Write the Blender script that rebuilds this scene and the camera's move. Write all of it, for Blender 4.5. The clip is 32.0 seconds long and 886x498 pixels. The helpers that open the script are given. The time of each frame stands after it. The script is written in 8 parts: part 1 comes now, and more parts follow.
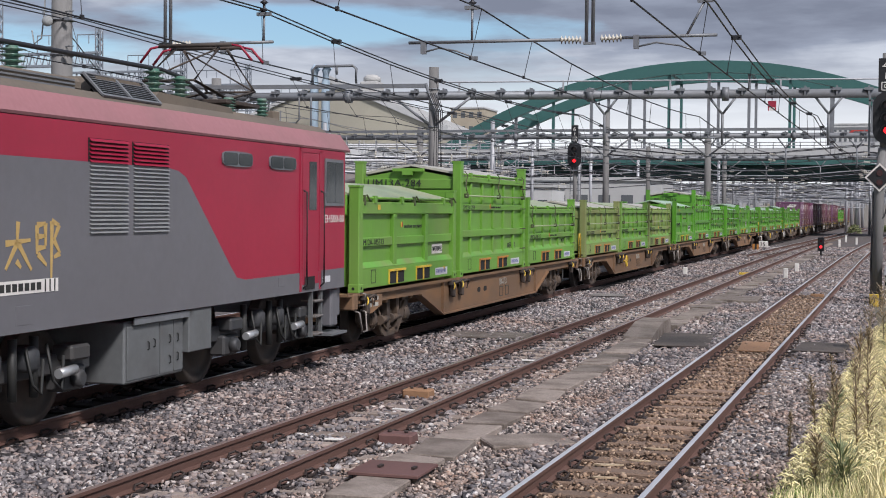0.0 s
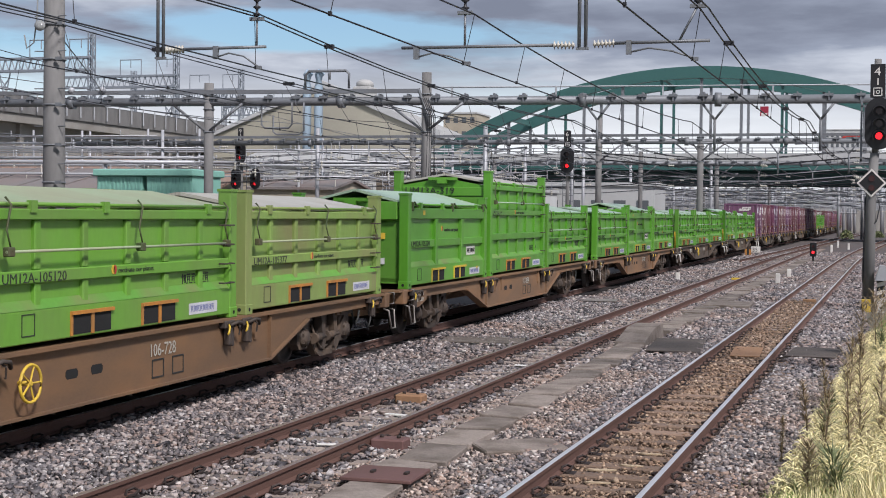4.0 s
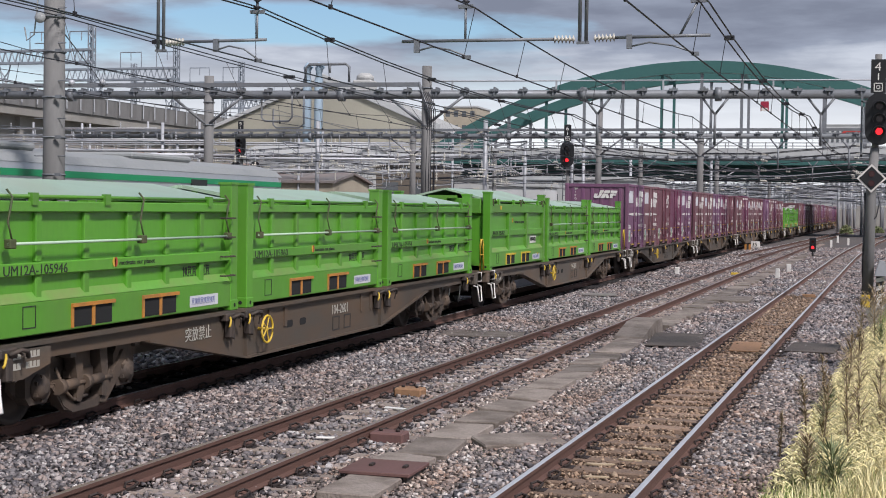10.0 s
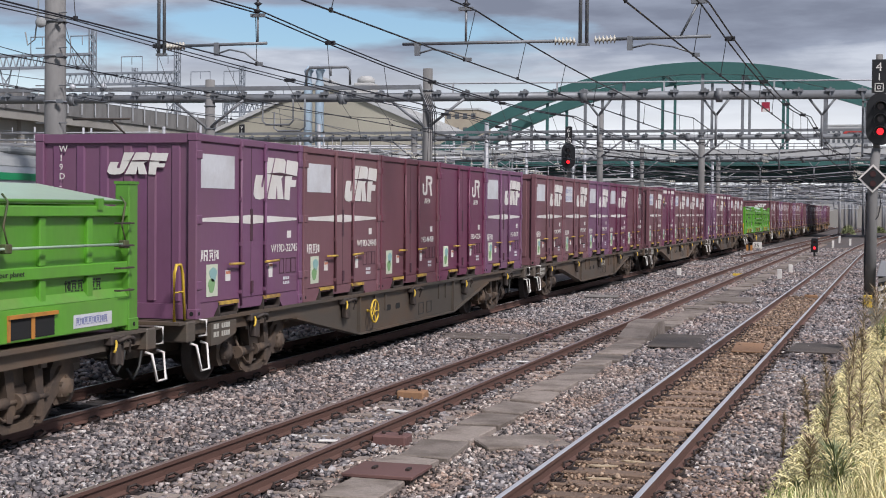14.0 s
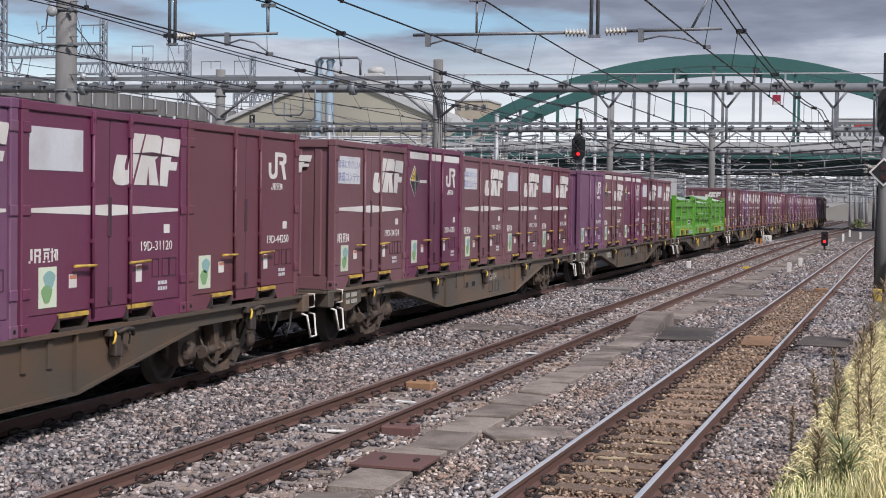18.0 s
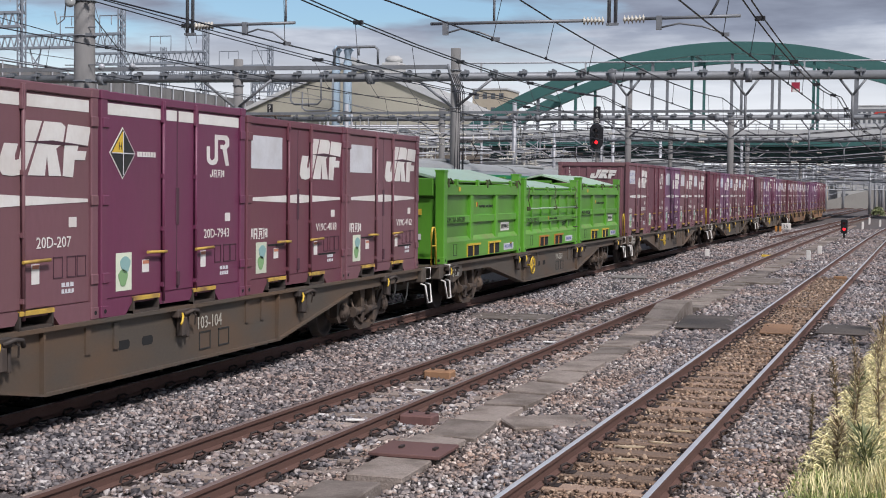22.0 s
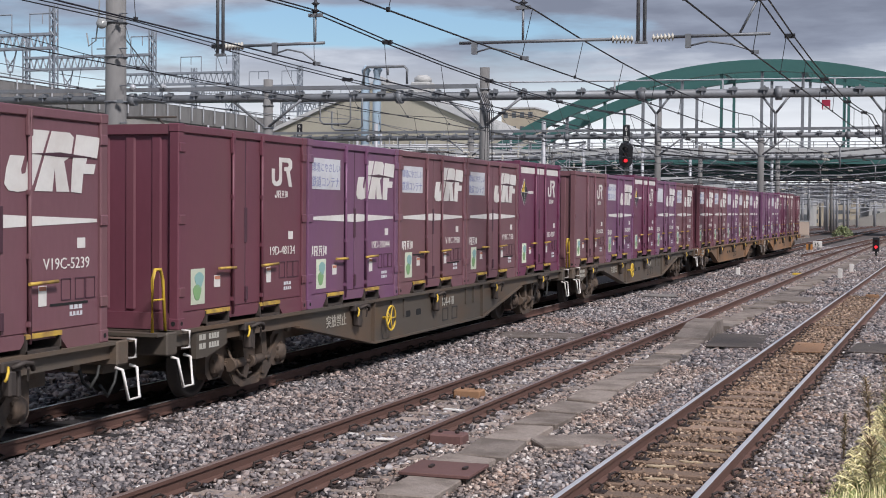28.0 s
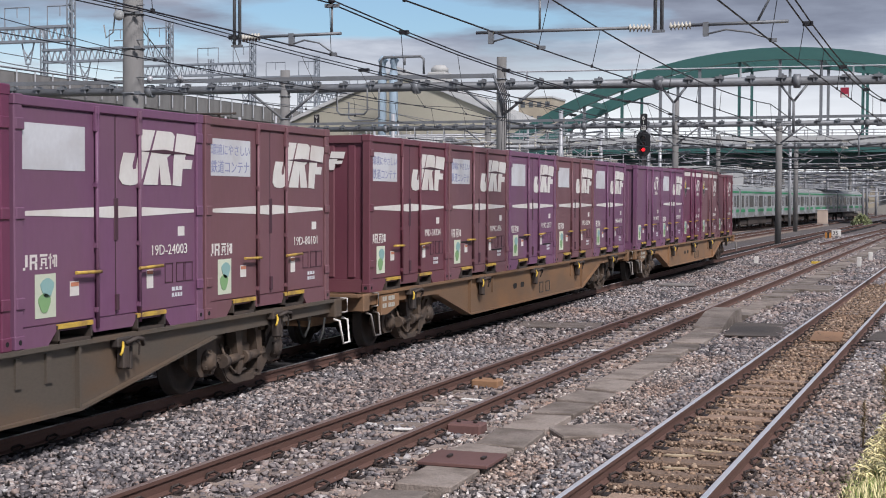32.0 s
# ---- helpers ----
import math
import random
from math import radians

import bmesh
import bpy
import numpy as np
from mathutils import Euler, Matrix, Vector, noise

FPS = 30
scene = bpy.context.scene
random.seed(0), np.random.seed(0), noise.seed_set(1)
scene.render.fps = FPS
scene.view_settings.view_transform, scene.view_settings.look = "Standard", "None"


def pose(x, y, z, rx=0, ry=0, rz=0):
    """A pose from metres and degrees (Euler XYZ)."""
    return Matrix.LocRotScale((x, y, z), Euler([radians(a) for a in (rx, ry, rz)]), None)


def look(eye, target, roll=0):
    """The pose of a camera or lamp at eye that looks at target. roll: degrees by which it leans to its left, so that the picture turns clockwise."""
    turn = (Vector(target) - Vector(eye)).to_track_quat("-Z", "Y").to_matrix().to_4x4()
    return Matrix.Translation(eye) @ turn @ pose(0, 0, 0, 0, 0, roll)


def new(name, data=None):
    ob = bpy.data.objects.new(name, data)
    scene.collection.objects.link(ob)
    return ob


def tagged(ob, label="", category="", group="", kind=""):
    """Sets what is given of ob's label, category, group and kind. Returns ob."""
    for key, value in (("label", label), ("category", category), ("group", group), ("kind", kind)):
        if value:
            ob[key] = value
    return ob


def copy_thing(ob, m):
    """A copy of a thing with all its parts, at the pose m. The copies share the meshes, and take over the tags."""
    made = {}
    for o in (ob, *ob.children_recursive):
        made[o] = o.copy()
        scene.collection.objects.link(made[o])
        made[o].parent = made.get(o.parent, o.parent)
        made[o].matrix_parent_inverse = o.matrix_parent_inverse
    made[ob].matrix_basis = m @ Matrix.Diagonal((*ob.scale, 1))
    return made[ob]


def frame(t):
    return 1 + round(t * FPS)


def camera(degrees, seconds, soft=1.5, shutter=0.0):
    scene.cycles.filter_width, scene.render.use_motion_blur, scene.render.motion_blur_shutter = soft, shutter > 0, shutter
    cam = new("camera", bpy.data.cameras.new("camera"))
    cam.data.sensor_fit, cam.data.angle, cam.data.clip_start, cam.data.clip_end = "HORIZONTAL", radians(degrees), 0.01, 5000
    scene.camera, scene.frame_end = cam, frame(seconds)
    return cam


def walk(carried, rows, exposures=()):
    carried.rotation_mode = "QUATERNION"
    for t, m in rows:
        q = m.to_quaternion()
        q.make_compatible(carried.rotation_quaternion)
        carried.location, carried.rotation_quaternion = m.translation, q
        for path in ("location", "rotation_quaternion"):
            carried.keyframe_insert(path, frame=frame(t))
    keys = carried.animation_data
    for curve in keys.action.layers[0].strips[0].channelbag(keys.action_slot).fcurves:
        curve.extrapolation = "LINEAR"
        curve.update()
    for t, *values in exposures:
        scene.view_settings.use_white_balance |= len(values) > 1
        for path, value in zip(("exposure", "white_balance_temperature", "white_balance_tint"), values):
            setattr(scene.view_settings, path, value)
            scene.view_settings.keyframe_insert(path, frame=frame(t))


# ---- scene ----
# ---------------------------------------------------------------- camera
EYE = Vector((0.0, 0.0, 2.494))


def held(yaw, tilt, lean):
    """A pose at the eye: degrees to the right of the line's way, up, and leaning."""
    return Matrix.Translation(EYE) @ pose(0, 0, 0, 0, 0, -yaw) @ pose(0, 0, 0, 90 + tilt) @ pose(0, 0, 0, 0, 0, lean)


cam = camera(34.9, 32.0, soft=1.0)
walk(cam, [(t, held(a, b, c)) for t, a, b, c in (
(0, -16.170, -1.649, 0.546), (0.5, -16.258, -1.663, 0.566), (1, -16.294, -1.625, 0.582), (1.5, -16.223, -1.551, 0.636),
(2, -16.091, -1.493, 0.641), (2.5, -15.986, -1.469, 0.588), (3, -15.917, -1.442, 0.596), (3.5, -15.881, -1.431, 0.564),
(5.5, -15.803, -1.582, 0.889), (6, -15.776, -1.654, 0.917), (6.5, -15.771, -1.685, 0.874), (7, -15.783, -1.648, 0.792),
(7.5, -15.821, -1.613, 0.778), (8, -15.857, -1.586, 0.761), (8.5, -15.878, -1.615, 0.819), (9, -15.875, -1.658, 0.854),
(9.5, -15.864, -1.692, 0.832), (10, -15.857, -1.694, 0.818), (10.5, -15.866, -1.665, 0.753), (11, -15.871, -1.618, 0.671),
(11.5, -15.865, -1.580, 0.650), (12, -15.851, -1.570, 0.574), (12.5, -15.843, -1.600, 0.530), (13, -15.837, -1.629, 0.488),
(13.5, -15.862, -1.629, 0.487), (14, -15.927, -1.595, 0.511), (14.5, -16.031, -1.558, 0.554), (16.5, -16.198, -1.749, 0.761),
(17, -16.198, -1.804, 0.822), (17.5, -16.235, -1.854, 0.840), (18, -16.304, -1.957, 0.845), (18.5, -16.362, -2.088, 0.880),
(19, -16.409, -2.209, 0.841), (19.5, -16.475, -2.279, 0.835), (20, -16.574, -2.325, 0.776), (20.5, -16.695, -2.356, 0.756),
(21, -16.818, -2.381, 0.706), (21.5, -16.937, -2.407, 0.683), (22, -17.035, -2.416, 0.653), (22.5, -17.121, -2.425, 0.612),
(23, -17.221, -2.413, 0.549), (23.5, -17.293, -2.389, 0.504), (24, -17.343, -2.326, 0.438), (24.5, -17.381, -2.223, 0.455),
(25, -17.444, -2.059, 0.509), (25.5, -17.529, -1.852, 0.505), (27.5, -18.011, -1.553, 0.586), (28, -18.238, -1.658, 0.480),
(28.5, -18.442, -1.786, 0.407), (29, -18.608, -1.900, 0.310), (29.5, -18.711, -1.974, 0.266), (30, -18.776, -2.019, 0.243),
(30.5, -18.809, -2.058, 0.259), (31, -18.822, -2.079, 0.267), (31.5, -18.879, -2.082, 0.252), (32, -18.947, -2.068, 0.222),)])

# ---------------------------------------------------------------- light
world = bpy.data.worlds.new("world")
scene.world = world
world.use_nodes = True
SUN_UP, SUN_TURN = 46.0, 132.0  # degrees above the horizon, and clockwise from the line's way


def build_sky():
    nt = world.node_tree
    nt.nodes.clear()
    nd, ln = nt.nodes.new, nt.links.new
    out, bg = nd("ShaderNodeOutputWorld"), nd("ShaderNodeBackground")
    sky = nd("ShaderNodeTexSky")
    sky.sky_type, sky.sun_disc = "NISHITA", False
    sky.sun_elevation, sky.sun_rotation = radians(SUN_UP), radians(SUN_TURN)
    dim = nd("ShaderNodeVectorMath"); dim.operation = "SCALE"; dim.inputs["Scale"].default_value = 0.085
    ln(sky.outputs["Color"], dim.inputs[0])
    co = nd("ShaderNodeTexCoord")
    # a flat cloud deck: the way of sight divided by its height
    sep, cmb = nd("ShaderNodeSeparateXYZ"), nd("ShaderNodeCombineXYZ")
    ln(co.outputs["Generated"], sep.inputs[0])
    up = nd("ShaderNodeMath"); up.operation = "MAXIMUM"; up.inputs[1].default_value = 0.0
    ln(sep.outputs["Z"], up.inputs[0])
    lift = nd("ShaderNodeMath"); lift.operation = "ADD"; lift.inputs[1].default_value = 0.09
    ln(up.outputs[0], lift.inputs[0])
    for k, ax in enumerate("XY"):
        dv = nd("ShaderNodeMath"); dv.operation = "DIVIDE"
        ln(sep.outputs[ax], dv.inputs[0]); ln(lift.outputs[0], dv.inputs[1]); ln(dv.outputs[0], cmb.inputs[k])
    n1, n2 = nd("ShaderNodeTexNoise"), nd("ShaderNodeTexNoise")
    for n, s, d in ((n1, 0.42, 7), (n2, 1.3, 8)):
        n.inputs["Scale"].default_value, n.inputs["Detail"].default_value = s, d
        n.inputs["Roughness"].default_value = 0.55
    sh = nd("ShaderNodeMapping"); sh.inputs["Location"].default_value = CLOUDS
    ln(cmb.outputs[0], sh.inputs["Vector"])
    ln(sh.outputs[0], n1.inputs["Vector"]); ln(sh.outputs[0], n2.inputs["Vector"])
    # two torn openings low in the deck
    ratio = nd("ShaderNodeMath"); ratio.operation = "DIVIDE"
    ln(sep.outputs["X"], ratio.inputs[0]); ln(sep.outputs["Y"], ratio.inputs[1])
    torn = None
    for u0, v0, a, b in ((-0.66, 0.098, 0.12, 0.022), (-0.36, 0.128, 0.17, 0.013)):
        sq = []
        for src, c, w in ((ratio.outputs[0], u0, a), (sep.outputs["Z"], v0, b)):
            f = nd("ShaderNodeMath"); f.operation = "MULTIPLY_ADD"; f.inputs[1].default_value, f.inputs[2].default_value = 1 / w, -c / w
            ln(src, f.inputs[0])
            p = nd("ShaderNodeMath"); p.operation = "POWER"; p.inputs[1].default_value = 2.0
            ab = nd("ShaderNodeMath"); ab.operation = "ABSOLUTE"
            ln(f.outputs[0], ab.inputs[0]); ln(ab.outputs[0], p.inputs[0]); sq.append(p.outputs[0])
        d = nd("ShaderNodeMath"); d.operation = "ADD"
        ln(sq[0], d.inputs[0]); ln(sq[1], d.inputs[1])
        if torn is None:
            torn = d.outputs[0]
        else:
            mn = nd("ShaderNodeMath"); mn.operation = "MINIMUM"
            ln(torn, mn.inputs[0]); ln(d.outputs[0], mn.inputs[1]); torn = mn.outputs[0]
    rag = nd("ShaderNodeMath"); rag.operation = "MULTIPLY_ADD"; rag.inputs[1].default_value, rag.inputs[2].default_value = 5.0, -2.5
    ln(n2.outputs["Fac"], rag.inputs[0])
    edge = nd("ShaderNodeMath"); edge.operation = "ADD"
    ln(torn, edge.inputs[0]); ln(rag.outputs[0], edge.inputs[1])
    soft_edge = nd("ShaderNodeMapRange"); soft_edge.inputs["From Min"].default_value, soft_edge.inputs["From Max"].default_value = 0.45, 1.5
    ln(edge.outputs[0], soft_edge.inputs["Value"])
    gaps = nd("ShaderNodeValToRGB")  # where the deck is open
    gaps.color_ramp.elements[0].position, gaps.color_ramp.elements[1].position = 0.35, 0.47
    ln(n1.outputs["Fac"], gaps.inputs["Fac"])
    shade = nd("ShaderNodeValToRGB")
    e = shade.color_ramp.elements
    e[0].position, e[0].color = 0.33, (0.46, 0.495, 0.575, 1)
    e[1].position, e[1].color = 0.62, (0.175, 0.197, 0.262, 1)
    mid = e.new(0.47); mid.color = (0.258, 0.29, 0.372, 1)
    ln(n2.outputs["Fac"], shade.inputs["Fac"])
    low = nd("ShaderNodeMapRange")  # brighter towards the horizon
    low.inputs["From Min"].default_value, low.inputs["From Max"].default_value = 0.045, 0.112
    low.inputs["To Min"].default_value, low.inputs["To Max"].default_value = 1.0, 0.0
    ln(sep.outputs["Z"], low.inputs["Value"])
    deck = nd("ShaderNodeMath"); deck.operation = "MINIMUM"
    ln(gaps.outputs["Color"], deck.inputs[0]); ln(soft_edge.outputs[0], deck.inputs[1])
    clear = nd("ShaderNodeVectorMath"); clear.operation = "MULTIPLY"; clear.inputs[1].default_value = (0.86, 1.0, 1.12)
    ln(dim.outputs[0], clear.inputs[0])
    m0, m1 = nd("ShaderNodeMix"), nd("ShaderNodeMix")
    for m in (m0, m1):
        m.data_type = "RGBA"
    ln(deck.outputs[0], m0.inputs["Factor"]); ln(clear.outputs[0], m0.inputs["A"]); ln(shade.outputs["Color"], m0.inputs["B"])
    ln(low.outputs[0], m1.inputs["Factor"]); ln(m0.outputs["Result"], m1.inputs["A"])
    m1.inputs["B"].default_value = (0.76, 0.785, 0.825, 1)
    ln(m1.outputs["Result"], bg.inputs["Color"])
    bg.inputs["Strength"].default_value = 1.0
    ln(bg.outputs[0], out.inputs[0])


CLOUDS = (3.1, 1.4, 0.0)
build_sky()
sun = new("sun", bpy.data.lights.new("sun", "SUN"))
sun.data.energy, sun.data.angle, sun.data.color = 3.35, radians(9), (1.0, 0.945, 0.945)
sun.matrix_world = look((0, 0, 30), (-math.sin(radians(SUN_TURN)) * math.cos(radians(SUN_UP)), -math.cos(radians(SUN_TURN)) * math.cos(radians(SUN_UP)), 30 - math.sin(radians(SUN_UP))))
scene.view_settings.exposure = 0.35

# ---------------------------------------------------------------- materials


def surface(name, a, b=None, rough=0.6, metal=0.0, scale=3.0, bump=0.0, bscale=60.0, grime=None, amount=0.35, gscale=1.2, spread=0.0, island=0.0, streak=1.0, coat=0.0):
    """A two-scale procedural surface: a and b mixed by fine grain, grime in large patches, each object a little different."""
    m = bpy.data.materials.new(name)
    m.use_nodes = True
    nt = m.node_tree
    nd, ln = nt.nodes.new, nt.links.new
    bs = nt.nodes["Principled BSDF"]
    b = b or tuple(min(1, c * 0.72) for c in a)
    co = nd("ShaderNodeTexCoord")
    inf = nd("ShaderNodeObjectInfo")
    off = nd("ShaderNodeVectorMath"); off.operation = "MULTIPLY_ADD"
    off.inputs[1].default_value = (37, 53, 71)
    rnd = nd("ShaderNodeCombineXYZ")
    for k in range(3):
        ln(inf.outputs["Random"], rnd.inputs[k])
    ln(rnd.outputs[0], off.inputs[0]); ln(co.outputs["Object"], off.inputs[2])
    mp = nd("ShaderNodeMapping"); mp.inputs["Scale"].default_value = (1, 1, 1 / streak)
    ln(off.outputs[0], mp.inputs["Vector"])
    fine, big = nd("ShaderNodeTexNoise"), nd("ShaderNodeTexNoise")
    fine.inputs["Scale"].default_value, fine.inputs["Detail"].default_value = scale * 9, 6
    big.inputs["Scale"].default_value, big.inputs["Detail"].default_value = gscale, 5
    ln(mp.outputs[0], fine.inputs["Vector"]); ln(mp.outputs[0], big.inputs["Vector"])
    mix = nd("ShaderNodeMix"); mix.data_type = "RGBA"
    mix.inputs["A"].default_value, mix.inputs["B"].default_value = (*a, 1), (*b, 1)
    ln(fine.outputs["Fac"], mix.inputs["Factor"])
    col = mix.outputs["Result"]
    if grime:
        r = nd("ShaderNodeMapRange")
        r.inputs["From Min"].default_value, r.inputs["From Max"].default_value = 0.42, 0.72
        r.inputs["To Max"].default_value = amount
        ln(big.outputs["Fac"], r.inputs["Value"])
        g = nd("ShaderNodeMix"); g.data_type = "RGBA"; g.inputs["B"].default_value = (*grime, 1)
        ln(r.outputs[0], g.inputs["Factor"]); ln(col, g.inputs["A"])
        col = g.outputs["Result"]
    if spread or island:
        h = nd("ShaderNodeHueSaturation")
        v = nd("ShaderNodeMapRange")
        s = spread or island
        v.inputs["To Min"].default_value, v.inputs["To Max"].default_value = 1 - s, 1 + s
        if island:
            ln(nd("ShaderNodeNewGeometry").outputs["Random Per Island"], v.inputs["Value"])
        else:
            ln(inf.outputs["Random"], v.inputs["Value"])
        ln(v.outputs[0], h.inputs["Value"]); ln(col, h.inputs["Color"])
        col = h.outputs["Color"]
    ln(col, bs.inputs["Base Color"])
    rr = nd("ShaderNodeMapRange")
    rr.inputs["To Min"].default_value, rr.inputs["To Max"].default_value = max(0.05, rough - 0.12), min(1, rough + 0.12)
    ln(big.outputs["Fac"], rr.inputs["Value"]); ln(rr.outputs[0], bs.inputs["Roughness"])
    bs.inputs["Metallic"].default_value = metal
    bs.inputs["Coat Weight"].default_value = coat
    if bump:
        bn = nd("ShaderNodeTexNoise"); bn.inputs["Scale"].default_value, bn.inputs["Detail"].default_value = bscale, 4
        ln(off.outputs[0], bn.inputs["Vector"])
        bp = nd("ShaderNodeBump"); bp.inputs["Strength"].default_value, bp.inputs["Distance"].default_value = bump, 0.02
        ln(bn.outputs["Fac"], bp.inputs["Height"]); ln(bp.outputs[0], bs.inputs["Normal"])
    return m


def broken_stone(name, ramp, tint, amount, gscale, rough=0.7):
    """Crushed stone: each piece takes its own shade from a ramp, with rusty dust in large patches and fine grain."""
    m = surface(name, (0.5, 0.5, 0.5), (0.35, 0.35, 0.35), rough, scale=3, bump=0.3, bscale=80)
    nt = m.node_tree
    nd, ln = nt.nodes.new, nt.links.new
    bs = nt.nodes["Principled BSDF"]
    cr = nd("ShaderNodeValToRGB")
    while len(cr.color_ramp.elements) < len(ramp):
        cr.color_ramp.elements.new(0.5)
    for e, (p, c) in zip(cr.color_ramp.elements, ramp):
        e.position, e.color = p, (*c, 1)
    ln(nd("ShaderNodeNewGeometry").outputs["Random Per Island"], cr.inputs["Fac"])
    co = nd("ShaderNodeTexCoord")
    big, fine = nd("ShaderNodeTexNoise"), nd("ShaderNodeTexNoise")
    big.inputs["Scale"].default_value, big.inputs["Detail"].default_value = gscale, 4
    fine.inputs["Scale"].default_value, fine.inputs["Detail"].default_value = 45, 3
    ln(co.outputs["Object"], big.inputs["Vector"]); ln(co.outputs["Object"], fine.inputs["Vector"])
    r = nd("ShaderNodeMapRange")
    r.inputs["From Min"].default_value, r.inputs["From Max"].default_value, r.inputs["To Max"].default_value = 0.42, 0.68, amount
    ln(big.outputs["Fac"], r.inputs["Value"])
    g = nd("ShaderNodeMix"); g.data_type = "RGBA"; g.blend_type = "MULTIPLY"; g.inputs["B"].default_value = (*tint, 1)
    ln(r.outputs[0], g.inputs["Factor"]); ln(cr.outputs["Color"], g.inputs["A"])
    v = nd("ShaderNodeMapRange"); v.inputs["To Min"].default_value, v.inputs["To Max"].default_value = 0.6, 1.4
    ln(fine.outputs["Fac"], v.inputs["Value"])
    h = nd("ShaderNodeHueSaturation")
    ln(v.outputs[0], h.inputs["Value"]); ln(g.outputs["Result"], h.inputs["Color"]); ln(h.outputs["Color"], bs.inputs["Base Color"])
    return m


def glow(name, colour, power):
    m = bpy.data.materials.new(name)
    m.use_nodes = True
    bs = m.node_tree.nodes["Principled BSDF"]
    bs.inputs["Base Color"].default_value = (*colour, 1)
    bs.inputs["Emission Color"].default_value = (*colour, 1)
    bs.inputs["Emission Strength"].default_value = power
    return m




M = {}
# Bed kept dark: shade in the gaps between stones is in its colour
M["ballast"] = surface("ballast", (0.13, 0.115, 0.112), (0.06, 0.053, 0.052), 0.95, scale=1.6, bump=1.0, bscale=22, grime=(0.12, 0.085, 0.07), amount=0.6, gscale=0.25)
M["stone"] = broken_stone("stone", ((0, (.036, .034, .04)), (.3, (.138, .128, .136)), (.58, (.262, .24, .242)), (.76, (.292, .228, .205)), (.92, (.43, .405, .40)), (1, (.58, .56, .555))), (.96, .80, .70), .85, .35)
M["stone_brown"] = broken_stone("stone_brown", ((0, (.05, .044, .044)), (.3, (.175, .152, .146)), (.58, (.30, .26, .243)), (.76, (.345, .258, .215)), (.92, (.48, .435, .405)), (1, (.66, .62, .59))), (.92, .74, .62), .85, .5)
M["stone_rust"] = broken_stone("stone_rust", ((0, (.08, .054, .04)), (.4, (.235, .16, .112)), (.8, (.34, .235, .16)), (1, (.50, .39, .29))), (.8, .7, .62), .7, .8)
M["ground"] = surface("ground", (0.15, 0.135, 0.12), (0.09, 0.085, 0.075), 0.95, scale=0.3, bump=0.5, bscale=8, grime=(0.13, 0.14, 0.06), amount=0.5, gscale=0.03)
M["rail_side"] = surface("rail_side", (0.15, 0.078, 0.06), (0.09, 0.05, 0.04), 0.8, 0.15, scale=6, bump=0.2)
M["rail_top"] = surface("rail_top", (0.78, 0.77, 0.77), (0.62, 0.60, 0.60), 0.35, 0.5, scale=6)
M["rail_dull"] = surface("rail_dull", (0.38, 0.29, 0.255), (0.28, 0.21, 0.185), 0.4, 0.5, scale=6)
M["clip"] = surface("clip", (0.05, 0.036, 0.032), (0.03, 0.022, 0.02), 0.7, 0.3)
M["sleeper"] = surface("sleeper", (0.35, 0.29, 0.25), (0.23, 0.19, 0.165), 0.9, scale=3, bump=0.4, bscale=40, spread=0.3, grime=(0.18, 0.12, 0.095), amount=0.6)
M["sleeper_rust"] = surface("sleeper_rust", (0.31, 0.21, 0.15), (0.19, 0.13, 0.095), 0.88, scale=3, bump=0.5, bscale=40, spread=0.4, grime=(0.16, 0.12, 0.10), amount=0.6)
M["concrete"] = surface("concrete", (0.25, 0.23, 0.215), (0.16, 0.148, 0.138), 0.9, scale=2.5, bump=0.35, bscale=50, grime=(0.085, 0.078, 0.073), amount=0.8, gscale=1.3, spread=0.38)
M["rust_plate"] = surface("rust_plate", (0.19, 0.10, 0.09), (0.12, 0.065, 0.06), 0.8, 0.2, scale=3, grime=(0.09, 0.05, 0.045), amount=0.6)
M["ochre_plate"] = surface("ochre_plate", (0.33, 0.19, 0.10), (0.22, 0.12, 0.07), 0.85, scale=3)
M["black_mat"] = surface("black_mat", (0.082, 0.068, 0.06), (0.052, 0.044, 0.04), 0.95, scale=3, bump=0.3, grime=(0.13, 0.105, 0.09), amount=0.6)
M["pole"] = surface("pole", (0.215, 0.212, 0.208), (0.155, 0.152, 0.15), 0.85, scale=1.5, bump=0.15, grime=(0.11, 0.107, 0.104), amount=0.65, gscale=1.0, streak=3)
M["steel"] = surface("steel", (0.225, 0.24, 0.26), (0.165, 0.175, 0.19), 0.55, 0.3, scale=2, grime=(0.12, 0.115, 0.11), amount=0.5)
# Paler copy of steel; the glint of far pipework is lightened into its colour
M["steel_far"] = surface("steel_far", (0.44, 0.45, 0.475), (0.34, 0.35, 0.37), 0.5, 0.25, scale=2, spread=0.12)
M["wire"] = surface("wire", (0.045, 0.045, 0.05), (0.03, 0.03, 0.035), 0.5, 0.5)
M["porcelain"] = surface("porcelain", (0.56, 0.54, 0.48), (0.44, 0.42, 0.37), 0.45)
M["green_glass"] = surface("green_glass", (0.09, 0.20, 0.15), (0.06, 0.14, 0.105), 0.3, scale=4, grime=(0.22, 0.24, 0.21), amount=0.6, gscale=9)
M["arch"] = surface("arch", (0.042, 0.132, 0.122), (0.034, 0.108, 0.10), 0.5, scale=0.3, grime=(0.03, 0.088, 0.082), amount=0.5, gscale=0.12)
M["girder"] = surface("girder", (0.011, 0.055, 0.049), (0.008, 0.042, 0.037), 0.6, scale=0.3)
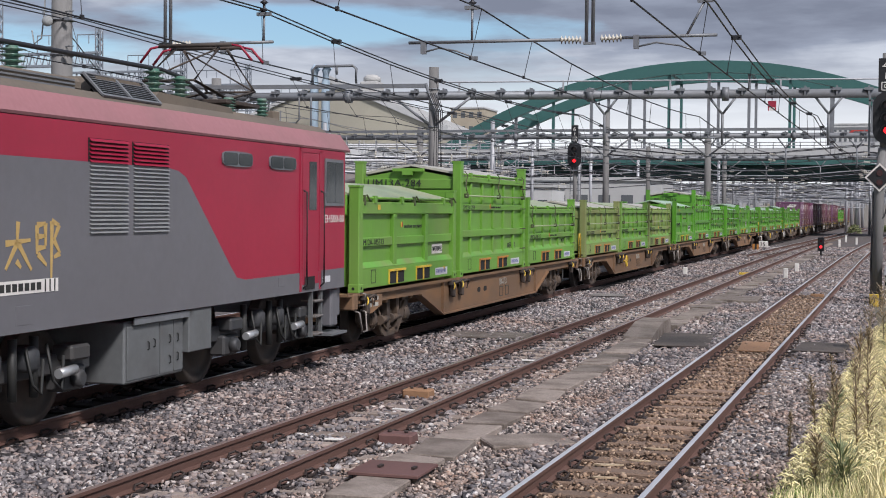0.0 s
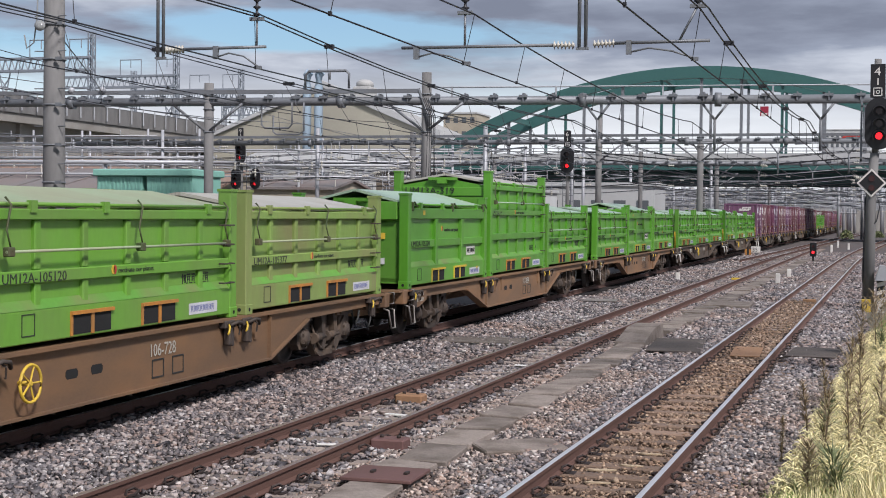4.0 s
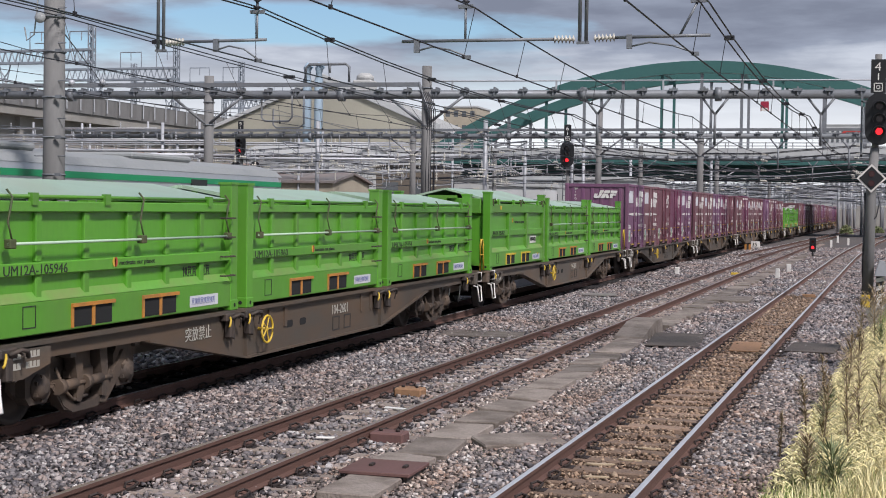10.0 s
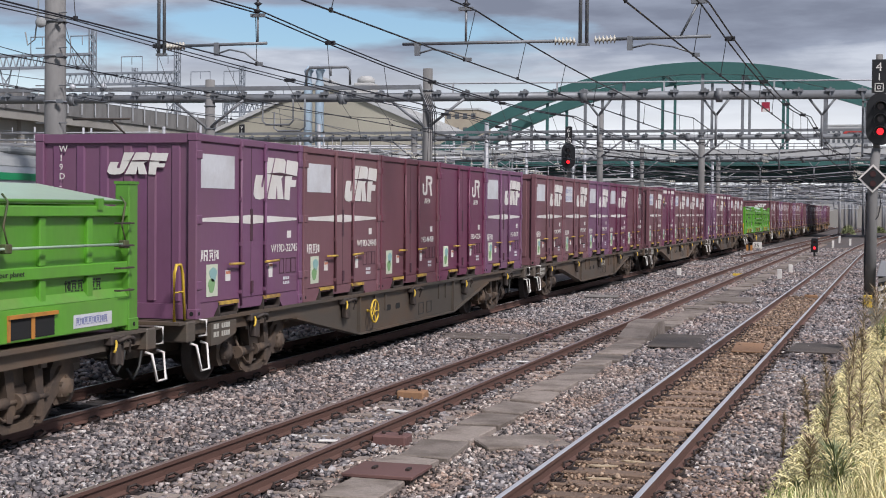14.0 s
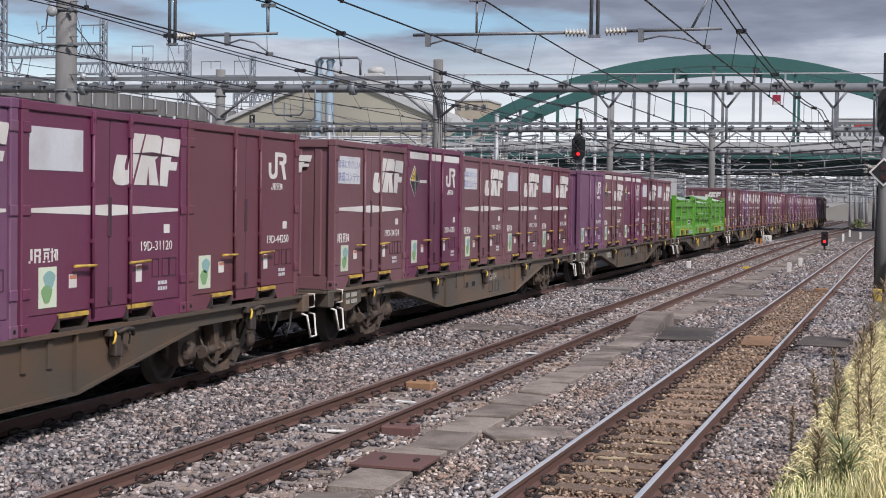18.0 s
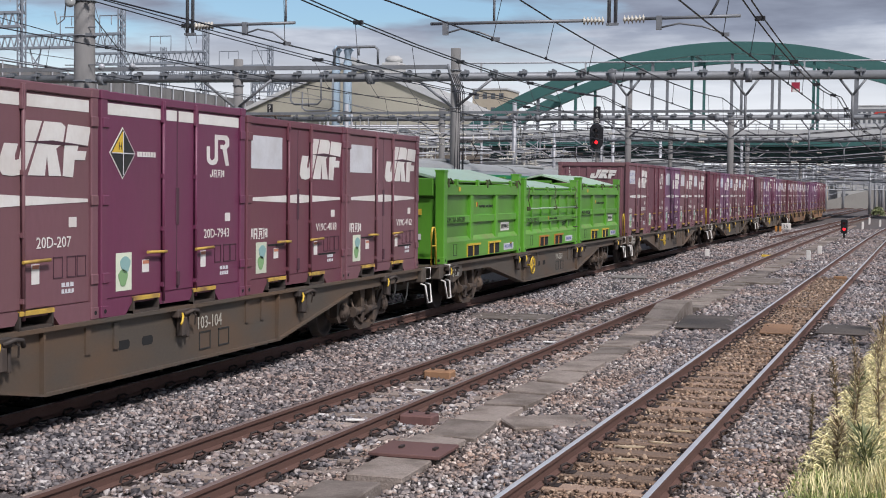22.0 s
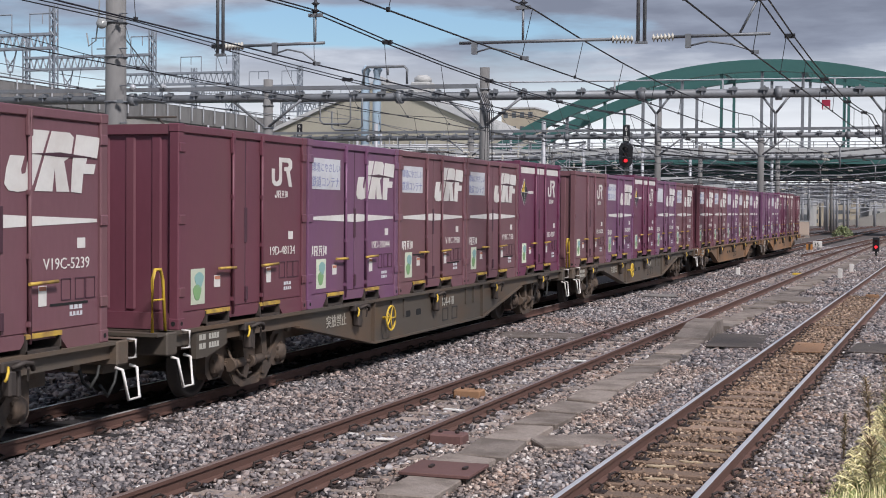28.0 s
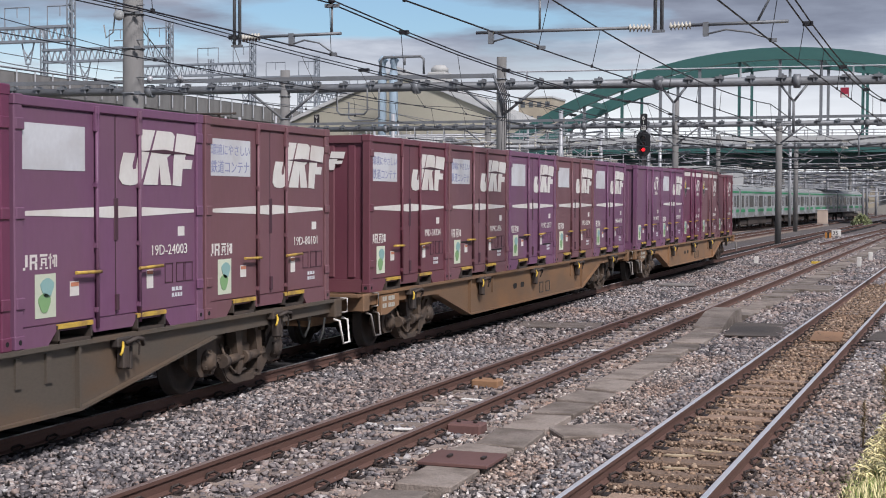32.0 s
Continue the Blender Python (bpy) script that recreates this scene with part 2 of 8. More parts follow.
M["parapet"] = surface("parapet", (0.50, 0.51, 0.51), (0.42, 0.43, 0.43), 0.8, scale=0.3, grime=(0.33, 0.33, 0.33), amount=0.5, gscale=0.3)
M["lime"] = surface("lime", (0.108, 0.335, 0.03), (0.082, 0.27, 0.024), 0.40, scale=1.5, grime=(0.12, 0.21, 0.055), amount=0.55, gscale=0.8, spread=0.12, streak=2.5, bump=0.05, bscale=5)
M["lime_old"] = surface("lime_old", (0.23, 0.35, 0.085), (0.17, 0.27, 0.065), 0.65, scale=1.5, grime=(0.22, 0.19, 0.095), amount=0.8, gscale=0.9, spread=0.1, streak=2.5)
M["lime_dusty"] = surface("lime_dusty", (0.148, 0.345, 0.042), (0.115, 0.28, 0.034), 0.5, scale=1.5, grime=(0.16, 0.225, 0.07), amount=0.65, gscale=0.8, spread=0.1, streak=2.5, bump=0.05, bscale=5)
M["lid_dusty"] = surface("lid_dusty", (0.36, 0.43, 0.27), (0.28, 0.35, 0.20), 0.5, scale=1, grime=(0.32, 0.28, 0.19), amount=0.6, gscale=0.9)
M["lime_dirty"] = surface("lime_dirty", (0.13, 0.34, 0.05), (0.10, 0.27, 0.035), 0.5, scale=1.5, grime=(0.20, 0.20, 0.085), amount=0.75, gscale=1.6, spread=0.1)
M["latch_green"] = surface("latch_green", (0.075, 0.115, 0.035), (0.05, 0.06, 0.03), 0.6, scale=3, grime=(0.10, 0.065, 0.04), amount=0.7, gscale=4)
M["lid"] = surface("lid", (0.42, 0.56, 0.42), (0.33, 0.47, 0.34), 0.35, scale=1, grime=(0.38, 0.42, 0.33), amount=0.6, gscale=0.7, spread=0.12)
M["lid_grey"] = surface("lid_grey", (0.47, 0.46, 0.41), (0.38, 0.37, 0.33), 0.55, scale=1, grime=(0.32, 0.28, 0.22), amount=0.6, gscale=0.9)
M["orange"] = surface("orange", (0.55, 0.23, 0.04), (0.42, 0.17, 0.035), 0.6, scale=3, grime=(0.22, 0.13, 0.06), amount=0.6, gscale=4)
M["yellow"] = surface("yellow", (0.72, 0.50, 0.05), (0.58, 0.38, 0.04), 0.55, scale=3, grime=(0.3, 0.2, 0.05), amount=0.5, gscale=4)
# Near-black colour that stands for the shade inside openings and recesses
M["opening_shade"] = surface("opening_shade", (0.012, 0.013, 0.014), (0.008, 0.008, 0.008), 0.9)
M["dark_iron"] = surface("dark_iron", (0.062, 0.050, 0.044), (0.038, 0.032, 0.029), 0.7, 0.15, scale=3, grime=(0.11, 0.075, 0.055), amount=0.5, gscale=3)
M["bogie_dust"] = surface("bogie_dust", (0.085, 0.062, 0.048), (0.045, 0.036, 0.031), 0.75, 0.1, scale=3, bump=0.2, bscale=25, grime=(0.17, 0.115, 0.075), amount=0.6, gscale=2.6)
M["iron_edge"] = surface("iron_edge", (0.33, 0.30, 0.28), (0.24, 0.22, 0.2), 0.45, 0.6, scale=3)
M["under_brown"] = surface("under_brown", (0.198, 0.118, 0.066), (0.135, 0.082, 0.05), 0.7, scale=2, grime=(0.29, 0.15, 0.066), amount=0.65, gscale=0.7, spread=0.22, streak=0.4)
M["under_grey"] = surface("under_grey", (0.105, 0.086, 0.068), (0.072, 0.06, 0.049), 0.62, scale=2, grime=(0.15, 0.085, 0.045), amount=0.65, gscale=0.7, spread=0.2, streak=0.4)
M["purple"] = surface("purple", (0.185, 0.078, 0.158), (0.145, 0.06, 0.12), 0.5, grime=(0.165, 0.092, 0.115), amount=0.6, gscale=0.9, streak=3.0, scale=2.0, bump=0.06, bscale=5)
M["plum"] = surface("plum", (0.155, 0.033, 0.082), (0.12, 0.026, 0.064), 0.45, grime=(0.145, 0.055, 0.082), amount=0.5, gscale=0.9, streak=3.0, scale=2.0, bump=0.06, bscale=5)
M["puce"] = surface("puce", (0.188, 0.085, 0.104), (0.148, 0.066, 0.08), 0.55, grime=(0.155, 0.082, 0.08), amount=0.6, gscale=0.9, streak=3.0, scale=2.0, bump=0.06, bscale=5)
M["maroon"] = surface("maroon", (0.155, 0.048, 0.07), (0.122, 0.038, 0.055), 0.5, grime=(0.15, 0.07, 0.074), amount=0.6, gscale=0.9, streak=3.0, scale=2.0, bump=0.06, bscale=5)
M["purple_dark"] = surface("purple_dark", (0.075, 0.03, 0.046), (0.052, 0.022, 0.032), 0.6, scale=2)
M["white"] = surface("white", (0.74, 0.73, 0.70), (0.64, 0.62, 0.59), 0.6, scale=2, grime=(0.50, 0.44, 0.40), amount=0.55, gscale=1.5)
M["sticker"] = surface("sticker", (0.62, 0.66, 0.52), (0.52, 0.57, 0.45), 0.6, scale=3, spread=0.15)
M["leaf_print"] = surface("leaf_print", (0.24, 0.40, 0.19), (0.17, 0.33, 0.14), 0.6, scale=8)
M["pocket_yellow"] = surface("pocket_yellow", (0.62, 0.42, 0.06), (0.40, 0.26, 0.06), 0.65, scale=4, grime=(0.16, 0.08, 0.06), amount=0.85, gscale=5)
M["print_blue"] = surface("print_blue", (0.28, 0.45, 0.42), (0.20, 0.36, 0.36), 0.6, scale=8)
M["notice_red"] = surface("notice_red", (0.55, 0.22, 0.13), (0.45, 0.18, 0.11), 0.6)
M["slogan"] = surface("slogan", (0.64, 0.655, 0.68), (0.53, 0.54, 0.57), 0.65, scale=2, grime=(0.42, 0.40, 0.40), amount=0.6, gscale=2.0)
M["ink_blue"] = surface("ink_blue", (0.20, 0.22, 0.40), (0.25, 0.27, 0.42), 0.6)
M["ink"] = surface("ink", (0.028, 0.03, 0.028), (0.02, 0.02, 0.02), 0.6)
M["red_paint"] = surface("red_paint", (0.36, 0.012, 0.046), (0.30, 0.009, 0.037), 0.42, scale=1, grime=(0.27, 0.022, 0.046), amount=0.45, gscale=0.5)
M["pink_roof"] = surface("pink_roof", (0.36, 0.17, 0.185), (0.28, 0.125, 0.135), 0.65, scale=1.5, grime=(0.22, 0.13, 0.13), amount=0.65, gscale=0.8)
M["loco_grey"] = surface("loco_grey", (0.15, 0.15, 0.165), (0.12, 0.12, 0.132), 0.5, scale=1, grime=(0.115, 0.11, 0.115), amount=0.45, gscale=0.6)
M["loco_under"] = surface("loco_under", (0.15, 0.16, 0.165), (0.115, 0.122, 0.125), 0.6, 0.1, scale=2, grime=(0.07, 0.068, 0.065), amount=0.65, gscale=1.5)
M["gold"] = surface("gold", (0.52, 0.36, 0.13), (0.4, 0.27, 0.1), 0.5)
M["roof_brown"] = surface("roof_brown", (0.15, 0.125, 0.10), (0.10, 0.085, 0.07), 0.8, scale=2, grime=(0.2, 0.16, 0.12), amount=0.5)
M["window"] = surface("window", (0.03, 0.036, 0.04), (0.025, 0.03, 0.034), 0.08)
M["stainless"] = surface("stainless", (0.50, 0.52, 0.53), (0.42, 0.43, 0.44), 0.35, 0.55, scale=1)
M["emu_green"] = surface("emu_green", (0.012, 0.28, 0.11), (0.01, 0.22, 0.09), 0.4)
M["emu_roof"] = surface("emu_roof", (0.30, 0.31, 0.31), (0.24, 0.25, 0.25), 0.7, scale=1)
M["shed_wall"] = surface("shed_wall", (0.42, 0.37, 0.29), (0.34, 0.30, 0.23), 0.85, scale=1, grime=(0.28, 0.24, 0.19), amount=0.5, gscale=0.4)
M["shed_roof"] = surface("shed_roof", (0.22, 0.20, 0.195), (0.15, 0.14, 0.135), 0.85, scale=1, grime=(0.24, 0.16, 0.13), amount=0.55, gscale=0.3)
M["mint"] = surface("mint", (0.24, 0.50, 0.42), (0.2, 0.42, 0.35), 0.6, scale=1)
M["hall_wall"] = surface("hall_wall", (0.41, 0.39, 0.32), (0.36, 0.34, 0.275), 0.85, scale=0.5, grime=(0.30, 0.285, 0.24), amount=0.5, gscale=0.15)
M["hall_roof"] = surface("hall_roof", (0.44, 0.44, 0.43), (0.36, 0.36, 0.35), 0.7, scale=0.5)
M["duct"] = surface("duct", (0.36, 0.46, 0.55), (0.3, 0.39, 0.47), 0.5, scale=0.5)
# Shade below the freight train, put into the colour of its bed and sleepers
M["train_shade"] = surface("train_shade", (0.038, 0.035, 0.037), (0.02, 0.019, 0.021), 0.9, scale=1.6, bump=1.0, bscale=22, grime=(0.05, 0.04, 0.035), amount=0.5, gscale=0.6)
M["horn_red"] = surface("horn_red", (0.34, 0.02, 0.05), (0.26, 0.015, 0.04), 0.5)
M["wall_pale"] = surface("wall_pale", (0.55, 0.56, 0.56), (0.47, 0.48, 0.48), 0.8, scale=0.5, grime=(0.4, 0.4, 0.39), amount=0.5, gscale=0.2, spread=0.15)
M["far_town"] = surface("far_town", (0.42, 0.43, 0.45), (0.30, 0.32, 0.34), 0.9, scale=0.1, spread=0.3, grime=(0.3, 0.26, 0.24), amount=0.5, gscale=0.05)
# Glass lightened in its colour, in place of haze over the distant buildings
M["haze_window"] = surface("haze_window", (0.12, 0.13, 0.14), (0.09, 0.10, 0.11), 0.2)
M["signal_black"] = surface("signal_black", (0.014, 0.014, 0.016), (0.01, 0.01, 0.012), 0.45, scale=2)
M["lamp_off"] = surface("lamp_off", (0.05, 0.012, 0.012), (0.03, 0.01, 0.01), 0.2)
M["lamp_red"] = glow("lamp_red", (1.0, 0.02, 0.03), 1.5)
M["grass"] = surface("grass", (0.25, 0.32, 0.09), (0.17, 0.23, 0.06), 0.8, scale=1, island=0.4)
M["grass_dry"] = surface("grass_dry", (0.84, 0.75, 0.44), (0.70, 0.62, 0.32), 0.85, scale=1, island=0.35)
M["weed"] = surface("weed", (0.40, 0.32, 0.19), (0.27, 0.20, 0.13), 0.85, scale=2, island=0.5)
M["weed_green"] = surface("weed_green", (0.26, 0.29, 0.14), (0.17, 0.20, 0.10), 0.75, scale=2, island=0.5)
M["lattice"] = surface("lattice", (0.27, 0.30, 0.34), (0.20, 0.225, 0.255), 0.6, 0.2, scale=2)
M["trough"] = surface("trough", (0.31, 0.262, 0.228), (0.15, 0.125, 0.108), 0.92, scale=2.5, bump=0.8, bscale=34, grime=(0.095, 0.074, 0.06), amount=0.9, gscale=2.4, spread=0.3)
M["pale_wood"] = surface("pale_wood", (0.52, 0.42, 0.29), (0.38, 0.29, 0.19), 0.85, scale=4, grime=(0.3, 0.21, 0.13), amount=0.6, gscale=6)
M["bank_wall"] = surface("bank_wall", (0.33, 0.315, 0.29), (0.25, 0.24, 0.22), 0.9, scale=0.8, bump=0.2, grime=(0.17, 0.155, 0.14), amount=0.6, gscale=0.25)
M["glass_disc"] = surface("glass_disc", (0.30, 0.31, 0.31), (0.24, 0.25, 0.25), 0.15, scale=4)
M["beige_case"] = surface("beige_case", (0.55, 0.44, 0.36), (0.45, 0.36, 0.3), 0.7, scale=2)
M["tin_brown"] = surface("tin_brown", (0.30, 0.20, 0.15), (0.20, 0.13, 0.10), 0.85, scale=1, grime=(0.34, 0.28, 0.24), amount=0.6, gscale=0.5)
M["loco_bogie"] = surface("loco_bogie", (0.05, 0.054, 0.06), (0.032, 0.034, 0.037), 0.6, 0.1, scale=2, grime=(0.07, 0.062, 0.055), amount=0.5, gscale=2)
M["red_sign"] = surface("red_sign", (0.45, 0.05, 0.04), (0.38, 0.04, 0.035), 0.6)

# ---------------------------------------------------------------- mesh helpers


def box(bm, x0, x1, y0, y1, z0, z1, bevel=0.0):
    """A box; with a bevel its edges are cut."""
    vs = [bm.verts.new(p) for p in ((x0, y0, z0), (x1, y0, z0), (x1, y1, z0), (x0, y1, z0), (x0, y0, z1), (x1, y0, z1), (x1, y1, z1), (x0, y1, z1))]
    fs = [bm.faces.new([vs[i] for i in q]) for q in ((3, 2, 1, 0), (4, 5, 6, 7), (0, 1, 5, 4), (1, 2, 6, 5), (2, 3, 7, 6), (3, 0, 4, 7))]
    if bevel:
        bmesh.ops.bevel(bm, geom=list({e for f in fs for e in f.edges}), offset=bevel, segments=1, affect="EDGES")
    return bm


def prism(bm, outline, a, b, axis="x"):
    """An outline of 2D points pushed from a to b along an axis: x takes (y, z), y takes (x, z), z takes (x, y)."""
    def at(p, d):
        return {"x": (d, p[0], p[1]), "y": (p[0], d, p[1]), "z": (p[0], p[1], d)}[axis]
    lo, hi = [bm.verts.new(at(p, a)) for p in outline], [bm.verts.new(at(p, b)) for p in outline]
    n = len(outline)
    fs = [bm.faces.new(lo), bm.faces.new(hi[::-1])]
    for i in range(n):
        fs.append(bm.faces.new((lo[i], hi[i], hi[(i + 1) % n], lo[(i + 1) % n])))
    bmesh.ops.recalc_face_normals(bm, faces=fs)
    return bm


def tube(bm, points, r, sides=8, closed=False, caps=True):
    """A round bar along points."""
    pts = [Vector(p) for p in points]
    n = len(pts)
    rings = []
    for i, p in enumerate(pts):
        if closed:
            d = pts[(i + 1) % n] - pts[i - 1]
        else:
            d = pts[min(i + 1, n - 1)] - pts[max(i - 1, 0)]
        d.normalize()
        s = d.cross(Vector((0, 0, 1)))
        if s.length < 1e-3:
            s = d.cross(Vector((0, 1, 0)))
        s.normalize()
        u = s.cross(d)
        rings.append([bm.verts.new(p + (s * math.cos(k * 2 * math.pi / sides) + u * math.sin(k * 2 * math.pi / sides)) * (r[i] if isinstance(r, (list, tuple)) else r)) for k in range(sides)])
    for i in range(n if closed else n - 1):
        a, b = rings[i], rings[(i + 1) % n]
        for k in range(sides):
            f = bm.faces.new((a[k], a[(k + 1) % sides], b[(k + 1) % sides], b[k]))
            f.smooth = sides > 5
    if caps and not closed:
        bm.faces.new(rings[0][::-1]); bm.faces.new(rings[-1])
    return bm


def lathe(bm, profile, m=None, sides=20):
    """Turns (radius, height) pairs round z, then moves the result by m."""
    m = m or Matrix()
    rings = [[bm.verts.new(m @ Vector((r * math.cos(k * 2 * math.pi / sides), r * math.sin(k * 2 * math.pi / sides), z))) for k in range(sides)] for r, z in profile]
    for a, b in zip(rings, rings[1:]):
        for k in range(sides):
            f = bm.faces.new((a[k], a[(k + 1) % sides], b[(k + 1) % sides], b[k])); f.smooth = True
    bm.faces.new(rings[0][::-1]); bm.faces.new(rings[-1])
    return bm


def finish(bm, name, material):
    me = bpy.data.meshes.new(name)
    bmesh.ops.recalc_face_normals(bm, faces=bm.faces)
    bm.to_mesh(me)
    bm.free()
    me.materials.append(material)
    return me


def second(bm, before):
    """Gives the faces that are not in before the mesh's second material."""
    for f in bm.faces:
        if f not in before:
            f.material_index = 1


def part(name, bm, material, parent=None, label=""):
    ob = new(name, finish(bm, name, material))
    ob.parent = parent
    return tagged(ob, label)


def same(name, ob, parent, m):
    """Another piece on the same mesh as ob."""
    o = new(name, ob.data)
    o.parent = parent
    o.matrix_basis = m
    return o


def thing(name, label, category, group="", kind=""):
    return tagged(new(name), label, category, group, kind)


def B(*a, **k):
    return box(bmesh.new(), *a, **k)


LETTERS = {}


def letters(words, size, thick=0.004):
    """A flat mesh of words in the built-in font, upright in x and z, facing -y; its left foot at the origin."""
    if (words, size) not in LETTERS:
        cu = bpy.data.curves.new("words", "FONT")
        cu.body, cu.size, cu.extrude, cu.resolution_u = words, size, thick / 2, 2
        ob = bpy.data.objects.new("words", cu)
        me = bpy.data.meshes.new_from_object(ob)
        bpy.data.objects.remove(ob)
        me.transform(Matrix.Rotation(radians(90), 4, "X"))
        LETTERS[(words, size)] = me
    return LETTERS[(words, size)].copy()


def write(words, size, material, parent, m, name="lettering", squeeze=1.0):
    me = letters(words, size)
    me.materials.clear()
    me.materials.append(material)
    ob = new(name, me)
    ob.parent = parent
    ob.matrix_basis = m @ Matrix.Diagonal((squeeze, 1, 1, 1))
    return ob


def outline_shape(bm, pts, m, thick=0.004):
    """A flat plate with the outline pts (x, z) facing -y, moved by m."""
    lo = [bm.verts.new(m @ Vector((x, 0, z))) for x, z in pts]
    hi = [bm.verts.new(m @ Vector((x, -thick, z))) for x, z in pts]
    bm.faces.new(lo); bm.faces.new(hi[::-1])
    for i in range(len(pts)):
        bm.faces.new((lo[i], lo[(i + 1) % len(pts)], hi[(i + 1) % len(pts)], hi[i]))
    return bm


# ---------------------------------------------------------------- the lines
GAUGE = 0.5665  # half, between rail heads


def x_freight(y):
    return -9.564 + 0.0001774 * y * y if y < 100 else -7.79 + 0.0355 * (y - 100)


def x_middle(y):
    return -6.114 + 0.02487 * y + 0.0000286 * y * y + (0.00009 * (y - 100) ** 2 if y > 100 else 0)


def x_right(y):
    return -2.69 + 0.03298 * y + 0.000009 * y * y + (0.00022 * (y - 75) ** 2 if y > 75 else 0)


def on_line(line, y, length=1.0):
    """The pose on a line at y, turned along it, for something that long."""
    a, b = y - length / 2, y + length / 2
    return pose((line(a) + line(b)) / 2, y, 0, 0, 0, -math.degrees(math.atan2(line(b) - line(a), b - a)))

# ---------------------------------------------------------------- ground
GROUND_Z = -0.24


def ground():
    bm = bmesh.new()
    xs = [-1500, -400, -120, -60, -30, -20, -12, -8, -4, 0, 4, 10, 30, 100, 400, 1500]
    ys = [-300, -60, -10, 0, 10, 20, 30, 45, 60, 80, 110, 150, 220, 400, 900, 2400]
    g = [[bm.verts.new((x, y, GROUND_Z)) for x in xs] for y in ys]
    for a, b in zip(g, g[1:]):
        for i in range(len(xs) - 1):
            bm.faces.new((a[i], a[i + 1], b[i + 1], b[i]))
    tagged(part("ground", bm, M["ground"]), "grey-brown railway ground with ballast and dirt", "ground", kind="structure")
    bm = bmesh.new()
    rows = []
    for k in range(61):
        y = -5 + k * 5
        rows.append([bm.verts.new((x, y, GROUND_Z + 0.02)) for x in (-34, -14, -8, x_right(y) + 1.9 + (6 if y > 45 else 0))])
    for a, b in zip(rows, rows[1:]):
        for i in range(3):
            bm.faces.new((a[i], a[i + 1], b[i + 1], b[i]))
    tagged(part("ballast_bed", bm, M["ballast"]), "bed of grey crushed stone ballast under the tracks", "ballast", kind="structure")


ground()


def shaded_bed():
    """Ballast painted near-black along the freight line, for the shade under the train."""
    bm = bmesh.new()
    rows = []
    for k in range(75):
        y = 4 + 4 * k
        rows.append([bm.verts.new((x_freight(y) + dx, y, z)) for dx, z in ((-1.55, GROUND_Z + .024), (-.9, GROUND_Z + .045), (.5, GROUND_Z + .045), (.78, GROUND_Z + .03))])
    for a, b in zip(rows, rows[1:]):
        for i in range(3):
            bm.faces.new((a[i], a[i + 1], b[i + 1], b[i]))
    tagged(part("track_bed", bm, M["train_shade"]), "ballast strip painted near-black for the shade under the train", "ballast", kind="structure")


shaded_bed()


def scatter(name, count, area, size, material, label, seed, keep=None, lift=0.0):
    """Many small angular stones in one mesh; area gives x from a to b for a y, y in a range."""
    rng = np.random.default_rng(seed)
    y = rng.uniform(area[0], area[1], count)
    lo, hi = np.array([area[2](v) for v in y]), np.array([area[3](v) for v in y])
    x = lo + (hi - lo) * rng.random(count)
    if keep is not None:
        k = keep(x, y)
        x, y = x[k], y[k]
    n = len(x)
    unit = np.array([(-1, -.9, -.8), (1.05, -.7, -.8), (0, 1.1, -.8), (-.8, -.7, .8), (.85, -.6, .8), (.1, .8, .8)], float) * 0.5
    v = np.repeat(unit[None], n, 0) * (1 + rng.uniform(-.5, .5, (n, 6, 3)))
    s = size * (0.5 + 1.0 * rng.random((n, 1, 1)) ** 1.5) * 1.1 * np.stack([rng.uniform(.95, 1.55, n), rng.uniform(.7, 1.1, n), rng.uniform(.45, .85, n)], 1)[:, None, :]
    v = v * s
    a, b = rng.uniform(0, 6.28, n), rng.uniform(-.9, .9, n)
    ca, sa, cb, sb = np.cos(a)[:, None], np.sin(a)[:, None], np.cos(b)[:, None], np.sin(b)[:, None]
    X, Y, Z = v[..., 0], v[..., 1], v[..., 2]
    Y, Z = Y * cb - Z * sb, Y * sb + Z * cb
    X, Y = X * ca - Y * sa, X * sa + Y * ca
    top = GROUND_Z + 0.02 + lift + rng.uniform(-.012, 0.062, n)
    v = np.stack([X + x[:, None], Y + y[:, None], Z + top[:, None]], -1).reshape(-1, 3)
    f = (np.array((2, 1, 0, 3, 4, 5, 0, 1, 4, 3, 1, 2, 5, 4, 2, 0, 3, 5))[None] + (np.arange(n) * 6)[:, None]).reshape(-1)
    me = bpy.data.meshes.new(name)
    me.vertices.add(len(v)); me.vertices.foreach_set("co", v.ravel())
    me.loops.add(len(f)); me.loops.foreach_set("vertex_index", f)
    me.polygons.add(n * 5)
    me.polygons.foreach_set("loop_start", (np.array((0, 3, 6, 10, 14))[None] + (np.arange(n) * 18)[:, None]).reshape(-1))
    me.update(); me.validate()
    me.materials.append(material)
    return tagged(new(name, me), label, "ballast", kind="stuff")


# ---------------------------------------------------------------- overhead line
SPANS = (-26.0, 23.5, 52.0, 85.0, 122.0, 160.0, 200.0, 245.0)


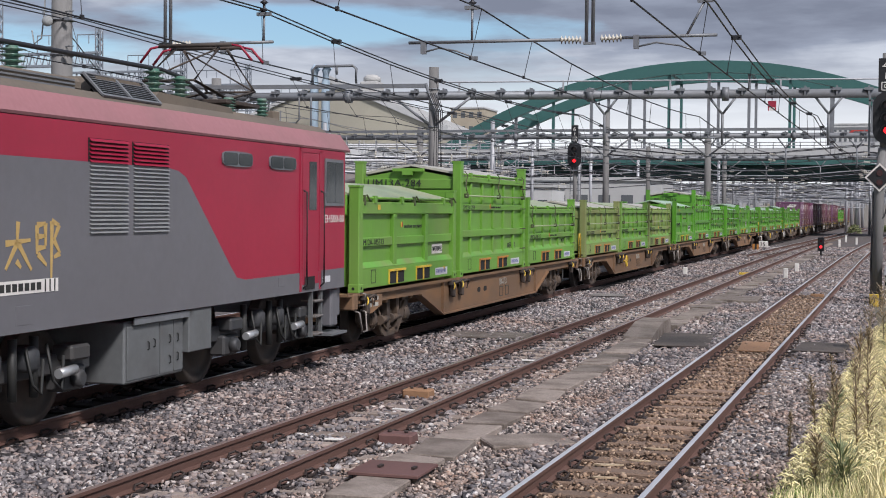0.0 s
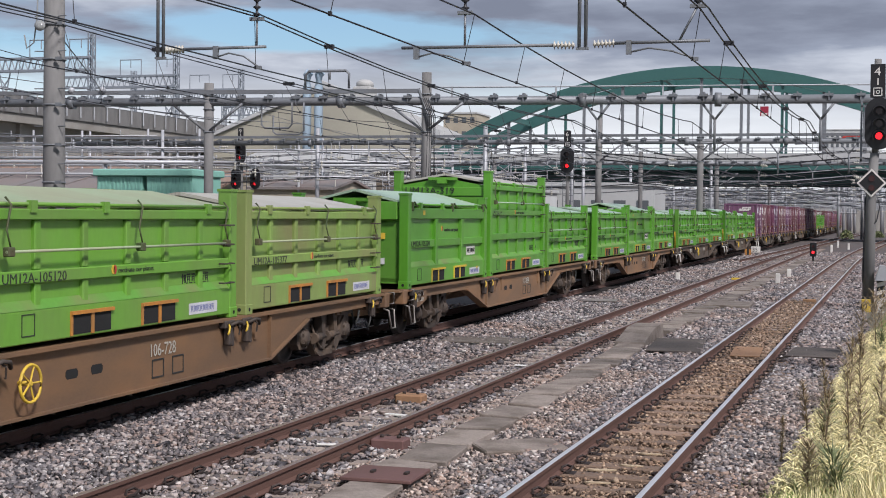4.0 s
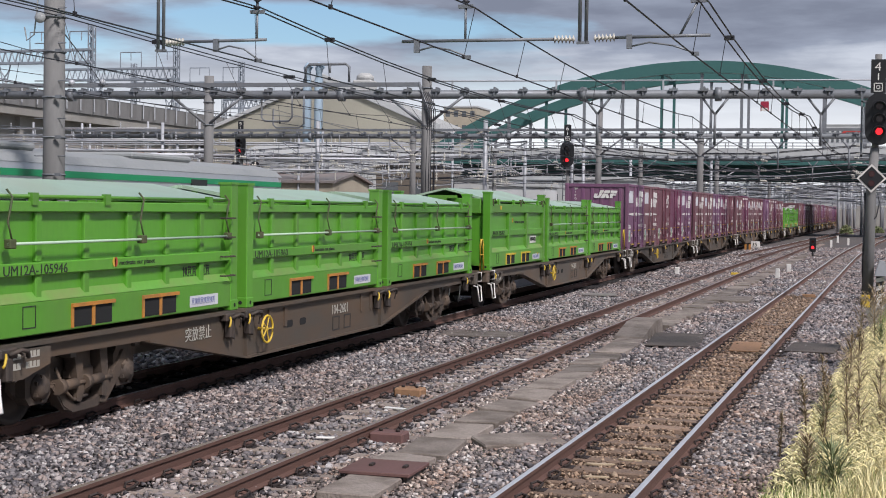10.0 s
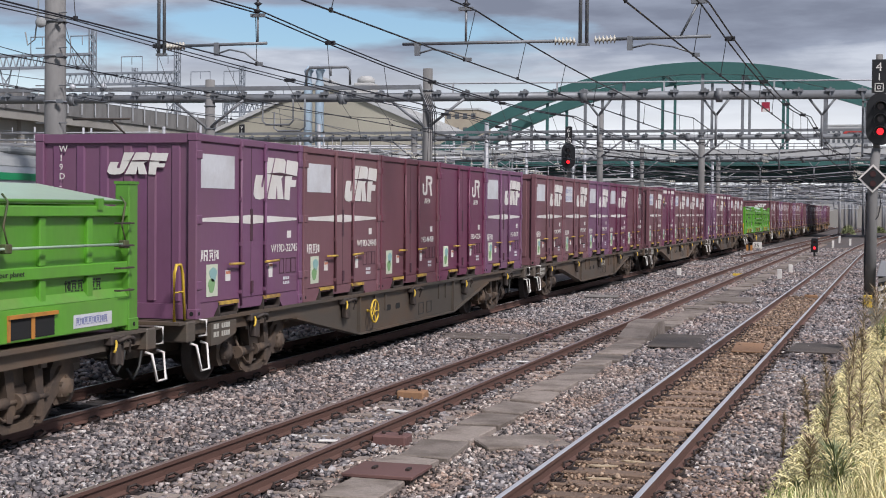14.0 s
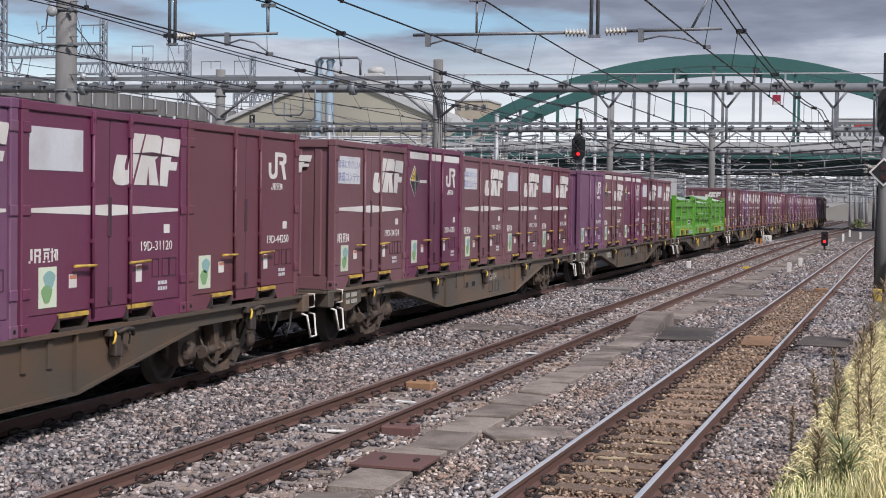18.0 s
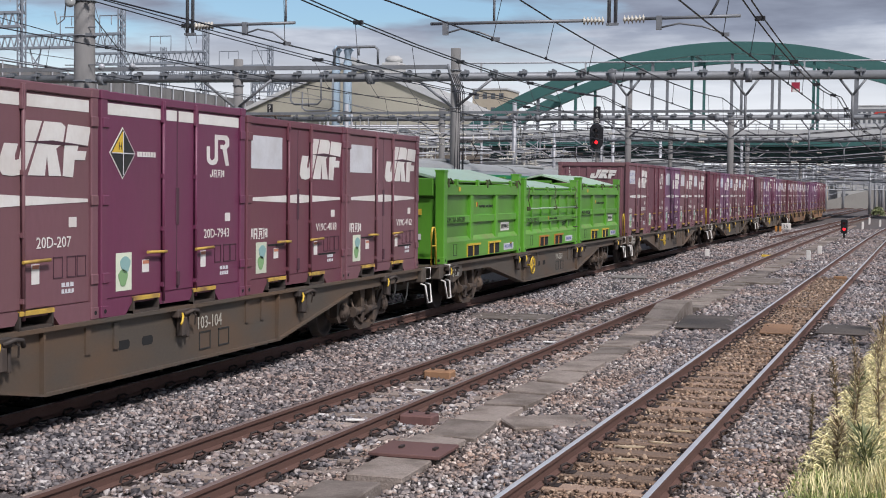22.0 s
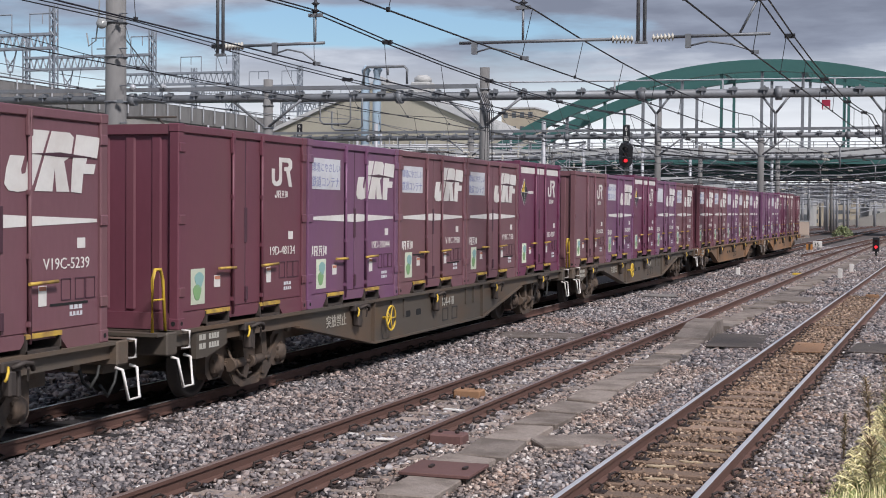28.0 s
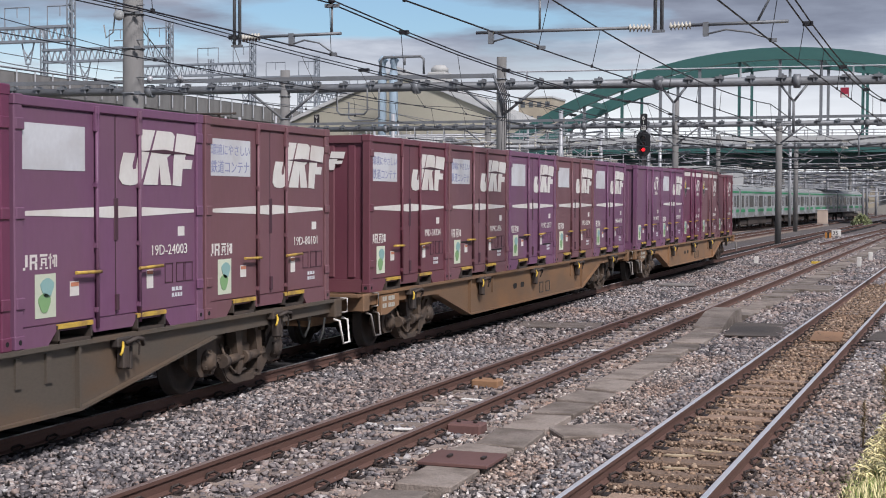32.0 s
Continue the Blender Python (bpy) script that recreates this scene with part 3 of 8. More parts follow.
def overhead(name, line, shift, label, high=6.0, twin=True, side=-.45, side2=-.45, low=5.6, gap=.13, thick=1.0):
    """One track's overhead wires: messenger, contact wire and droppers from span to span."""
    t = thing(name, label, "overhead wire", "overhead wires")
    ms, cs = [], []
    for k, (a, b) in enumerate(zip(SPANS, SPANS[1:])):
        n = 8
        for i in range(n + (b == SPANS[-1])):
            u = i / n
            y = a + (b - a) * u
            z = high - 4 * u * (1 - u) * (high - low)
            off = shift * ((-1) ** k) * (1 - 2 * u)
            ms.append((line(y) + side2, y, z))
            cs.append((line(y) + side + off, y, 5.07))
    r = [thick * (.011 + .00009 * max(p[1], 0)) for p in ms]
    bm = bmesh.new()
    tube(bm, ms, [q * 1.15 for q in r], 5)
    part("messenger_wire", bm, M["wire"], t)
    if twin:
        bm = bmesh.new()
        tube(bm, [(x + gap, y, z + .015) for x, y, z in ms], [q * 1.15 for q in r], 5)
        part("messenger_wire", bm, M["wire"], t)
        for i in range(1, len(ms), 2):
            if 4 < ms[i][1] < 90:
                x, y, z = ms[i]
                part("clamp", box(bmesh.new(), x - .03, x + gap + .03, y - .05, y + .05, z - .03, z + .05), M["wire"], t)
    bm = bmesh.new()
    tube(bm, cs, [q * 1.05 for q in r], 5)
    part("contact_wire", bm, M["wire"], t)
    for i in range(1, len(ms)):
        if 4 < ms[i][1] < 125 and ms[i][2] - cs[i][2] > .1:
            bm = bmesh.new()
            tube(bm, [ms[i], cs[i]], .006 + .00003 * ms[i][1], 4)
            box(bm, cs[i][0] - .02, cs[i][0] + .02, cs[i][1] - .03, cs[i][1] + .03, 5.05, 5.11)
            part("dropper", bm, M["wire"], t)
    return t


overhead("overhead_wire", x_freight, .15, "dark twin messenger and contact wire over the freight track", 6.0, True, -.6, -.78, 5.68)
overhead("overhead_wire", x_middle, .12, "dark messenger and contact wire over the middle track", 5.92, False, -.72, -.65, 5.62)
overhead("overhead_wire", x_right, .08, "dark twin messenger and contact wire over the polished track", 5.9, True, -.46, -.42, 5.55)
overhead("overhead_wire", lambda y: -13.4 + 0.00012 * y * y, 0.2, "dark overhead wires over the track behind the train", 5.95, True, -.3, -.78, 5.80, .22, .8)
overhead("overhead_wire", lambda y: -16.9 + 0.0001 * y * y, 0.2, "dark overhead wires over the commuter track", 6.0, False, thick=.6)


def disc_insulator(bm, p, q, r=0.07, n=6, core=0.025):
    """Ribbed insulator between p and q."""
    p, q = Vector(p), Vector(q)
    m = Matrix.Translation(p) @ (q - p).to_track_quat("Z", "Y").to_matrix().to_4x4()
    length, prof = (q - p).length, []
    for i in range(n):
        z = length * (i + 0.1) / n
        prof += [(core, z), (r, z + 0.3 * length / n), (core, z + 0.55 * length / n)]
    lathe(bm, [(core, 0)] + prof + [(core, length)], m, 12)


def near_span():
    """The portal nearest by, with its drop pipes and pull-off arms; its beam is above the view."""
    y = 23.5
    t = thing("catenary_portal", "grey steel portal with drop pipes and pull-off arms over the tracks", "catenary portal", "catenary portals")
    bm = bmesh.new()
    tube(bm, [(-14.3, y, GROUND_Z), (-14.3, y, 3.0), (-14.3, y, 9.6)], [0.215, 0.205, 0.175], 20)
    post = part("concrete_post", bm, M["pole"], t, "round grey concrete post")
    for z in (3.0, 3.7, 4.45, 5.3, 5.95):
        bm = bmesh.new()
        tube(bm, [(-14.3 + 0.21 * math.cos(a), y + 0.21 * math.sin(a), z) for a in [k * math.pi / 8 for k in range(16)]], 0.018, 5, True)
        box(bm, -14.14, -14.02, y - 0.24, y - 0.2, z - 0.03, z + 0.03)
        part("band", bm, M["steel"], post)
    bm = bmesh.new()
    tube(bm, [(-14.50, y - 0.22, 6.9), (-14.52, y - 0.24, 6.1), (-14.60, y - 0.22, 5.6), (-14.75, y - 0.22, 5.5), (-14.8, y - .22, 5.75)], 0.014, 6)
    lathe(bm, [(.03, 0), (.10, .03), (.10, .06), (.03, .09)], pose(-14.45, y - .24, 5.90, 80, 0, 20), 18)
    part("insulator", bm, M["glass_disc"], t, "grey glass disc insulator")
    bm = bmesh.new()
    tube(bm, [(-14.2, y - .15, 5.85), (-21.4, 37.4, 6.3), (-28.9, 51.2, 7.15)], .013, 5)
    part("stay_wire", bm, M["wire"], t)
    for x in (-30.3, -28.9):
        bm = bmesh.new()
        lathe(bm, [(.03, 0), (.09, .03), (.13, .11), (.12, .2), (.06, .26), (.02, .28)], pose(x, 51.1, 7.20), 14)
        part("dome_insulator", bm, M["steel_far"], t, "pale rounded insulator on the beam")
    for z in (3.35, 4.05, 4.75, 5.45, 6.1):
        for s in (-1, 1):
            bm = bmesh.new()
            tube(bm, [(-14.3 + s * .15, y - .12, z), (-14.3 + s * .33, y - .14, z)], .011, 5)
            part("step_rod", bm, M["steel"], post)
    bm = bmesh.new()
    tube(bm, [(-14.5, y, 8.2), (2.5, y, 8.2)], 0.16, 12)
    part("beam", bm, M["steel"], t)
    bm = bmesh.new()
    tube(bm, [(2.5, y, GROUND_Z), (2.5, y, 9.0)], 0.18, 14)
    part("concrete_post", bm, M["pole"], t, "round grey concrete post")
    for x in (-12.16, -4.34):
        bm = bmesh.new()
        for dx in (0, 0.11):
            tube(bm, [(x + dx, y, 5.28), (x + dx, y, 8.2)], 0.032, 8)
        box(bm, x - 0.05, x + 0.16, y - 0.03, y + 0.03, 5.27, 5.31)
        part("drop_pipe", bm, M["steel"], t)
    arms = ((-12.0, -10.02, 5.45, -11.0, -10.16), (-4.42, -7.47, 5.37, -7.2, -6.28), (-4.1, -2.17, 5.38, -3.5, -2.4))
    for x0, x1, z, xs, tip in arms:
        s = 1 if x1 > x0 else -1
        bm = bmesh.new()
        disc_insulator(bm, (x0, y, z - 0.02), (x0 + 0.38 * s, y, z - 0.01), 0.075, 6)
        part("insulator", bm, M["porcelain"], t, "ribbed cream porcelain insulator")
        bm = bmesh.new()
        tube(bm, [(x0 + 0.36 * s, y, z - 0.01), (x1, y, z)], 0.028, 8)
        box(bm, xs - 0.045, xs + 0.045, y - 0.04, y + 0.04, z - 0.2, z + 0.03)
        tube(bm, [(xs, y, z - 0.17), (xs + (tip - xs) * .3, y, z - 0.10), (xs + (tip - xs) * .65, y, z - 0.16), (tip, y, 5.09)], 0.017, 6)
        box(bm, tip - 0.05, tip + 0.05, y - 0.03, y + 0.03, 5.05, 5.11)
        part("pull_off_arm", bm, M["steel"], t)
        bm = bmesh.new()
        hx = x1 - 0.18 * s if s > 0 and x0 < -10 else (tip - 0.05 if s < 0 else x1 - 0.5)
        top = hx + (0.3 if x0 > -4.2 else 0)
        tube(bm, [(hx, y, z), (top, y, 5.96)], 0.022, 6)
        box(bm, top - 0.13, top + 0.13, y - 0.04, y + 0.04, 5.92, 5.98)
        part("hanger", bm, M["steel"], t)
        bm = bmesh.new()
        disc_insulator(bm, (top, y, 5.98), (top, y, 6.5), 0.08, 4)
        tube(bm, [(top, y, 6.5), (top, y, 8.1)], 0.02, 5)
        part("insulator", bm, M["wire"], t, "dark suspension insulator")


near_span()


def pipe_portal(name, y0, y1, x0, x1, z, posts, r=0.17, rail=True, label="", hung=True):
    """A pipe beam across the tracks from (x0, y0) to (x1, y1) on posts (x, top)."""
    t = thing(name, label, "catenary portal", "catenary portals")

    def yy(x):
        return y0 + (y1 - y0) * (x - x0) / (x1 - x0)
    bm = bmesh.new()
    tube(bm, [(x0, y0, z), (x1, y1, z)], r, 14)
    n = int((x1 - x0) / 1.1)
    for k in range(n):
        x = x0 + (k + .5) * (x1 - x0) / n
        box(bm, x - 0.03, x + 0.03, yy(x) - r - 0.05, yy(x) + r + 0.05, z - 0.06, z + r + 0.1)
        box(bm, x - 0.16, x + 0.16, yy(x) - r - 0.08, yy(x) - r + 0.02, z + 0.1, z + 0.2)
    for x in [x0 + (x1 - x0) * f for f in (0.13, 0.31, 0.55, 0.75, 0.856)]:
        tube(bm, [(x - 0.12, yy(x), z), (x + 0.12, yy(x), z)], r * 1.55, 14)
    part("beam", bm, M["steel"], t)
    if rail:
        bm = bmesh.new()
        box(bm, x0, posts[-1][0] - 0.3, min(y0, y1) - 0.2, min(y0, y1) - 0.05, z + r + 0.13, z + r + 0.29)
        bm.verts.ensure_lookup_table()
        for v in bm.verts:
            v.co.y += yy(v.co.x) - min(y0, y1)
        tube(bm, [(posts[-1][0] - 0.3, yy(posts[-1][0]) - 0.12, z + r + 0.3), (posts[-1][0] + 0.1, yy(posts[-1][0]) - 0.25, z - 0.5), (posts[-1][0] + 0.2, yy(posts[-1][0]) - 0.25, z - 1.0)], 0.06, 6)
        part("cable_tray", bm, M["steel"], t, "pale grey cable tray along the beam")
        bm = bmesh.new()
        tube(bm, [(posts[-1][0] + .3, yy(posts[-1][0]), z + r + 0.35), (x1, y1, z + r + 0.35)], 0.03, 5)
        for k in range(5):
            x = posts[-1][0] + 1 + k * (x1 - posts[-1][0] - 1) / 4.2
            box(bm, x - 0.03, x + 0.03, yy(x) - .04, yy(x) + .04, z + r * .8, z + r + .38)
        part("upper_bar", bm, M["steel_far"], t)
    for x, top in posts:
        bm = bmesh.new()
        tube(bm, [(x, yy(x), GROUND_Z), (x, yy(x), top)], 0.19, 16)
        p = part("post", bm, M["pole"], t, "round grey concrete post")
        bm = bmesh.new()
        for s in (-1, 1):
            tube(bm, [(x + s * 0.1, yy(x) - 0.15, z - 1.15), (x + s * 1.5, yy(x) - 0.15, z - 0.1)], 0.055, 6)
        for zz in (z - 0.3, z + 0.25, z - 1.2):
            tube(bm, [(x + 0.21 * math.cos(a), yy(x) + 0.21 * math.sin(a), zz) for a in [k * math.pi / 6 for k in range(12)]], 0.03, 5, True)
        part("brace", bm, M["steel"], p)
    if hung:
        for line in (x_freight, x_middle, x_right):
            bm = bmesh.new()
            x = line(yy(line(y0)))
            yv = yy(x)
            for dx in (-0.5, 0.5):
                tube(bm, [(x + dx, yv, z - 0.1), (x, yv, z - 0.75)], 0.05, 6)
            tube(bm, [(x, yv, z - 0.7), (x, yv, z - 1.9)], 0.05, 6)
            tube(bm, [(x, yv, z - 1.6), (x - 0.9, yv, z - 1.65)], 0.03, 6)
            part("hanger", bm, M["steel"], t)
    return t


pipe_portal("catenary_portal", 50.0, 54.0, -45.0, 2.2, 6.85, ((-24.5, 7.6), (-15.65, 7.95)), 0.17, True, "grey pipe portal on concrete posts carrying a cable tray")
pipe_portal("catenary_portal", 85.0, 85.0, -50.0, 4.5, 6.95, ((-26.2, 7.6), (-14.4, 8.4), (-8.3, 7.2), (4.2, 8.0)), 0.16, True, "grey pipe portal over the tracks on posts")
pipe_portal("catenary_portal", 122.0, 122.0, -60.0, 6.0, 7.0, ((-30.0, 7.5), (-17.0, 8.0), (-10.5, 7.5), (6.0, 8.0)), 0.16, False, "grey pipe portal further along the line")
pipe_portal("catenary_portal", 190.0, 190.0, -60.0, 18.0, 7.0, ((-34.0, 7.5), (-18.0, 8.0), (-9.5, 7.5), (14.0, 8.0)), 0.16, False, "distant grey pipe portal beyond the bridge")
pipe_portal("catenary_portal", 245.0, 245.0, -60.0, 24.0, 7.0, ((-34.0, 7.5), (-14.0, 8.0), (18.0, 8.0)), 0.16, False, "distant grey pipe portal beyond the bridge")

# ---------------------------------------------------------------- the arch bridge


def arch_bridge():
    t = thing("arch_bridge", "dark green steel tied-arch road bridge over the railway", "bridge")
    y, xc, half = 163.0, -15.9, 31.5
    zd = 9.3

    def rise(x):
        u = (x - xc) / half
        return zd + 9.6 * (1 - u * u)
    for yy in (y, y + 12.0):
        bm = bmesh.new()
        n = 28
        rings = []
        for i in range(n + 1):
            x = xc - half + 2 * half * i / n
            z = rise(x)
            u = (x - xc) / half
            deep = 1.35 - 0.15 * u * u
            sl = math.atan(-2 * 9.6 * u / half)
            nx, nz = -math.sin(sl) * deep / 2, math.cos(sl) * deep / 2
            rings.append([bm.verts.new(p) for p in ((x + nx, yy - .5, z + nz), (x - nx, yy - .5, z - nz), (x - nx, yy + .5, z - nz), (x + nx, yy + .5, z + nz))])
        for a, b in zip(rings, rings[1:]):
            for k in range(4):
                bm.faces.new((a[k], a[(k + 1) % 4], b[(k + 1) % 4], b[k]))
        bm.faces.new(rings[0]); bm.faces.new(rings[-1])
        rib = part("arch_rib", bm, M["arch"], t)
        for i in range(1, 14):
            x = xc - half + 2 * half * i / 14
            bm = bmesh.new()
            for dx in (-0.0,):
                box(bm, x - 0.16, x + 0.16, yy - .16, yy + .16, zd - 0.8, rise(x) - 0.5)
            part("hanger_bar", bm, M["steel"] if i % 3 else M["arch"], rib)
    for i in range(1, 7):
        x = xc - half + 2 * half * i / 7
        if rise(x) > zd + 3.5:
            part("cross_beam", B(x - .25, x + .25, y, y + 12, rise(x) - .4, rise(x) + .2), M["arch"], t)
    for yy in (y + 1.0, y + 10.8):
        bm = bmesh.new()
        box(bm, -62, 160, yy - .2, yy + .2, 6.15, 8.35)
        for k in range(60):
            x = -60 + k * 3.6
            box(bm, x - .08, x + .08, yy - .34, yy + .34, 6.15, 8.35)
        box(bm, -62, 160, yy - .45, yy + .45, 6.1, 6.2)
        part("girder", bm, M["girder"], t, "deep dark green plate girder")
    for yy in (y - 1.55, y + 13.0):
        part("fascia", B(-62, 160, yy, yy + .3, 7.72, 8.35), M["arch"], t, "lighter green fascia beam")
    part("deck", B(-62, 160, y - 1.6, y + 13.4, 8.35, 8.75), M["parapet"], t)
    for yy in (y - 1.6, y + 13.2):
        part("parapet", B(-62, 160, yy, yy + .2, 8.7, 9.55), M["parapet"], t, "pale concrete parapet")
        bm = bmesh.new()
        for z in (9.85, 10.2):
            box(bm, -62, 160, yy, yy + .1, z - .05, z + .05)
        for k in range(150):
            x = -61.5 + k * 1.47
            box(bm, x - .05, x + .05, yy, yy + .1, 9.5, 10.25)
        part("railing", bm, M["steel_far"], t)
    for x in (-60.0, 22.0):
        part("pier", B(x - 1.2, x + 1.2, y - 1, y + 13, GROUND_Z, 6.1, bevel=.1), M["concrete"], t)


arch_bridge()
# ---------------------------------------------------------------- behind the tracks


def gable(name, label, x0, x1, y0, y1, eave, ridge, wall, roof, over=0.4, along="y", doors=0, category="shed"):
    """A gabled building; its ridge runs along y or x."""
    t = thing(name, label, category)
    bm = bmesh.new()
    if along == "y":
        c = (x0 + x1) / 2
        prism(bm, [(x0, GROUND_Z), (x1, GROUND_Z), (x1, eave), (c, ridge), (x0, eave)], y0, y1, "y")
    else:
        c = (y0 + y1) / 2
        prism(bm, [(y0, GROUND_Z), (y1, GROUND_Z), (y1, eave), (c, ridge), (y0, eave)], x0, x1, "x")
    body = part("wall", bm, wall, t)
    a, b = (x0, x1) if along == "y" else (y0, y1)
    c = (a + b) / 2
    for s in (-1, 1):
        e = c + s * ((b - a) / 2 + over)
        dz = (ridge - eave) / ((b - a) / 2) * over
        bm = bmesh.new()
        prism(bm, [(c, ridge + .03), (c, ridge + .2), (e, eave - dz + .2), (e, eave - dz + .03)], (y0 if along == "y" else x0) - over, (y1 if along == "y" else x1) + over, along == "y" and "y" or "x")
        leaf = part("roof", bm, roof, t)
        n = int(((y1 - y0) if along == "y" else (x1 - x0)) / 2.4)
        first = None
        for k in range(n):
            q = ((y0 if along == "y" else x0) - over) + (k + .5) * 2.4
            m = Matrix.Translation((0, q, 0) if along == "y" else (q, 0, 0))
            if first is None:
                bm = bmesh.new()
                prism(bm, [(c, ridge + .2), (c, ridge + .25), (e, eave - dz + .25), (e, eave - dz + .2)], -.05, .05, along)
                first = part("roof_batten", bm, roof, leaf)
                first.matrix_basis = m
            else:
                same("roof_batten", first, leaf, m)
    for k in range(doors):
        if along == "x":
            q = x0 + (k + .5) * (x1 - x0) / doors
            part("shutter", B(q - 1.2, q + 1.2, y0 - .06, y0 + .02, GROUND_Z, eave - .8), M["steel"], body)
        else:
            q = y0 + (k + .5) * (y1 - y0) / doors
            part("shutter", B(x1 - .02, x1 + .06, q - 1.3, q + 1.3, GROUND_Z, eave - .8), M["steel"], body)
    return t


def hall():
    t = gable("factory_hall", "large beige gabled factory hall with blue-grey ducts", -84.2, -51.2, 177.9, 205.0, 12.4, 19.2, M["hall_wall"], M["hall_roof"], .15, "y", category="factory")
    bm = bmesh.new()
    prism(bm, [(-51.2, 12.5), (-51.2, 13.4), (-67.7, 20.2), (-67.7, 19.3)], 177.5, 178.2, "y")
    part("verge", bm, M["wall_pale"], t)
    bm = bmesh.new()
    prism(bm, [(-84.2, 12.5), (-84.2, 13.0), (-67.7, 19.8), (-67.7, 19.3)], 177.5, 178.2, "y")
    part("verge", bm, M["wall_pale"], t)
    d = thing("exhaust_duct", "pair of blue-grey ducts with a bent pipe frame on top", "duct")
    for x in (-67.75, -66.15):
        bm = bmesh.new()
        tube(bm, [(x, 172.6, GROUND_Z), (x, 172.6, 18.8), (x, 172.6, 20.3), (x + .4, 172.6, 20.8)], .56, 14)
        part("duct", bm, M["duct"], d)
    bm = bmesh.new()
    tube(bm, [(-67.75, 172.0, 18.5), (-67.75, 172.0, 20.3), (-67.3, 172.0, 20.8), (-62.2, 172.0, 20.8), (-61.75, 172.0, 20.4), (-61.75, 172.0, 18.5)], .18, 8)
    tube(bm, [(-64.4, 172.0, 20.8), (-64.4, 172.0, 19.7)], .15, 6)
    part("pipe_frame", bm, M["steel"], d)
    bm = bmesh.new()
    box(bm, -65.2, -62.6, 183.0, 186.0, 16.6, 19.8, bevel=.15)
    lathe(bm, [(1.2, 0), (1.2, .6), (.7, 1.0)], pose(-63.9, 184.5, 19.8), 16)
    part("fan_housing", bm, M["hall_roof"], d)
    gable("grey_shed", "big pale grey sheet-roofed shed before the hall", -56.0, -44.8, 124, 140, 7.0, 8.6, M["wall_pale"], M["hall_roof"], .3, "x", 2)
    gable("tin_shed", "low shed with a broad dark eave and beige wall", -41.2, -34.9, 94, 102, 4.1, 4.75, M["shed_wall"], M["shed_roof"], .25, "x", 2)


hall()


def viaduct():
    t = thing("railway_viaduct", "long grey concrete elevated railway viaduct with parapet panels", "viaduct", kind="structure")
    part("deck", B(-110, -84.6, -60, 420, 11.7, 12.6), M["bank_wall"], t)
    part("retaining_face", B(-87.2, -86.2, -60, 420, GROUND_Z, 11.7), M["bank_wall"], t, "weathered concrete face below the deck")
    part("parapet", B(-84.9, -84.5, -60, 420, 12.6, 14.7), M["pole"], t)
    for k in range(90):
        y = 60 + k * 3.0
        part("parapet_panel", B(-84.5, -84.4, y, y + 2.86, 12.7, 14.6), M["pole"], t)
    bm = bmesh.new()
    tube(bm, [(-84.2, 60, 15.0), (-84.2, 330, 15.0)], .06, 5)
    for k in range(90):
        tube(bm, [(-84.2, 60 + 3 * k, 13.0), (-84.2, 60 + 3 * k, 15.0)], .09, 4)
    part("rail_fence", bm, M["steel_far"], t)
    for k in range(40):
        y = 50 + k * 7
        part("buttress", B(-86.2, -85.7, y, y + .7, GROUND_Z, 11.7), M["bank_wall"], t)


viaduct()


def truss_portal(y, top=24.0, beam=20.2):
    """A lattice portal on the viaduct."""
    t = thing("lattice_portal", "pale grey lattice steel portal standing on the viaduct", "catenary portal", "lattice portals")
    for x in (-88.0, -106.0):
        bm = bmesh.new()
        for dx in (-.3, .3):
            for dy in (-.3, .3):
                box(bm, x + dx - .07, x + dx + .07, y + dy - .07, y + dy + .07, 12.6, top)
        n = 14
        for k in range(n):
            z0, z1 = 12.8 + k * (top - 13) / n, 12.8 + (k + 1) * (top - 13) / n
            s = 1 if k % 2 else -1
            tube(bm, [(x - .3 * s, y - .3, z0), (x + .3 * s, y - .3, z1)], .07, 4)
            tube(bm, [(x + .3, y - .3 * s, z0), (x + .3, y + .3 * s, z1)], .07, 4)
        part("mast", bm, M["lattice"], t)
    bm = bmesh.new()
    for z in (beam - .75, beam + .75):
        for dy in (-.4, .4):
            box(bm, -106, -88, y + dy - .13, y + dy + .13, z - .13, z + .13)
    for k in range(40):
        x0, x1 = -106 + k * .45, -106 + (k + 1) * .45
        s = 1 if k % 2 else -1
        tube(bm, [(x0, y - .4, beam - .75 * s), (x1, y - .4, beam + .75 * s)], .06, 4)
        tube(bm, [(x0, y + .4, beam + .75 * s), (x1, y + .4, beam - .75 * s)], .06, 4)
    part("truss_beam", bm, M["lattice"], t)
    for x in (-93.5, -100):
        bm = bmesh.new()
        for a, b in (((x - .8, beam - .8), (x - .25, beam - 3.2)), ((x + .8, beam - .8), (x + .25, beam - 3.2)), ((x - .62, beam - 1.6), (x + .3, beam - 2.8)), ((x + .62, beam - 1.6), (x - .3, beam - 2.8)), ((x - .3, beam - 3.2), (x + .3, beam - 3.2)), ((x, beam - 3.2), (x, beam - 3.9))):
            tube(bm, [(a[0], y, a[1]), (b[0], y, b[1])], .09, 5)
        part("drop_bracket", bm, M["lattice"], t)
    for x in (-91.0, -96.5):
        bm = bmesh.new()
        tube(bm, [(x, y, beam + .8), (x, y, beam + 3.0), (x + 3.2, y, beam + 3.0), (x + 3.2, y, beam + .8)], .09, 5)
        tube(bm, [(x + 1.6, y, beam + 3.0), (x + 1.6, y, beam + 1.9)], .07, 4)
        part("feeder_frame", bm, M["lattice"], t)


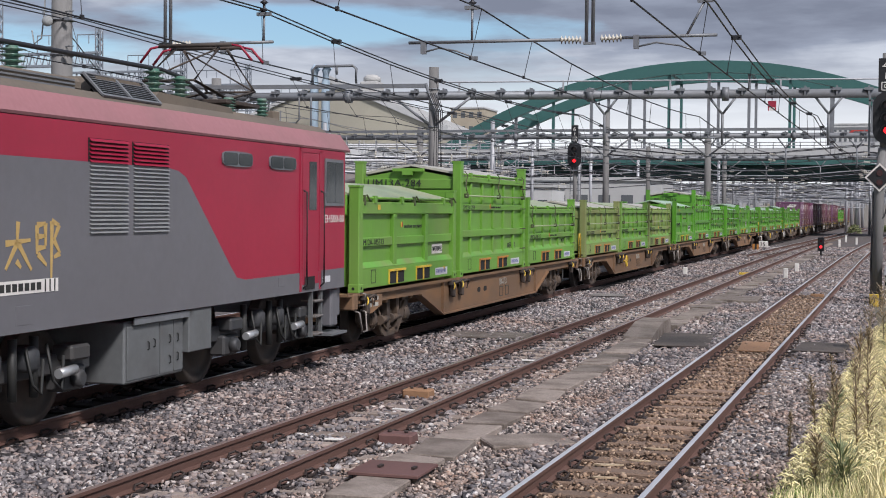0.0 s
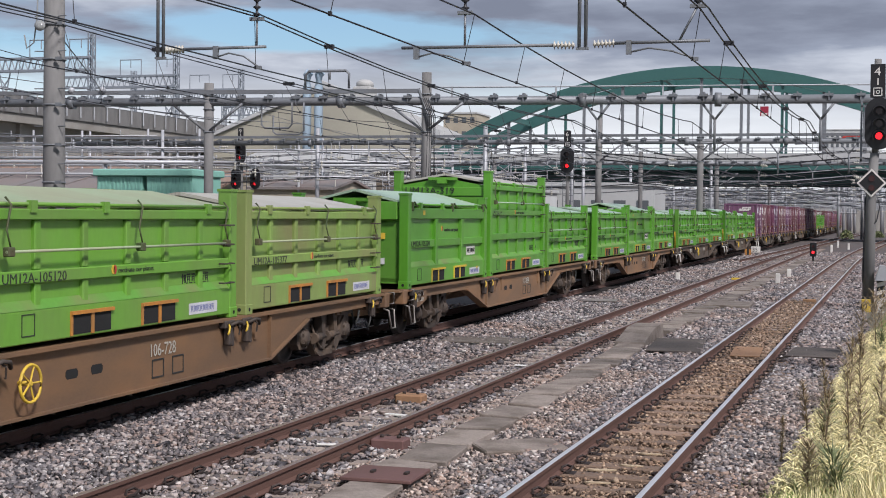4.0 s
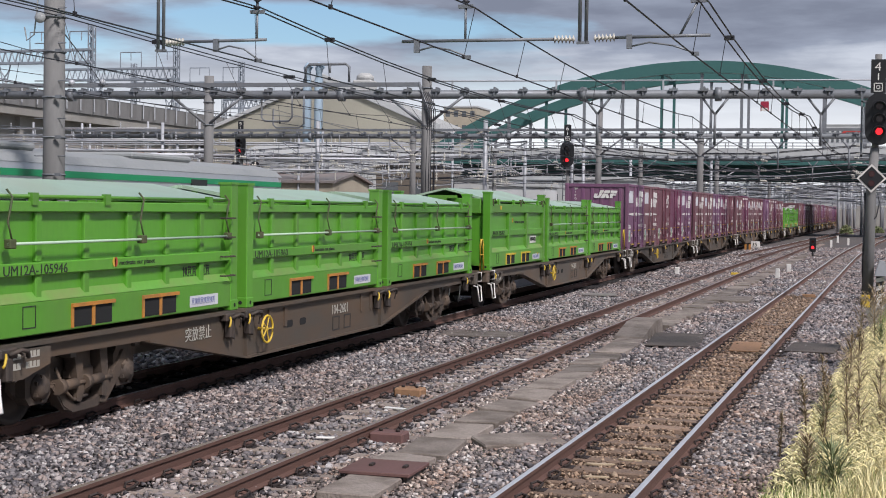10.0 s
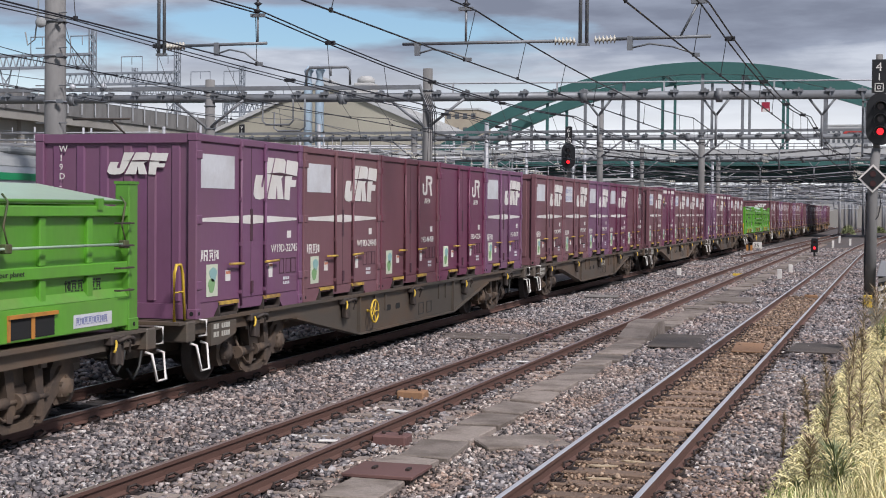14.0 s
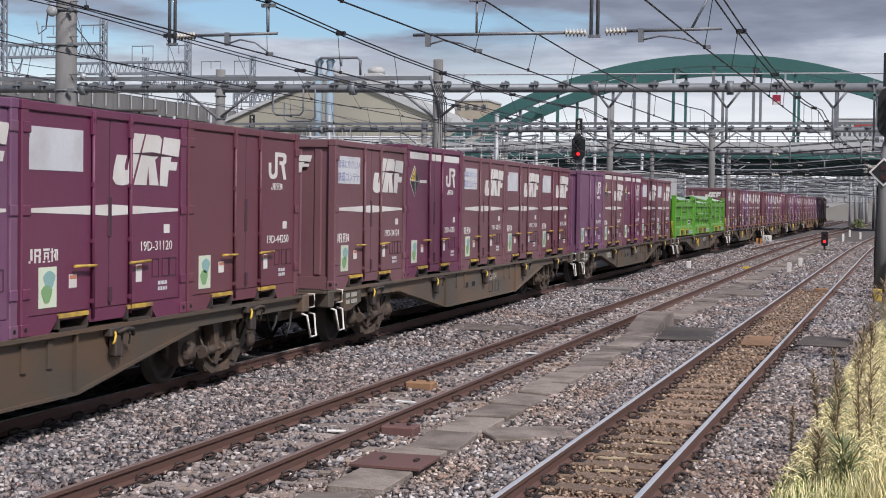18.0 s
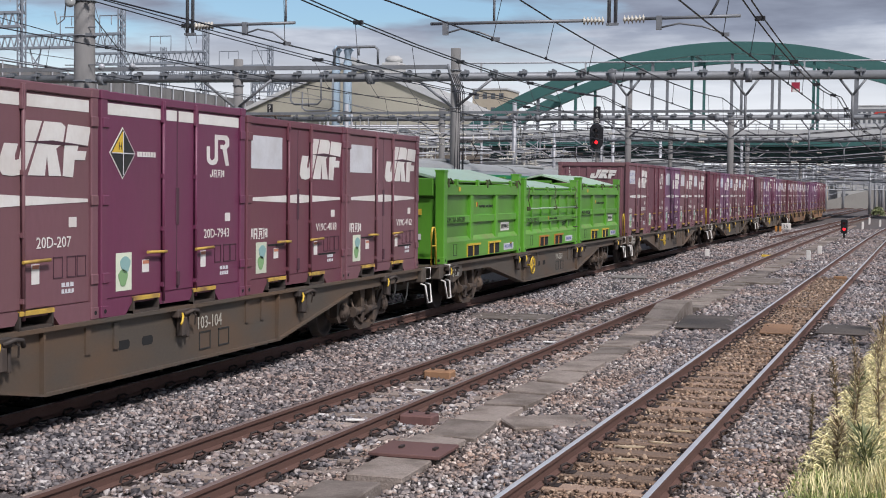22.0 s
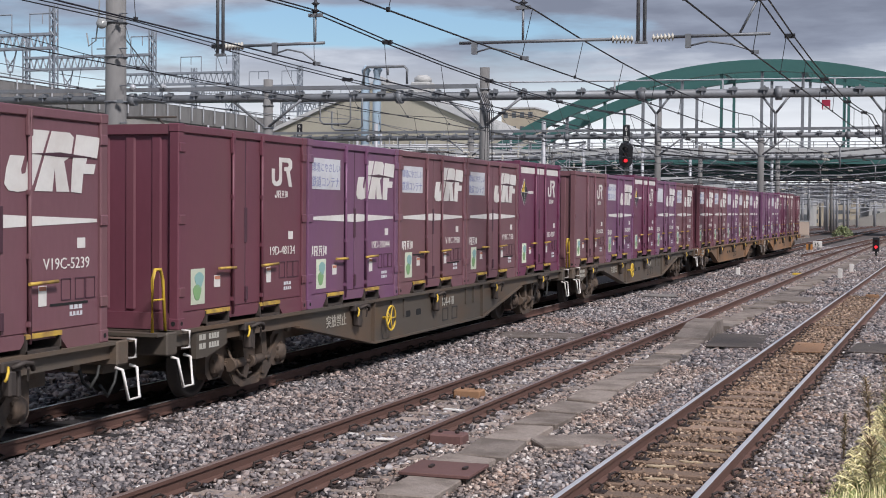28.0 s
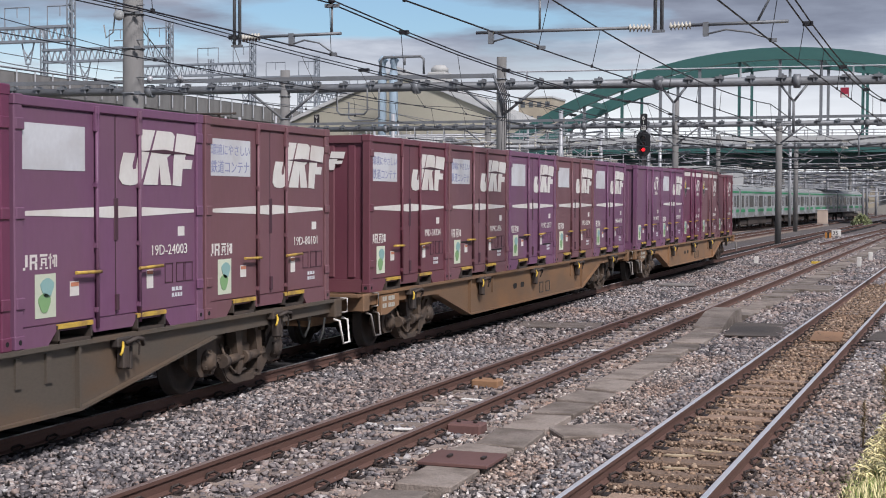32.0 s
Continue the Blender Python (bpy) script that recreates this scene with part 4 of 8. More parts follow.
for yy in (132.0, 153.0, 175.5, 197.0, 230.0, 270.0):
    truss_portal(yy)

gable("tin_shed", "low beige shed with a rusty sheet roof", -52, -34, 60, 74, 3.2, 4.5, M["shed_wall"], M["shed_roof"], .5, "x", 4)
gable("tin_shed", "broad shed with weathered rust-brown roof", -68, -44, 92, 106, 3.6, 5.4, M["shed_wall"], M["tin_brown"], .5, "x", 3)
gable("tin_shed", "small grey shed beside the yard", -70, -46, 40, 56, 3.6, 4.7, M["shed_wall"], M["shed_roof"], .5, "x", 3)
gable("tin_shed", "distant shed with corrugated brown roof", -84, -62, 112, 126, 5.6, 7.4, M["shed_wall"], M["tin_brown"], .5, "x", 2)
gable("tin_shed", "pale flat shed below the viaduct", -84, -66, 84, 104, 5.2, 6.2, M["wall_pale"], M["hall_roof"], .5, "x", 2)


def yard_gantry(y, x0, x1, heights, gap, label):
    """Pale pipe runs on slim posts across the yard, with short hangers and insulators."""
    t = thing("pipe_gantry", label, "gantry", "pipe gantries in the yard")
    rng = random.Random(int(y * 10))
    n = int((x1 - x0) / gap)
    for k in range(n + 1):
        bm = bmesh.new()
        x = x0 + k * gap
        tube(bm, [(x, y, GROUND_Z), (x, y, heights[-1] + rng.uniform(.1, 1.3))], .10, 8)
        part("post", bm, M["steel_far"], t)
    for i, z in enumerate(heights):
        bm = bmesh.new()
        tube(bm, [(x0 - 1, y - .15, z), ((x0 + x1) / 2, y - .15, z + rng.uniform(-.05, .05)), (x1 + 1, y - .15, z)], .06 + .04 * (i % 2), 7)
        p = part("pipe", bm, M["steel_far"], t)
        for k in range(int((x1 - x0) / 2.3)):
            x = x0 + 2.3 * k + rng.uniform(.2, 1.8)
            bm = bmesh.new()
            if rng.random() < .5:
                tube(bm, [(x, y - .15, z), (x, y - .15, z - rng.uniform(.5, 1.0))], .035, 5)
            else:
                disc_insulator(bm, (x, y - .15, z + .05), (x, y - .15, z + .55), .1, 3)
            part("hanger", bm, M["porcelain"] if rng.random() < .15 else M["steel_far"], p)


yard_gantry(64, -50, -32, (4.3, 4.9), 7.0, "pale pipe run on slim posts across the yard")
yard_gantry(78, -56, -37.5, (4.9, 5.7, 6.3), 8.0, "pale pipe gantry with insulators over the yard")
yard_gantry(94, -66, -27, (5.0, 5.8, 6.9), 9.5, "tall pale pipe gantry before the sheds")
yard_gantry(108, -74, -30, (5.4, 6.6, 7.4, 8.2), 11.0, "pale pipe gantry with many hangers")
yard_gantry(118, -80, -62, (7.2, 8.4, 9.4), 6.0, "high pale pipe gantry below the viaduct")


def mint_store():
    t = thing("storage_hut", "pair of mint green sheet-metal storage huts", "hut")
    for a, b in ((-30.9, -28.75), (-28.55, -26.4)):
        bm = bmesh.new()
        box(bm, a, b, 54.2, 57.0, GROUND_Z, 3.95, bevel=.03)
        h = part("wall", bm, M["mint"], t)
        bm = bmesh.new()
        for k in range(12):
            x = a + .1 + k * (b - a - .2) / 11
            box(bm, x - .03, x + .03, 54.17, 54.2, GROUND_Z, 3.9)
        part("corrugation", bm, M["mint"], h)
    part("roof", B(-31.0, -26.3, 54.0, 57.2, 3.95, 4.25, bevel=.04), M["mint"], t)


mint_store()


def block(name, x0, x1, y0, y1, z, wall, label, storeys=2, bays=5, category="building"):
    """A plain flat-roofed building with rows of windows on its near face and its right side."""
    t = thing(name, label, category)
    bm = bmesh.new()
    box(bm, x0, x1, y0, y1, GROUND_Z, z)
    b = part("wall", bm, wall, t)
    part("roof", B(x0 - .2, x1 + .2, y0 - .2, y1 + .2, z, z + .35), M["parapet"], t)
    h = (z - GROUND_Z) / storeys
    w = (x1 - x0) / bays
    first = None
    for i in range(storeys):
        for k in range(bays):
            m = pose(x0 + (k + .5) * w, y0, GROUND_Z + (i + .55) * h)
            if first is None:
                first = part("window", B(-w * .26, w * .26, -.05, .05, -h * .2, h * .2), M["haze_window"], t)
                first.matrix_basis = m
            else:
                same("window", first, t, m)
    return t


# First depot is a closed box; dark walls stand for its shaded opening
block("depot_building", -48.0, -38.6, 133, 142, 6.6, M["roof_brown"], "depot building with walls painted dark for its shaded open front", 1, 3)
block("depot_building", -38.4, -18.0, 139, 148, 5.4, M["wall_pale"], "long white low depot building", 1, 9)
block("depot_building", -33.0, -27.5, 132, 138, 4.6, M["wall_pale"], "small white building with a flat canopy", 1, 3)
block("apartment_block", -85.5, -78.0, 300, 312, 24.5, M["shed_wall"], "distant beige apartment block behind the arch", 8, 4)
office = block("office_block", -6.0, 7.2, 436, 460, 28.5, M["wall_pale"], "white office block with a red mark under its roof", 9, 9)
bm = bmesh.new()
outline_shape(bm, [(0, .0), (1.0, 1.1), (5.2, 1.1), (5.8, 2.0), (.8, 2.0), (-.4, .8)], pose(-.8, 435.8, 25.4), .1)
part("roof_mark", bm, M["red_sign"], office, "red slanted mark")


def town():
    rng = random.Random(11)
    tints = ("far_town", "wall_pale", "shed_wall", "far_town", "hall_roof")
    for k in range(70):
        y = rng.uniform(255, 520)
        x = rng.uniform(-.36, .06) * y
        if y < 300 and abs(x - (-1.0 + .05 * (y - 280))) < 16 and x > -30:
            x -= 34
        w, d, z = rng.uniform(8, 20), rng.uniform(8, 16), rng.uniform(4.6, 7.2 + (y - 240) * .008)
        block("town_building", x, x + w, y, y + d, z, M[rng.choice(tints)], rng.choice(("distant pale town building", "distant grey town building", "distant beige town building with windows")), rng.choice((2, 3)), rng.choice((3, 4, 5)))


town()


def ramp():
    t = thing("retaining_wall", "grey concrete ramp wall rising beside the line", "wall", kind="structure")
    bm = bmesh.new()
    prism(bm, [(-14, GROUND_Z), (70, GROUND_Z), (70, 9.0), (30, 7.0), (0, 3.6), (-12, .4)], 272, 274, "y")
    part("wall", bm, M["bank_wall"], t)
    bm = bmesh.new()
    tube(bm, [(-10, 271.9, 1.8), (0, 271.9, 4.6), (30, 271.9, 8.0)], .08, 5)
    part("rail_fence", bm, M["steel_far"], t)


ramp()


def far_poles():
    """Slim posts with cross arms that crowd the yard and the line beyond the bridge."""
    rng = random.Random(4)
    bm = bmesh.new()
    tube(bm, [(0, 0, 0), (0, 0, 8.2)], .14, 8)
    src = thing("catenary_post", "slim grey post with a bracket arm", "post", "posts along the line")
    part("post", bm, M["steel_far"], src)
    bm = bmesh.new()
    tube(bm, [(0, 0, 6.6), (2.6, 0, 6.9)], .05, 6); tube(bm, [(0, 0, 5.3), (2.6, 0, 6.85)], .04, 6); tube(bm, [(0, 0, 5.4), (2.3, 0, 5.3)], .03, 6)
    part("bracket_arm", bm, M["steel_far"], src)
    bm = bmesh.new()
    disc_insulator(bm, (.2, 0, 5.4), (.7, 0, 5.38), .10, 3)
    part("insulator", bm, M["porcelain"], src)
    spots = [(-21.5, 85), (-33, 86), (-19.6, 104), (-25, 112), (-12.6, 140), (-20.5, 140), (-22, 122)]
    for k in range(78):
        y = 178 + k * 3.7 + rng.uniform(-4, 4)
        spots.append((-1.5 + .06 * (y - 280) + rng.choice((-42, -36, -30, -24, -19, -14, -9, 7, 11, 16, 22)) + rng.uniform(-1, 1), y))
    for i, (x, y) in enumerate(spots):
        m = pose(x, y, GROUND_Z, 0, 0, rng.choice((0, 180, 8, 172)))
        if i == 0:
            src.matrix_basis = m
        else:
            copy_thing(src, m)


far_poles()


def yard_lines():
    """Thin cables and cross-span wires over the yard, with pale insulators."""
    rng = random.Random(9)
    t = thing("yard_wires", "many thin cables over the yard", "cables")
    bi = bmesh.new()
    for k in range(9):
        x = -20 - k * 3.2 + rng.uniform(-.5, .5)
        z = rng.uniform(5.0, 7.2)
        ys = (20, 50, 85, 122, 160, 200)
        pts = []
        for a, b in zip(ys, ys[1:]):
            for i in range(4):
                u = i / 4
                pts.append((x + rng.uniform(-.1, .1) + .00012 * (a + (b - a) * u) ** 2, a + (b - a) * u, z - 1.6 * u * (1 - u)))
        part("cable", tube(bmesh.new(), pts, .011, 4), M["steel"], t)
    for y in (85.2, 86.5, 104, 122.3, 123.5, 140, 150, 190.4, 178, 204, 216, 228, 240, 256):
        for z in ((4.7, 5.3, 5.9, 6.3) if y < 170 else (4.2, 4.9, 5.4, 5.9)):
            x0, dx = (-48, 5.4) if y < 170 else (-50, 7.4)
            pts = [(x0 + dx * i, y + rng.uniform(-.2, .2), z - .12 * math.sin(i * 1.9) - (.3 if i % 3 else 0)) for i in range(11)]
            part("cable", tube(bmesh.new(), pts, .022 if y < 170 else .035, 4), M["steel_far"] if rng.random() < (.3 if y < 170 else .85) else M["wire"], t)
            for p in pts[1:-1]:
                if rng.random() < .5:
                    disc_insulator(bi, p, (p[0] + .35, p[1], p[2] - .02), .085, 3, .03)
    tagged(part("yard_insulators", bi, M["porcelain"]), "many small pale insulators on the cables", "insulators", kind="stuff")
    bm = bmesh.new()
    for k in range(5):
        x = -15.65 + .28 + k * .07
        tube(bm, [(x - .3, 51.8, 6.9), (x + .02, 51.7, 6.2), (x + rng.uniform(-.06, .06), 51.7, 3.6), (x, 51.7, GROUND_Z)], .022, 5)
    tagged(part("hanging_cables", bm, M["wire"]), "bundle of black cables hanging down the post", "cables", kind="stuff")


yard_lines()


def line_fittings():
    """Small pale insulators, brackets and droppers that crowd the cross beams, near the sheds and beyond the bridge."""
    rng = random.Random(21)
    bp, bs = bmesh.new(), bmesh.new()
    rows = [(84.6, -46, -21, 4.4, 6.8, 75), (103.0, -52, -23, 4.4, 6.8, 75), (121.6, -58, -24, 4.4, 7.2, 80), (140.0, -56, -26, 4.2, 6.6, 60)]
    rows += [(y, -34, 18, 3.2, 6.4, 46) for y in (182, 196, 210, 224, 240, 256, 275, 300)]
    for y, a, b, lo, hi, count in rows:
        far = y / 85
        for k in range(count):
            x, z, yy = rng.uniform(a, b), rng.uniform(lo, hi), y + rng.uniform(-1.5, 1.5)
            kind = rng.random()
            if kind < .45:
                d = rng.choice((.45, -.45)) * min(far, 1.6)
                disc_insulator(bp, (x, yy, z), (x + d, yy, z + rng.uniform(-.05, .05)), .09 * min(far, 1.5), 3, .035)
                tube(bs, [(x + d, yy, z), (x + 3 * d, yy, z + rng.uniform(-.25, .25))], .03 * far, 4)
            elif kind < .75:
                disc_insulator(bp, (x, yy, z), (x, yy, z - .5), .09 * min(far, 1.5), 3, .035)
                tube(bs, [(x, yy, z + .9), (x, yy, z)], .022 * far, 4)
            else:
                w = rng.uniform(.5, 1.3) * far
                tube(bs, [(x, yy, z + .5), (x, yy, z - .2), (x + .15, yy, z - .32), (x + w, yy, z - .32), (x + w + .15, yy, z - .2), (x + w + .15, yy, z + .5)], .03 * far, 4)
        if y > 170:
            for z in (4.4, 5.8):
                tube(bs, [(a - 8, y, z + rng.uniform(-.2, .2)), (b + 6, y, z + rng.uniform(-.2, .2))], .03 * far, 5)
            for k in range(9):
                x = rng.uniform(a, b)
                if abs(x - x_freight(y)) > 2.2 and abs(x - x_right(y)) > 2.2:
                    tube(bs, [(x, y, GROUND_Z), (x, y, rng.uniform(6.4, 8.0))], .075 * far, 6)
    tagged(part("line_insulators", bp, M["porcelain"]), "crowd of small pale insulators on the cross beams", "insulators", kind="stuff")
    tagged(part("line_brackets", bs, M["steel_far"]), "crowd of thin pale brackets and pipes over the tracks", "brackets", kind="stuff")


line_fittings()


def shrub(x, y, w, h, seed, label):
    rng = random.Random(seed)
    t = thing("shrub", label, "shrub", "shrubs by the line")
    bm = bmesh.new()
    for k in range(5):
        a = k * 1.257
        tube(bm, [(x, y, GROUND_Z), (x + w * .2 * math.cos(a), y + w * .2 * math.sin(a), GROUND_Z + h * .5), (x + w * .36 * math.cos(a), y + w * .36 * math.sin(a), GROUND_Z + h * .85)], [.04, .025, .01], 5)
    part("stems", bm, M["weed"], t)
    bm = bmesh.new()
    for k in range(900):
        a, u = rng.uniform(0, 6.28), rng.random()
        r = w * .5 * (1 - u ** 2.2) ** .5 * rng.random() ** .5
        p = Vector((x + r * math.cos(a), y + r * math.sin(a), GROUND_Z + h * u * rng.uniform(.7, 1.05)))
        d = Vector((rng.uniform(-1, 1), rng.uniform(-1, 1), rng.uniform(-.3, 1))).normalized() * .16
        s = d.cross(Vector((rng.uniform(-1, 1), .3, rng.uniform(-1, 1)))).normalized() * .05
        bm.faces.new([bm.verts.new(v) for v in (p - d, p + s, p + d, p - s)])
    part("leaves", bm, M["weed_green"], t)


shrub(.3, 189.0, 1.9, 1.2, 5, "dusty yellow-green shrub beside the curving track")
shrub(-6.6, 156.0, 2.4, 1.2, 6, "low green shrub behind the relay cabinet")
shrub(4.6, 206.0, 1.8, .9, 7, "dusty yellow-green shrub beside the curving track")


def hung_frame(x, y, z):
    """The bent pipe frame that hangs below the pipe beam."""
    t = thing("bent_pipe_support", "bent grey pipe frame hanging below the beam", "support")
    bm = bmesh.new()
    tube(bm, [(x, y, z), (x, y, z - .85), (x + .15, y, z - 1.0), (x + 1.15, y, z - 1.0), (x + 1.3, y, z - .85), (x + 1.3, y, z)], .04, 8)
    tube(bm, [(x + .5, y, z - .5), (x + .5, y, z - 1.15), (x + .65, y, z - 1.25), (x + 1.6, y, z - 1.25), (x + 1.8, y, z - 1.1), (x + 1.8, y, z)], .035, 8)
    part("pipe", bm, M["steel"], t)


hung_frame(-22.3, 51.9, 6.8)

# ---------------------------------------------------------------- signals


def lamp_head(parent, x, y, z, w, h, lit=2, count=3):
    """A black oval backboard with hooded lamps."""
    bm = bmesh.new()
    n = 12
    r = w / 2
    pts = [(r * math.cos(q), h / 2 - r + r * math.sin(q)) for q in [math.pi * k / n for k in range(n + 1)]] + [(r * math.cos(q), -h / 2 + r + r * math.sin(q)) for q in [math.pi + math.pi * k / n for k in range(n + 1)]]
    outline_shape(bm, pts, pose(x, y, z), .05)
    head = part("backboard", bm, M["signal_black"], parent)
    for k in range(count):
        zz = z + (h / 2 - r) - k * (h - 2 * r) / max(1, count - 1)
        bm = bmesh.new()
        lathe(bm, [(w * .125, 0), (w * .125, .03)], pose(x, y - .05, zz, 90), 16)
        part("lamp", bm, M["lamp_red"] if k == lit else M["lamp_off"], head, "lit red lamp" if k == lit else "unlit lamp")
        bm = bmesh.new()
        ring = [pose(x, y, zz) @ Vector((w * .22 * math.cos(q), 0, w * .22 * math.sin(q))) for q in [math.pi * (-.15 + 1.3 * j / 10) for j in range(11)]]
        lo, hi = [bm.verts.new(p) for p in ring], [bm.verts.new(p + Vector((0, -.32, -.05))) for p in ring]
        for a in range(10):
            bm.faces.new((lo[a], lo[a + 1], hi[a + 1], hi[a]))
        hood = part("hood", bm, M["signal_black"], head)
        sol = hood.modifiers.new("thick", "SOLIDIFY"); sol.thickness = .015
    return head


def number_board(parent, x, y, z, w, h, digit):
    b = part("number_board", B(x - w / 2, x + w / 2, y - .03, y, z - h / 2, z + h / 2, bevel=.005), M["signal_black"], parent, "black board with white number")
    me = write(digit, h * .36, M["white"], b, pose(x - w * .26, y - .034, z + h * .16), squeeze=1.1)
    part("white_bar", B(x - w * .04, x + w * .04, y - .036, y - .028, z - h * .12, z + h * .08), M["white"], b)
    bm = bmesh.new()
    for s, tck in ((w * .30, w * .06), (w * .13, w * .06)):
        zc = z - h * .33
        for q in ((x - s, x + s, zc + s - tck, zc + s), (x - s, x + s, zc - s, zc - s + tck), (x - s, x - s + tck, zc - s, zc + s), (x + s - tck, x + s, zc - s, zc + s)):
            box(bm, q[0], q[1], y - .036, y - .028, q[2], q[3])
    part("square_mark", bm, M["white"], b)


def near_signal():
    x, y = .83, 43.3
    t = thing("railway_signal", "tall grey post signal with black oval head lit red", "railway signal", "signals")
    bm = bmesh.new()
    tube(bm, [(x - .12, y, GROUND_Z), (x - .08, y, 3.2), (x, y, 4.4)], [.17, .155, .13], 14)
    tube(bm, [(x, y, 4.3), (x + .05, y, 7.15)], .10, 12)
    part("post", bm, M["pole"], t)
    number_board(t, x + .05, y - .16, 6.5, .42, .98, "4")
    lamp_head(t, x + .1, y - .2, 5.25, .80, 1.52)
    bm = bmesh.new()
    box(bm, x - .42, x - .36, y - .05, y + .05, 4.15, 6.0); box(bm, x - .42, x + .6, y - .05, y + .05, 4.15, 4.22); box(bm, x - .42, x + .3, y - .05, y + .05, 5.75, 5.8)
    part("bracket", bm, M["steel"], t)
    bm = bmesh.new()
    outline_shape(bm, [(.42, 0), (0, .42), (-.42, 0), (0, -.42)], pose(x - .08, y - .2, 3.52), .03)
    d = part("diamond_board", bm, M["white"], t, "white-edged black diamond board")
    bm = bmesh.new()
    outline_shape(bm, [(.35, 0), (0, .35), (-.35, 0), (0, -.35)], pose(x - .08, y - .234, 3.52), .01)
    part("board_face", bm, M["signal_black"], d)
    for z in (3.65, 3.37):
        bm = bmesh.new()
        lathe(bm, [(.09, 0), (.09, .02)], pose(x - .08, y - .246, z, 90), 14)
        part("lamp", bm, M["lamp_off"], d)
    bm = bmesh.new()
    tube(bm, [(x - .25, y - .05, 3.1), (x - .28, y - .05, 1.0), (x - .26, y - .05, GROUND_Z)], .022, 6)
    tube(bm, [(x + .1, y - .1, 3.1), (x + .16, y - .1, 2.8), (x + .08, y - .1, 2.4), (x - .1, y - .1, 2.2)], .02, 6)
    part("cable", bm, M["wire"], t)
    bx = thing("relay_box", "small yellow box with a letter at the signal's foot", "box")
    part("case", B(.52, .78, 42.7, 42.9, GROUND_Z, .12, bevel=.01), M["yellow"], bx)
    write("T", .22, M["ink"], bx, pose(.6, 42.69, -.12))
    wb = thing("marker_box", "small white box with a dark dot", "box")
    part("case", B(.95, 1.15, 42.5, 42.7, GROUND_Z, .02, bevel=.01), M["white"], wb)
    bm = bmesh.new(); lathe(bm, [(.03, 0), (.03, .01)], pose(1.05, 42.5, -.1, 90), 10); part("dot", bm, M["ink"], wb)
    h = thing("striped_post", "short black and white striped post with a pale hooded lamp", "marker post")
    for k in range(7):
        z = GROUND_Z + .12 + k * .12
        bm = bmesh.new()
        prism(bm, [(.95, z), (1.17, z + .06), (1.17, z + .18), (.95, z + .12)], 42.95, 43.1, "y")
        part("stripe", bm, M["white"] if k % 2 else M["ink"], h)
    part("stand", B(1.0, 1.12, 43.0, 43.1, GROUND_Z, 1.0), M["ink"], h)
    bm = bmesh.new()
    prism(bm, [(.90, .68), (1.26, .68), (1.24, .86), (1.16, 1.12), (1.02, 1.12), (.94, .86)], 42.7, 43.2, "y")
    part("hood", bm, M["steel_far"], h, "pale grey lamp hood")


near_signal()


def far_signal(x, y, z, digit, label):
    t = thing("railway_signal", label, "railway signal", "signals")
    bm = bmesh.new()
    tube(bm, [(x, y, GROUND_Z), (x, y, z)], .11, 10)
    part("post", bm, M["pole"], t)
    number_board(t, x, y - .15, z - .5, .40, .92, digit)
    lamp_head(t, x, y - .2, z - 1.7, .78, 1.45)
    bm = bmesh.new()
    for s in (-.3, .3):
        box(bm, x + s - .02, x + s + .02, y + .15, y + .19, .5, z - 2.2)
    for k in range(14):
        zz = .7 + k * .32
        if zz < z - 2.3:
            box(bm, x - .3, x + .3, y + .15, y + .18, zz, zz + .03)
    box(bm, x - .6, x + .6, y - .3, y + .4, z - 2.6, z - 2.55)
    part("ladder", bm, M["steel"], t)
    return t


def relay_cabinet():
    t = thing("relay_cabinet", "beige-pink lineside relay cabinet on a plinth", "cabinet")
    x, y = -10.2, 150.0
    part("plinth", B(x - .6, x + .6, y - .1, y + .8, GROUND_Z, .0), M["concrete"], t)
    part("case", B(x - .52, x + .52, y, y + .7, .0, 1.42, bevel=.03), M["beige_case"], t)
    part("cap", B(x - .57, x + .57, y - .05, y + .75, 1.42, 1.5, bevel=.02), M["wall_pale"], t)
    for dx in (-.26, .26):
        part("door", B(x + dx - .24, x + dx + .24, y - .02, y, .1, 1.34), M["beige_case"], t)
    w = thing("warning_plate", "small red and white plate hanging from the pipe beam", "sign")
    part("plate", B(-3.06, -2.76, 53.50, 53.53, 6.22, 6.58, bevel=.004), M["horn_red"], w)
    part("lower_field", B(-3.02, -2.80, 53.49, 53.498, 6.22, 6.34), M["white"], w)
    part("strap", B(-2.93, -2.89, 53.52, 53.55, 6.6, 6.95), M["steel"], w)


relay_cabinet()
far_signal(-15.15, 79.0, 7.3, "6", "post signal with number board and black oval head showing red")
s9 = far_signal(-39.2, 87.9, 8.15, "9", "yard signal with three black oval heads showing red")
lamp_head(s9, -39.5, 87.7, 4.7, .72, 1.4)
lamp_head(s9, -38.1, 87.7, 4.7, .72, 1.4)
part("cross_arm", B(-39.6, -37.9, 87.85, 87.95, 5.5, 5.6), M["steel"], s9)


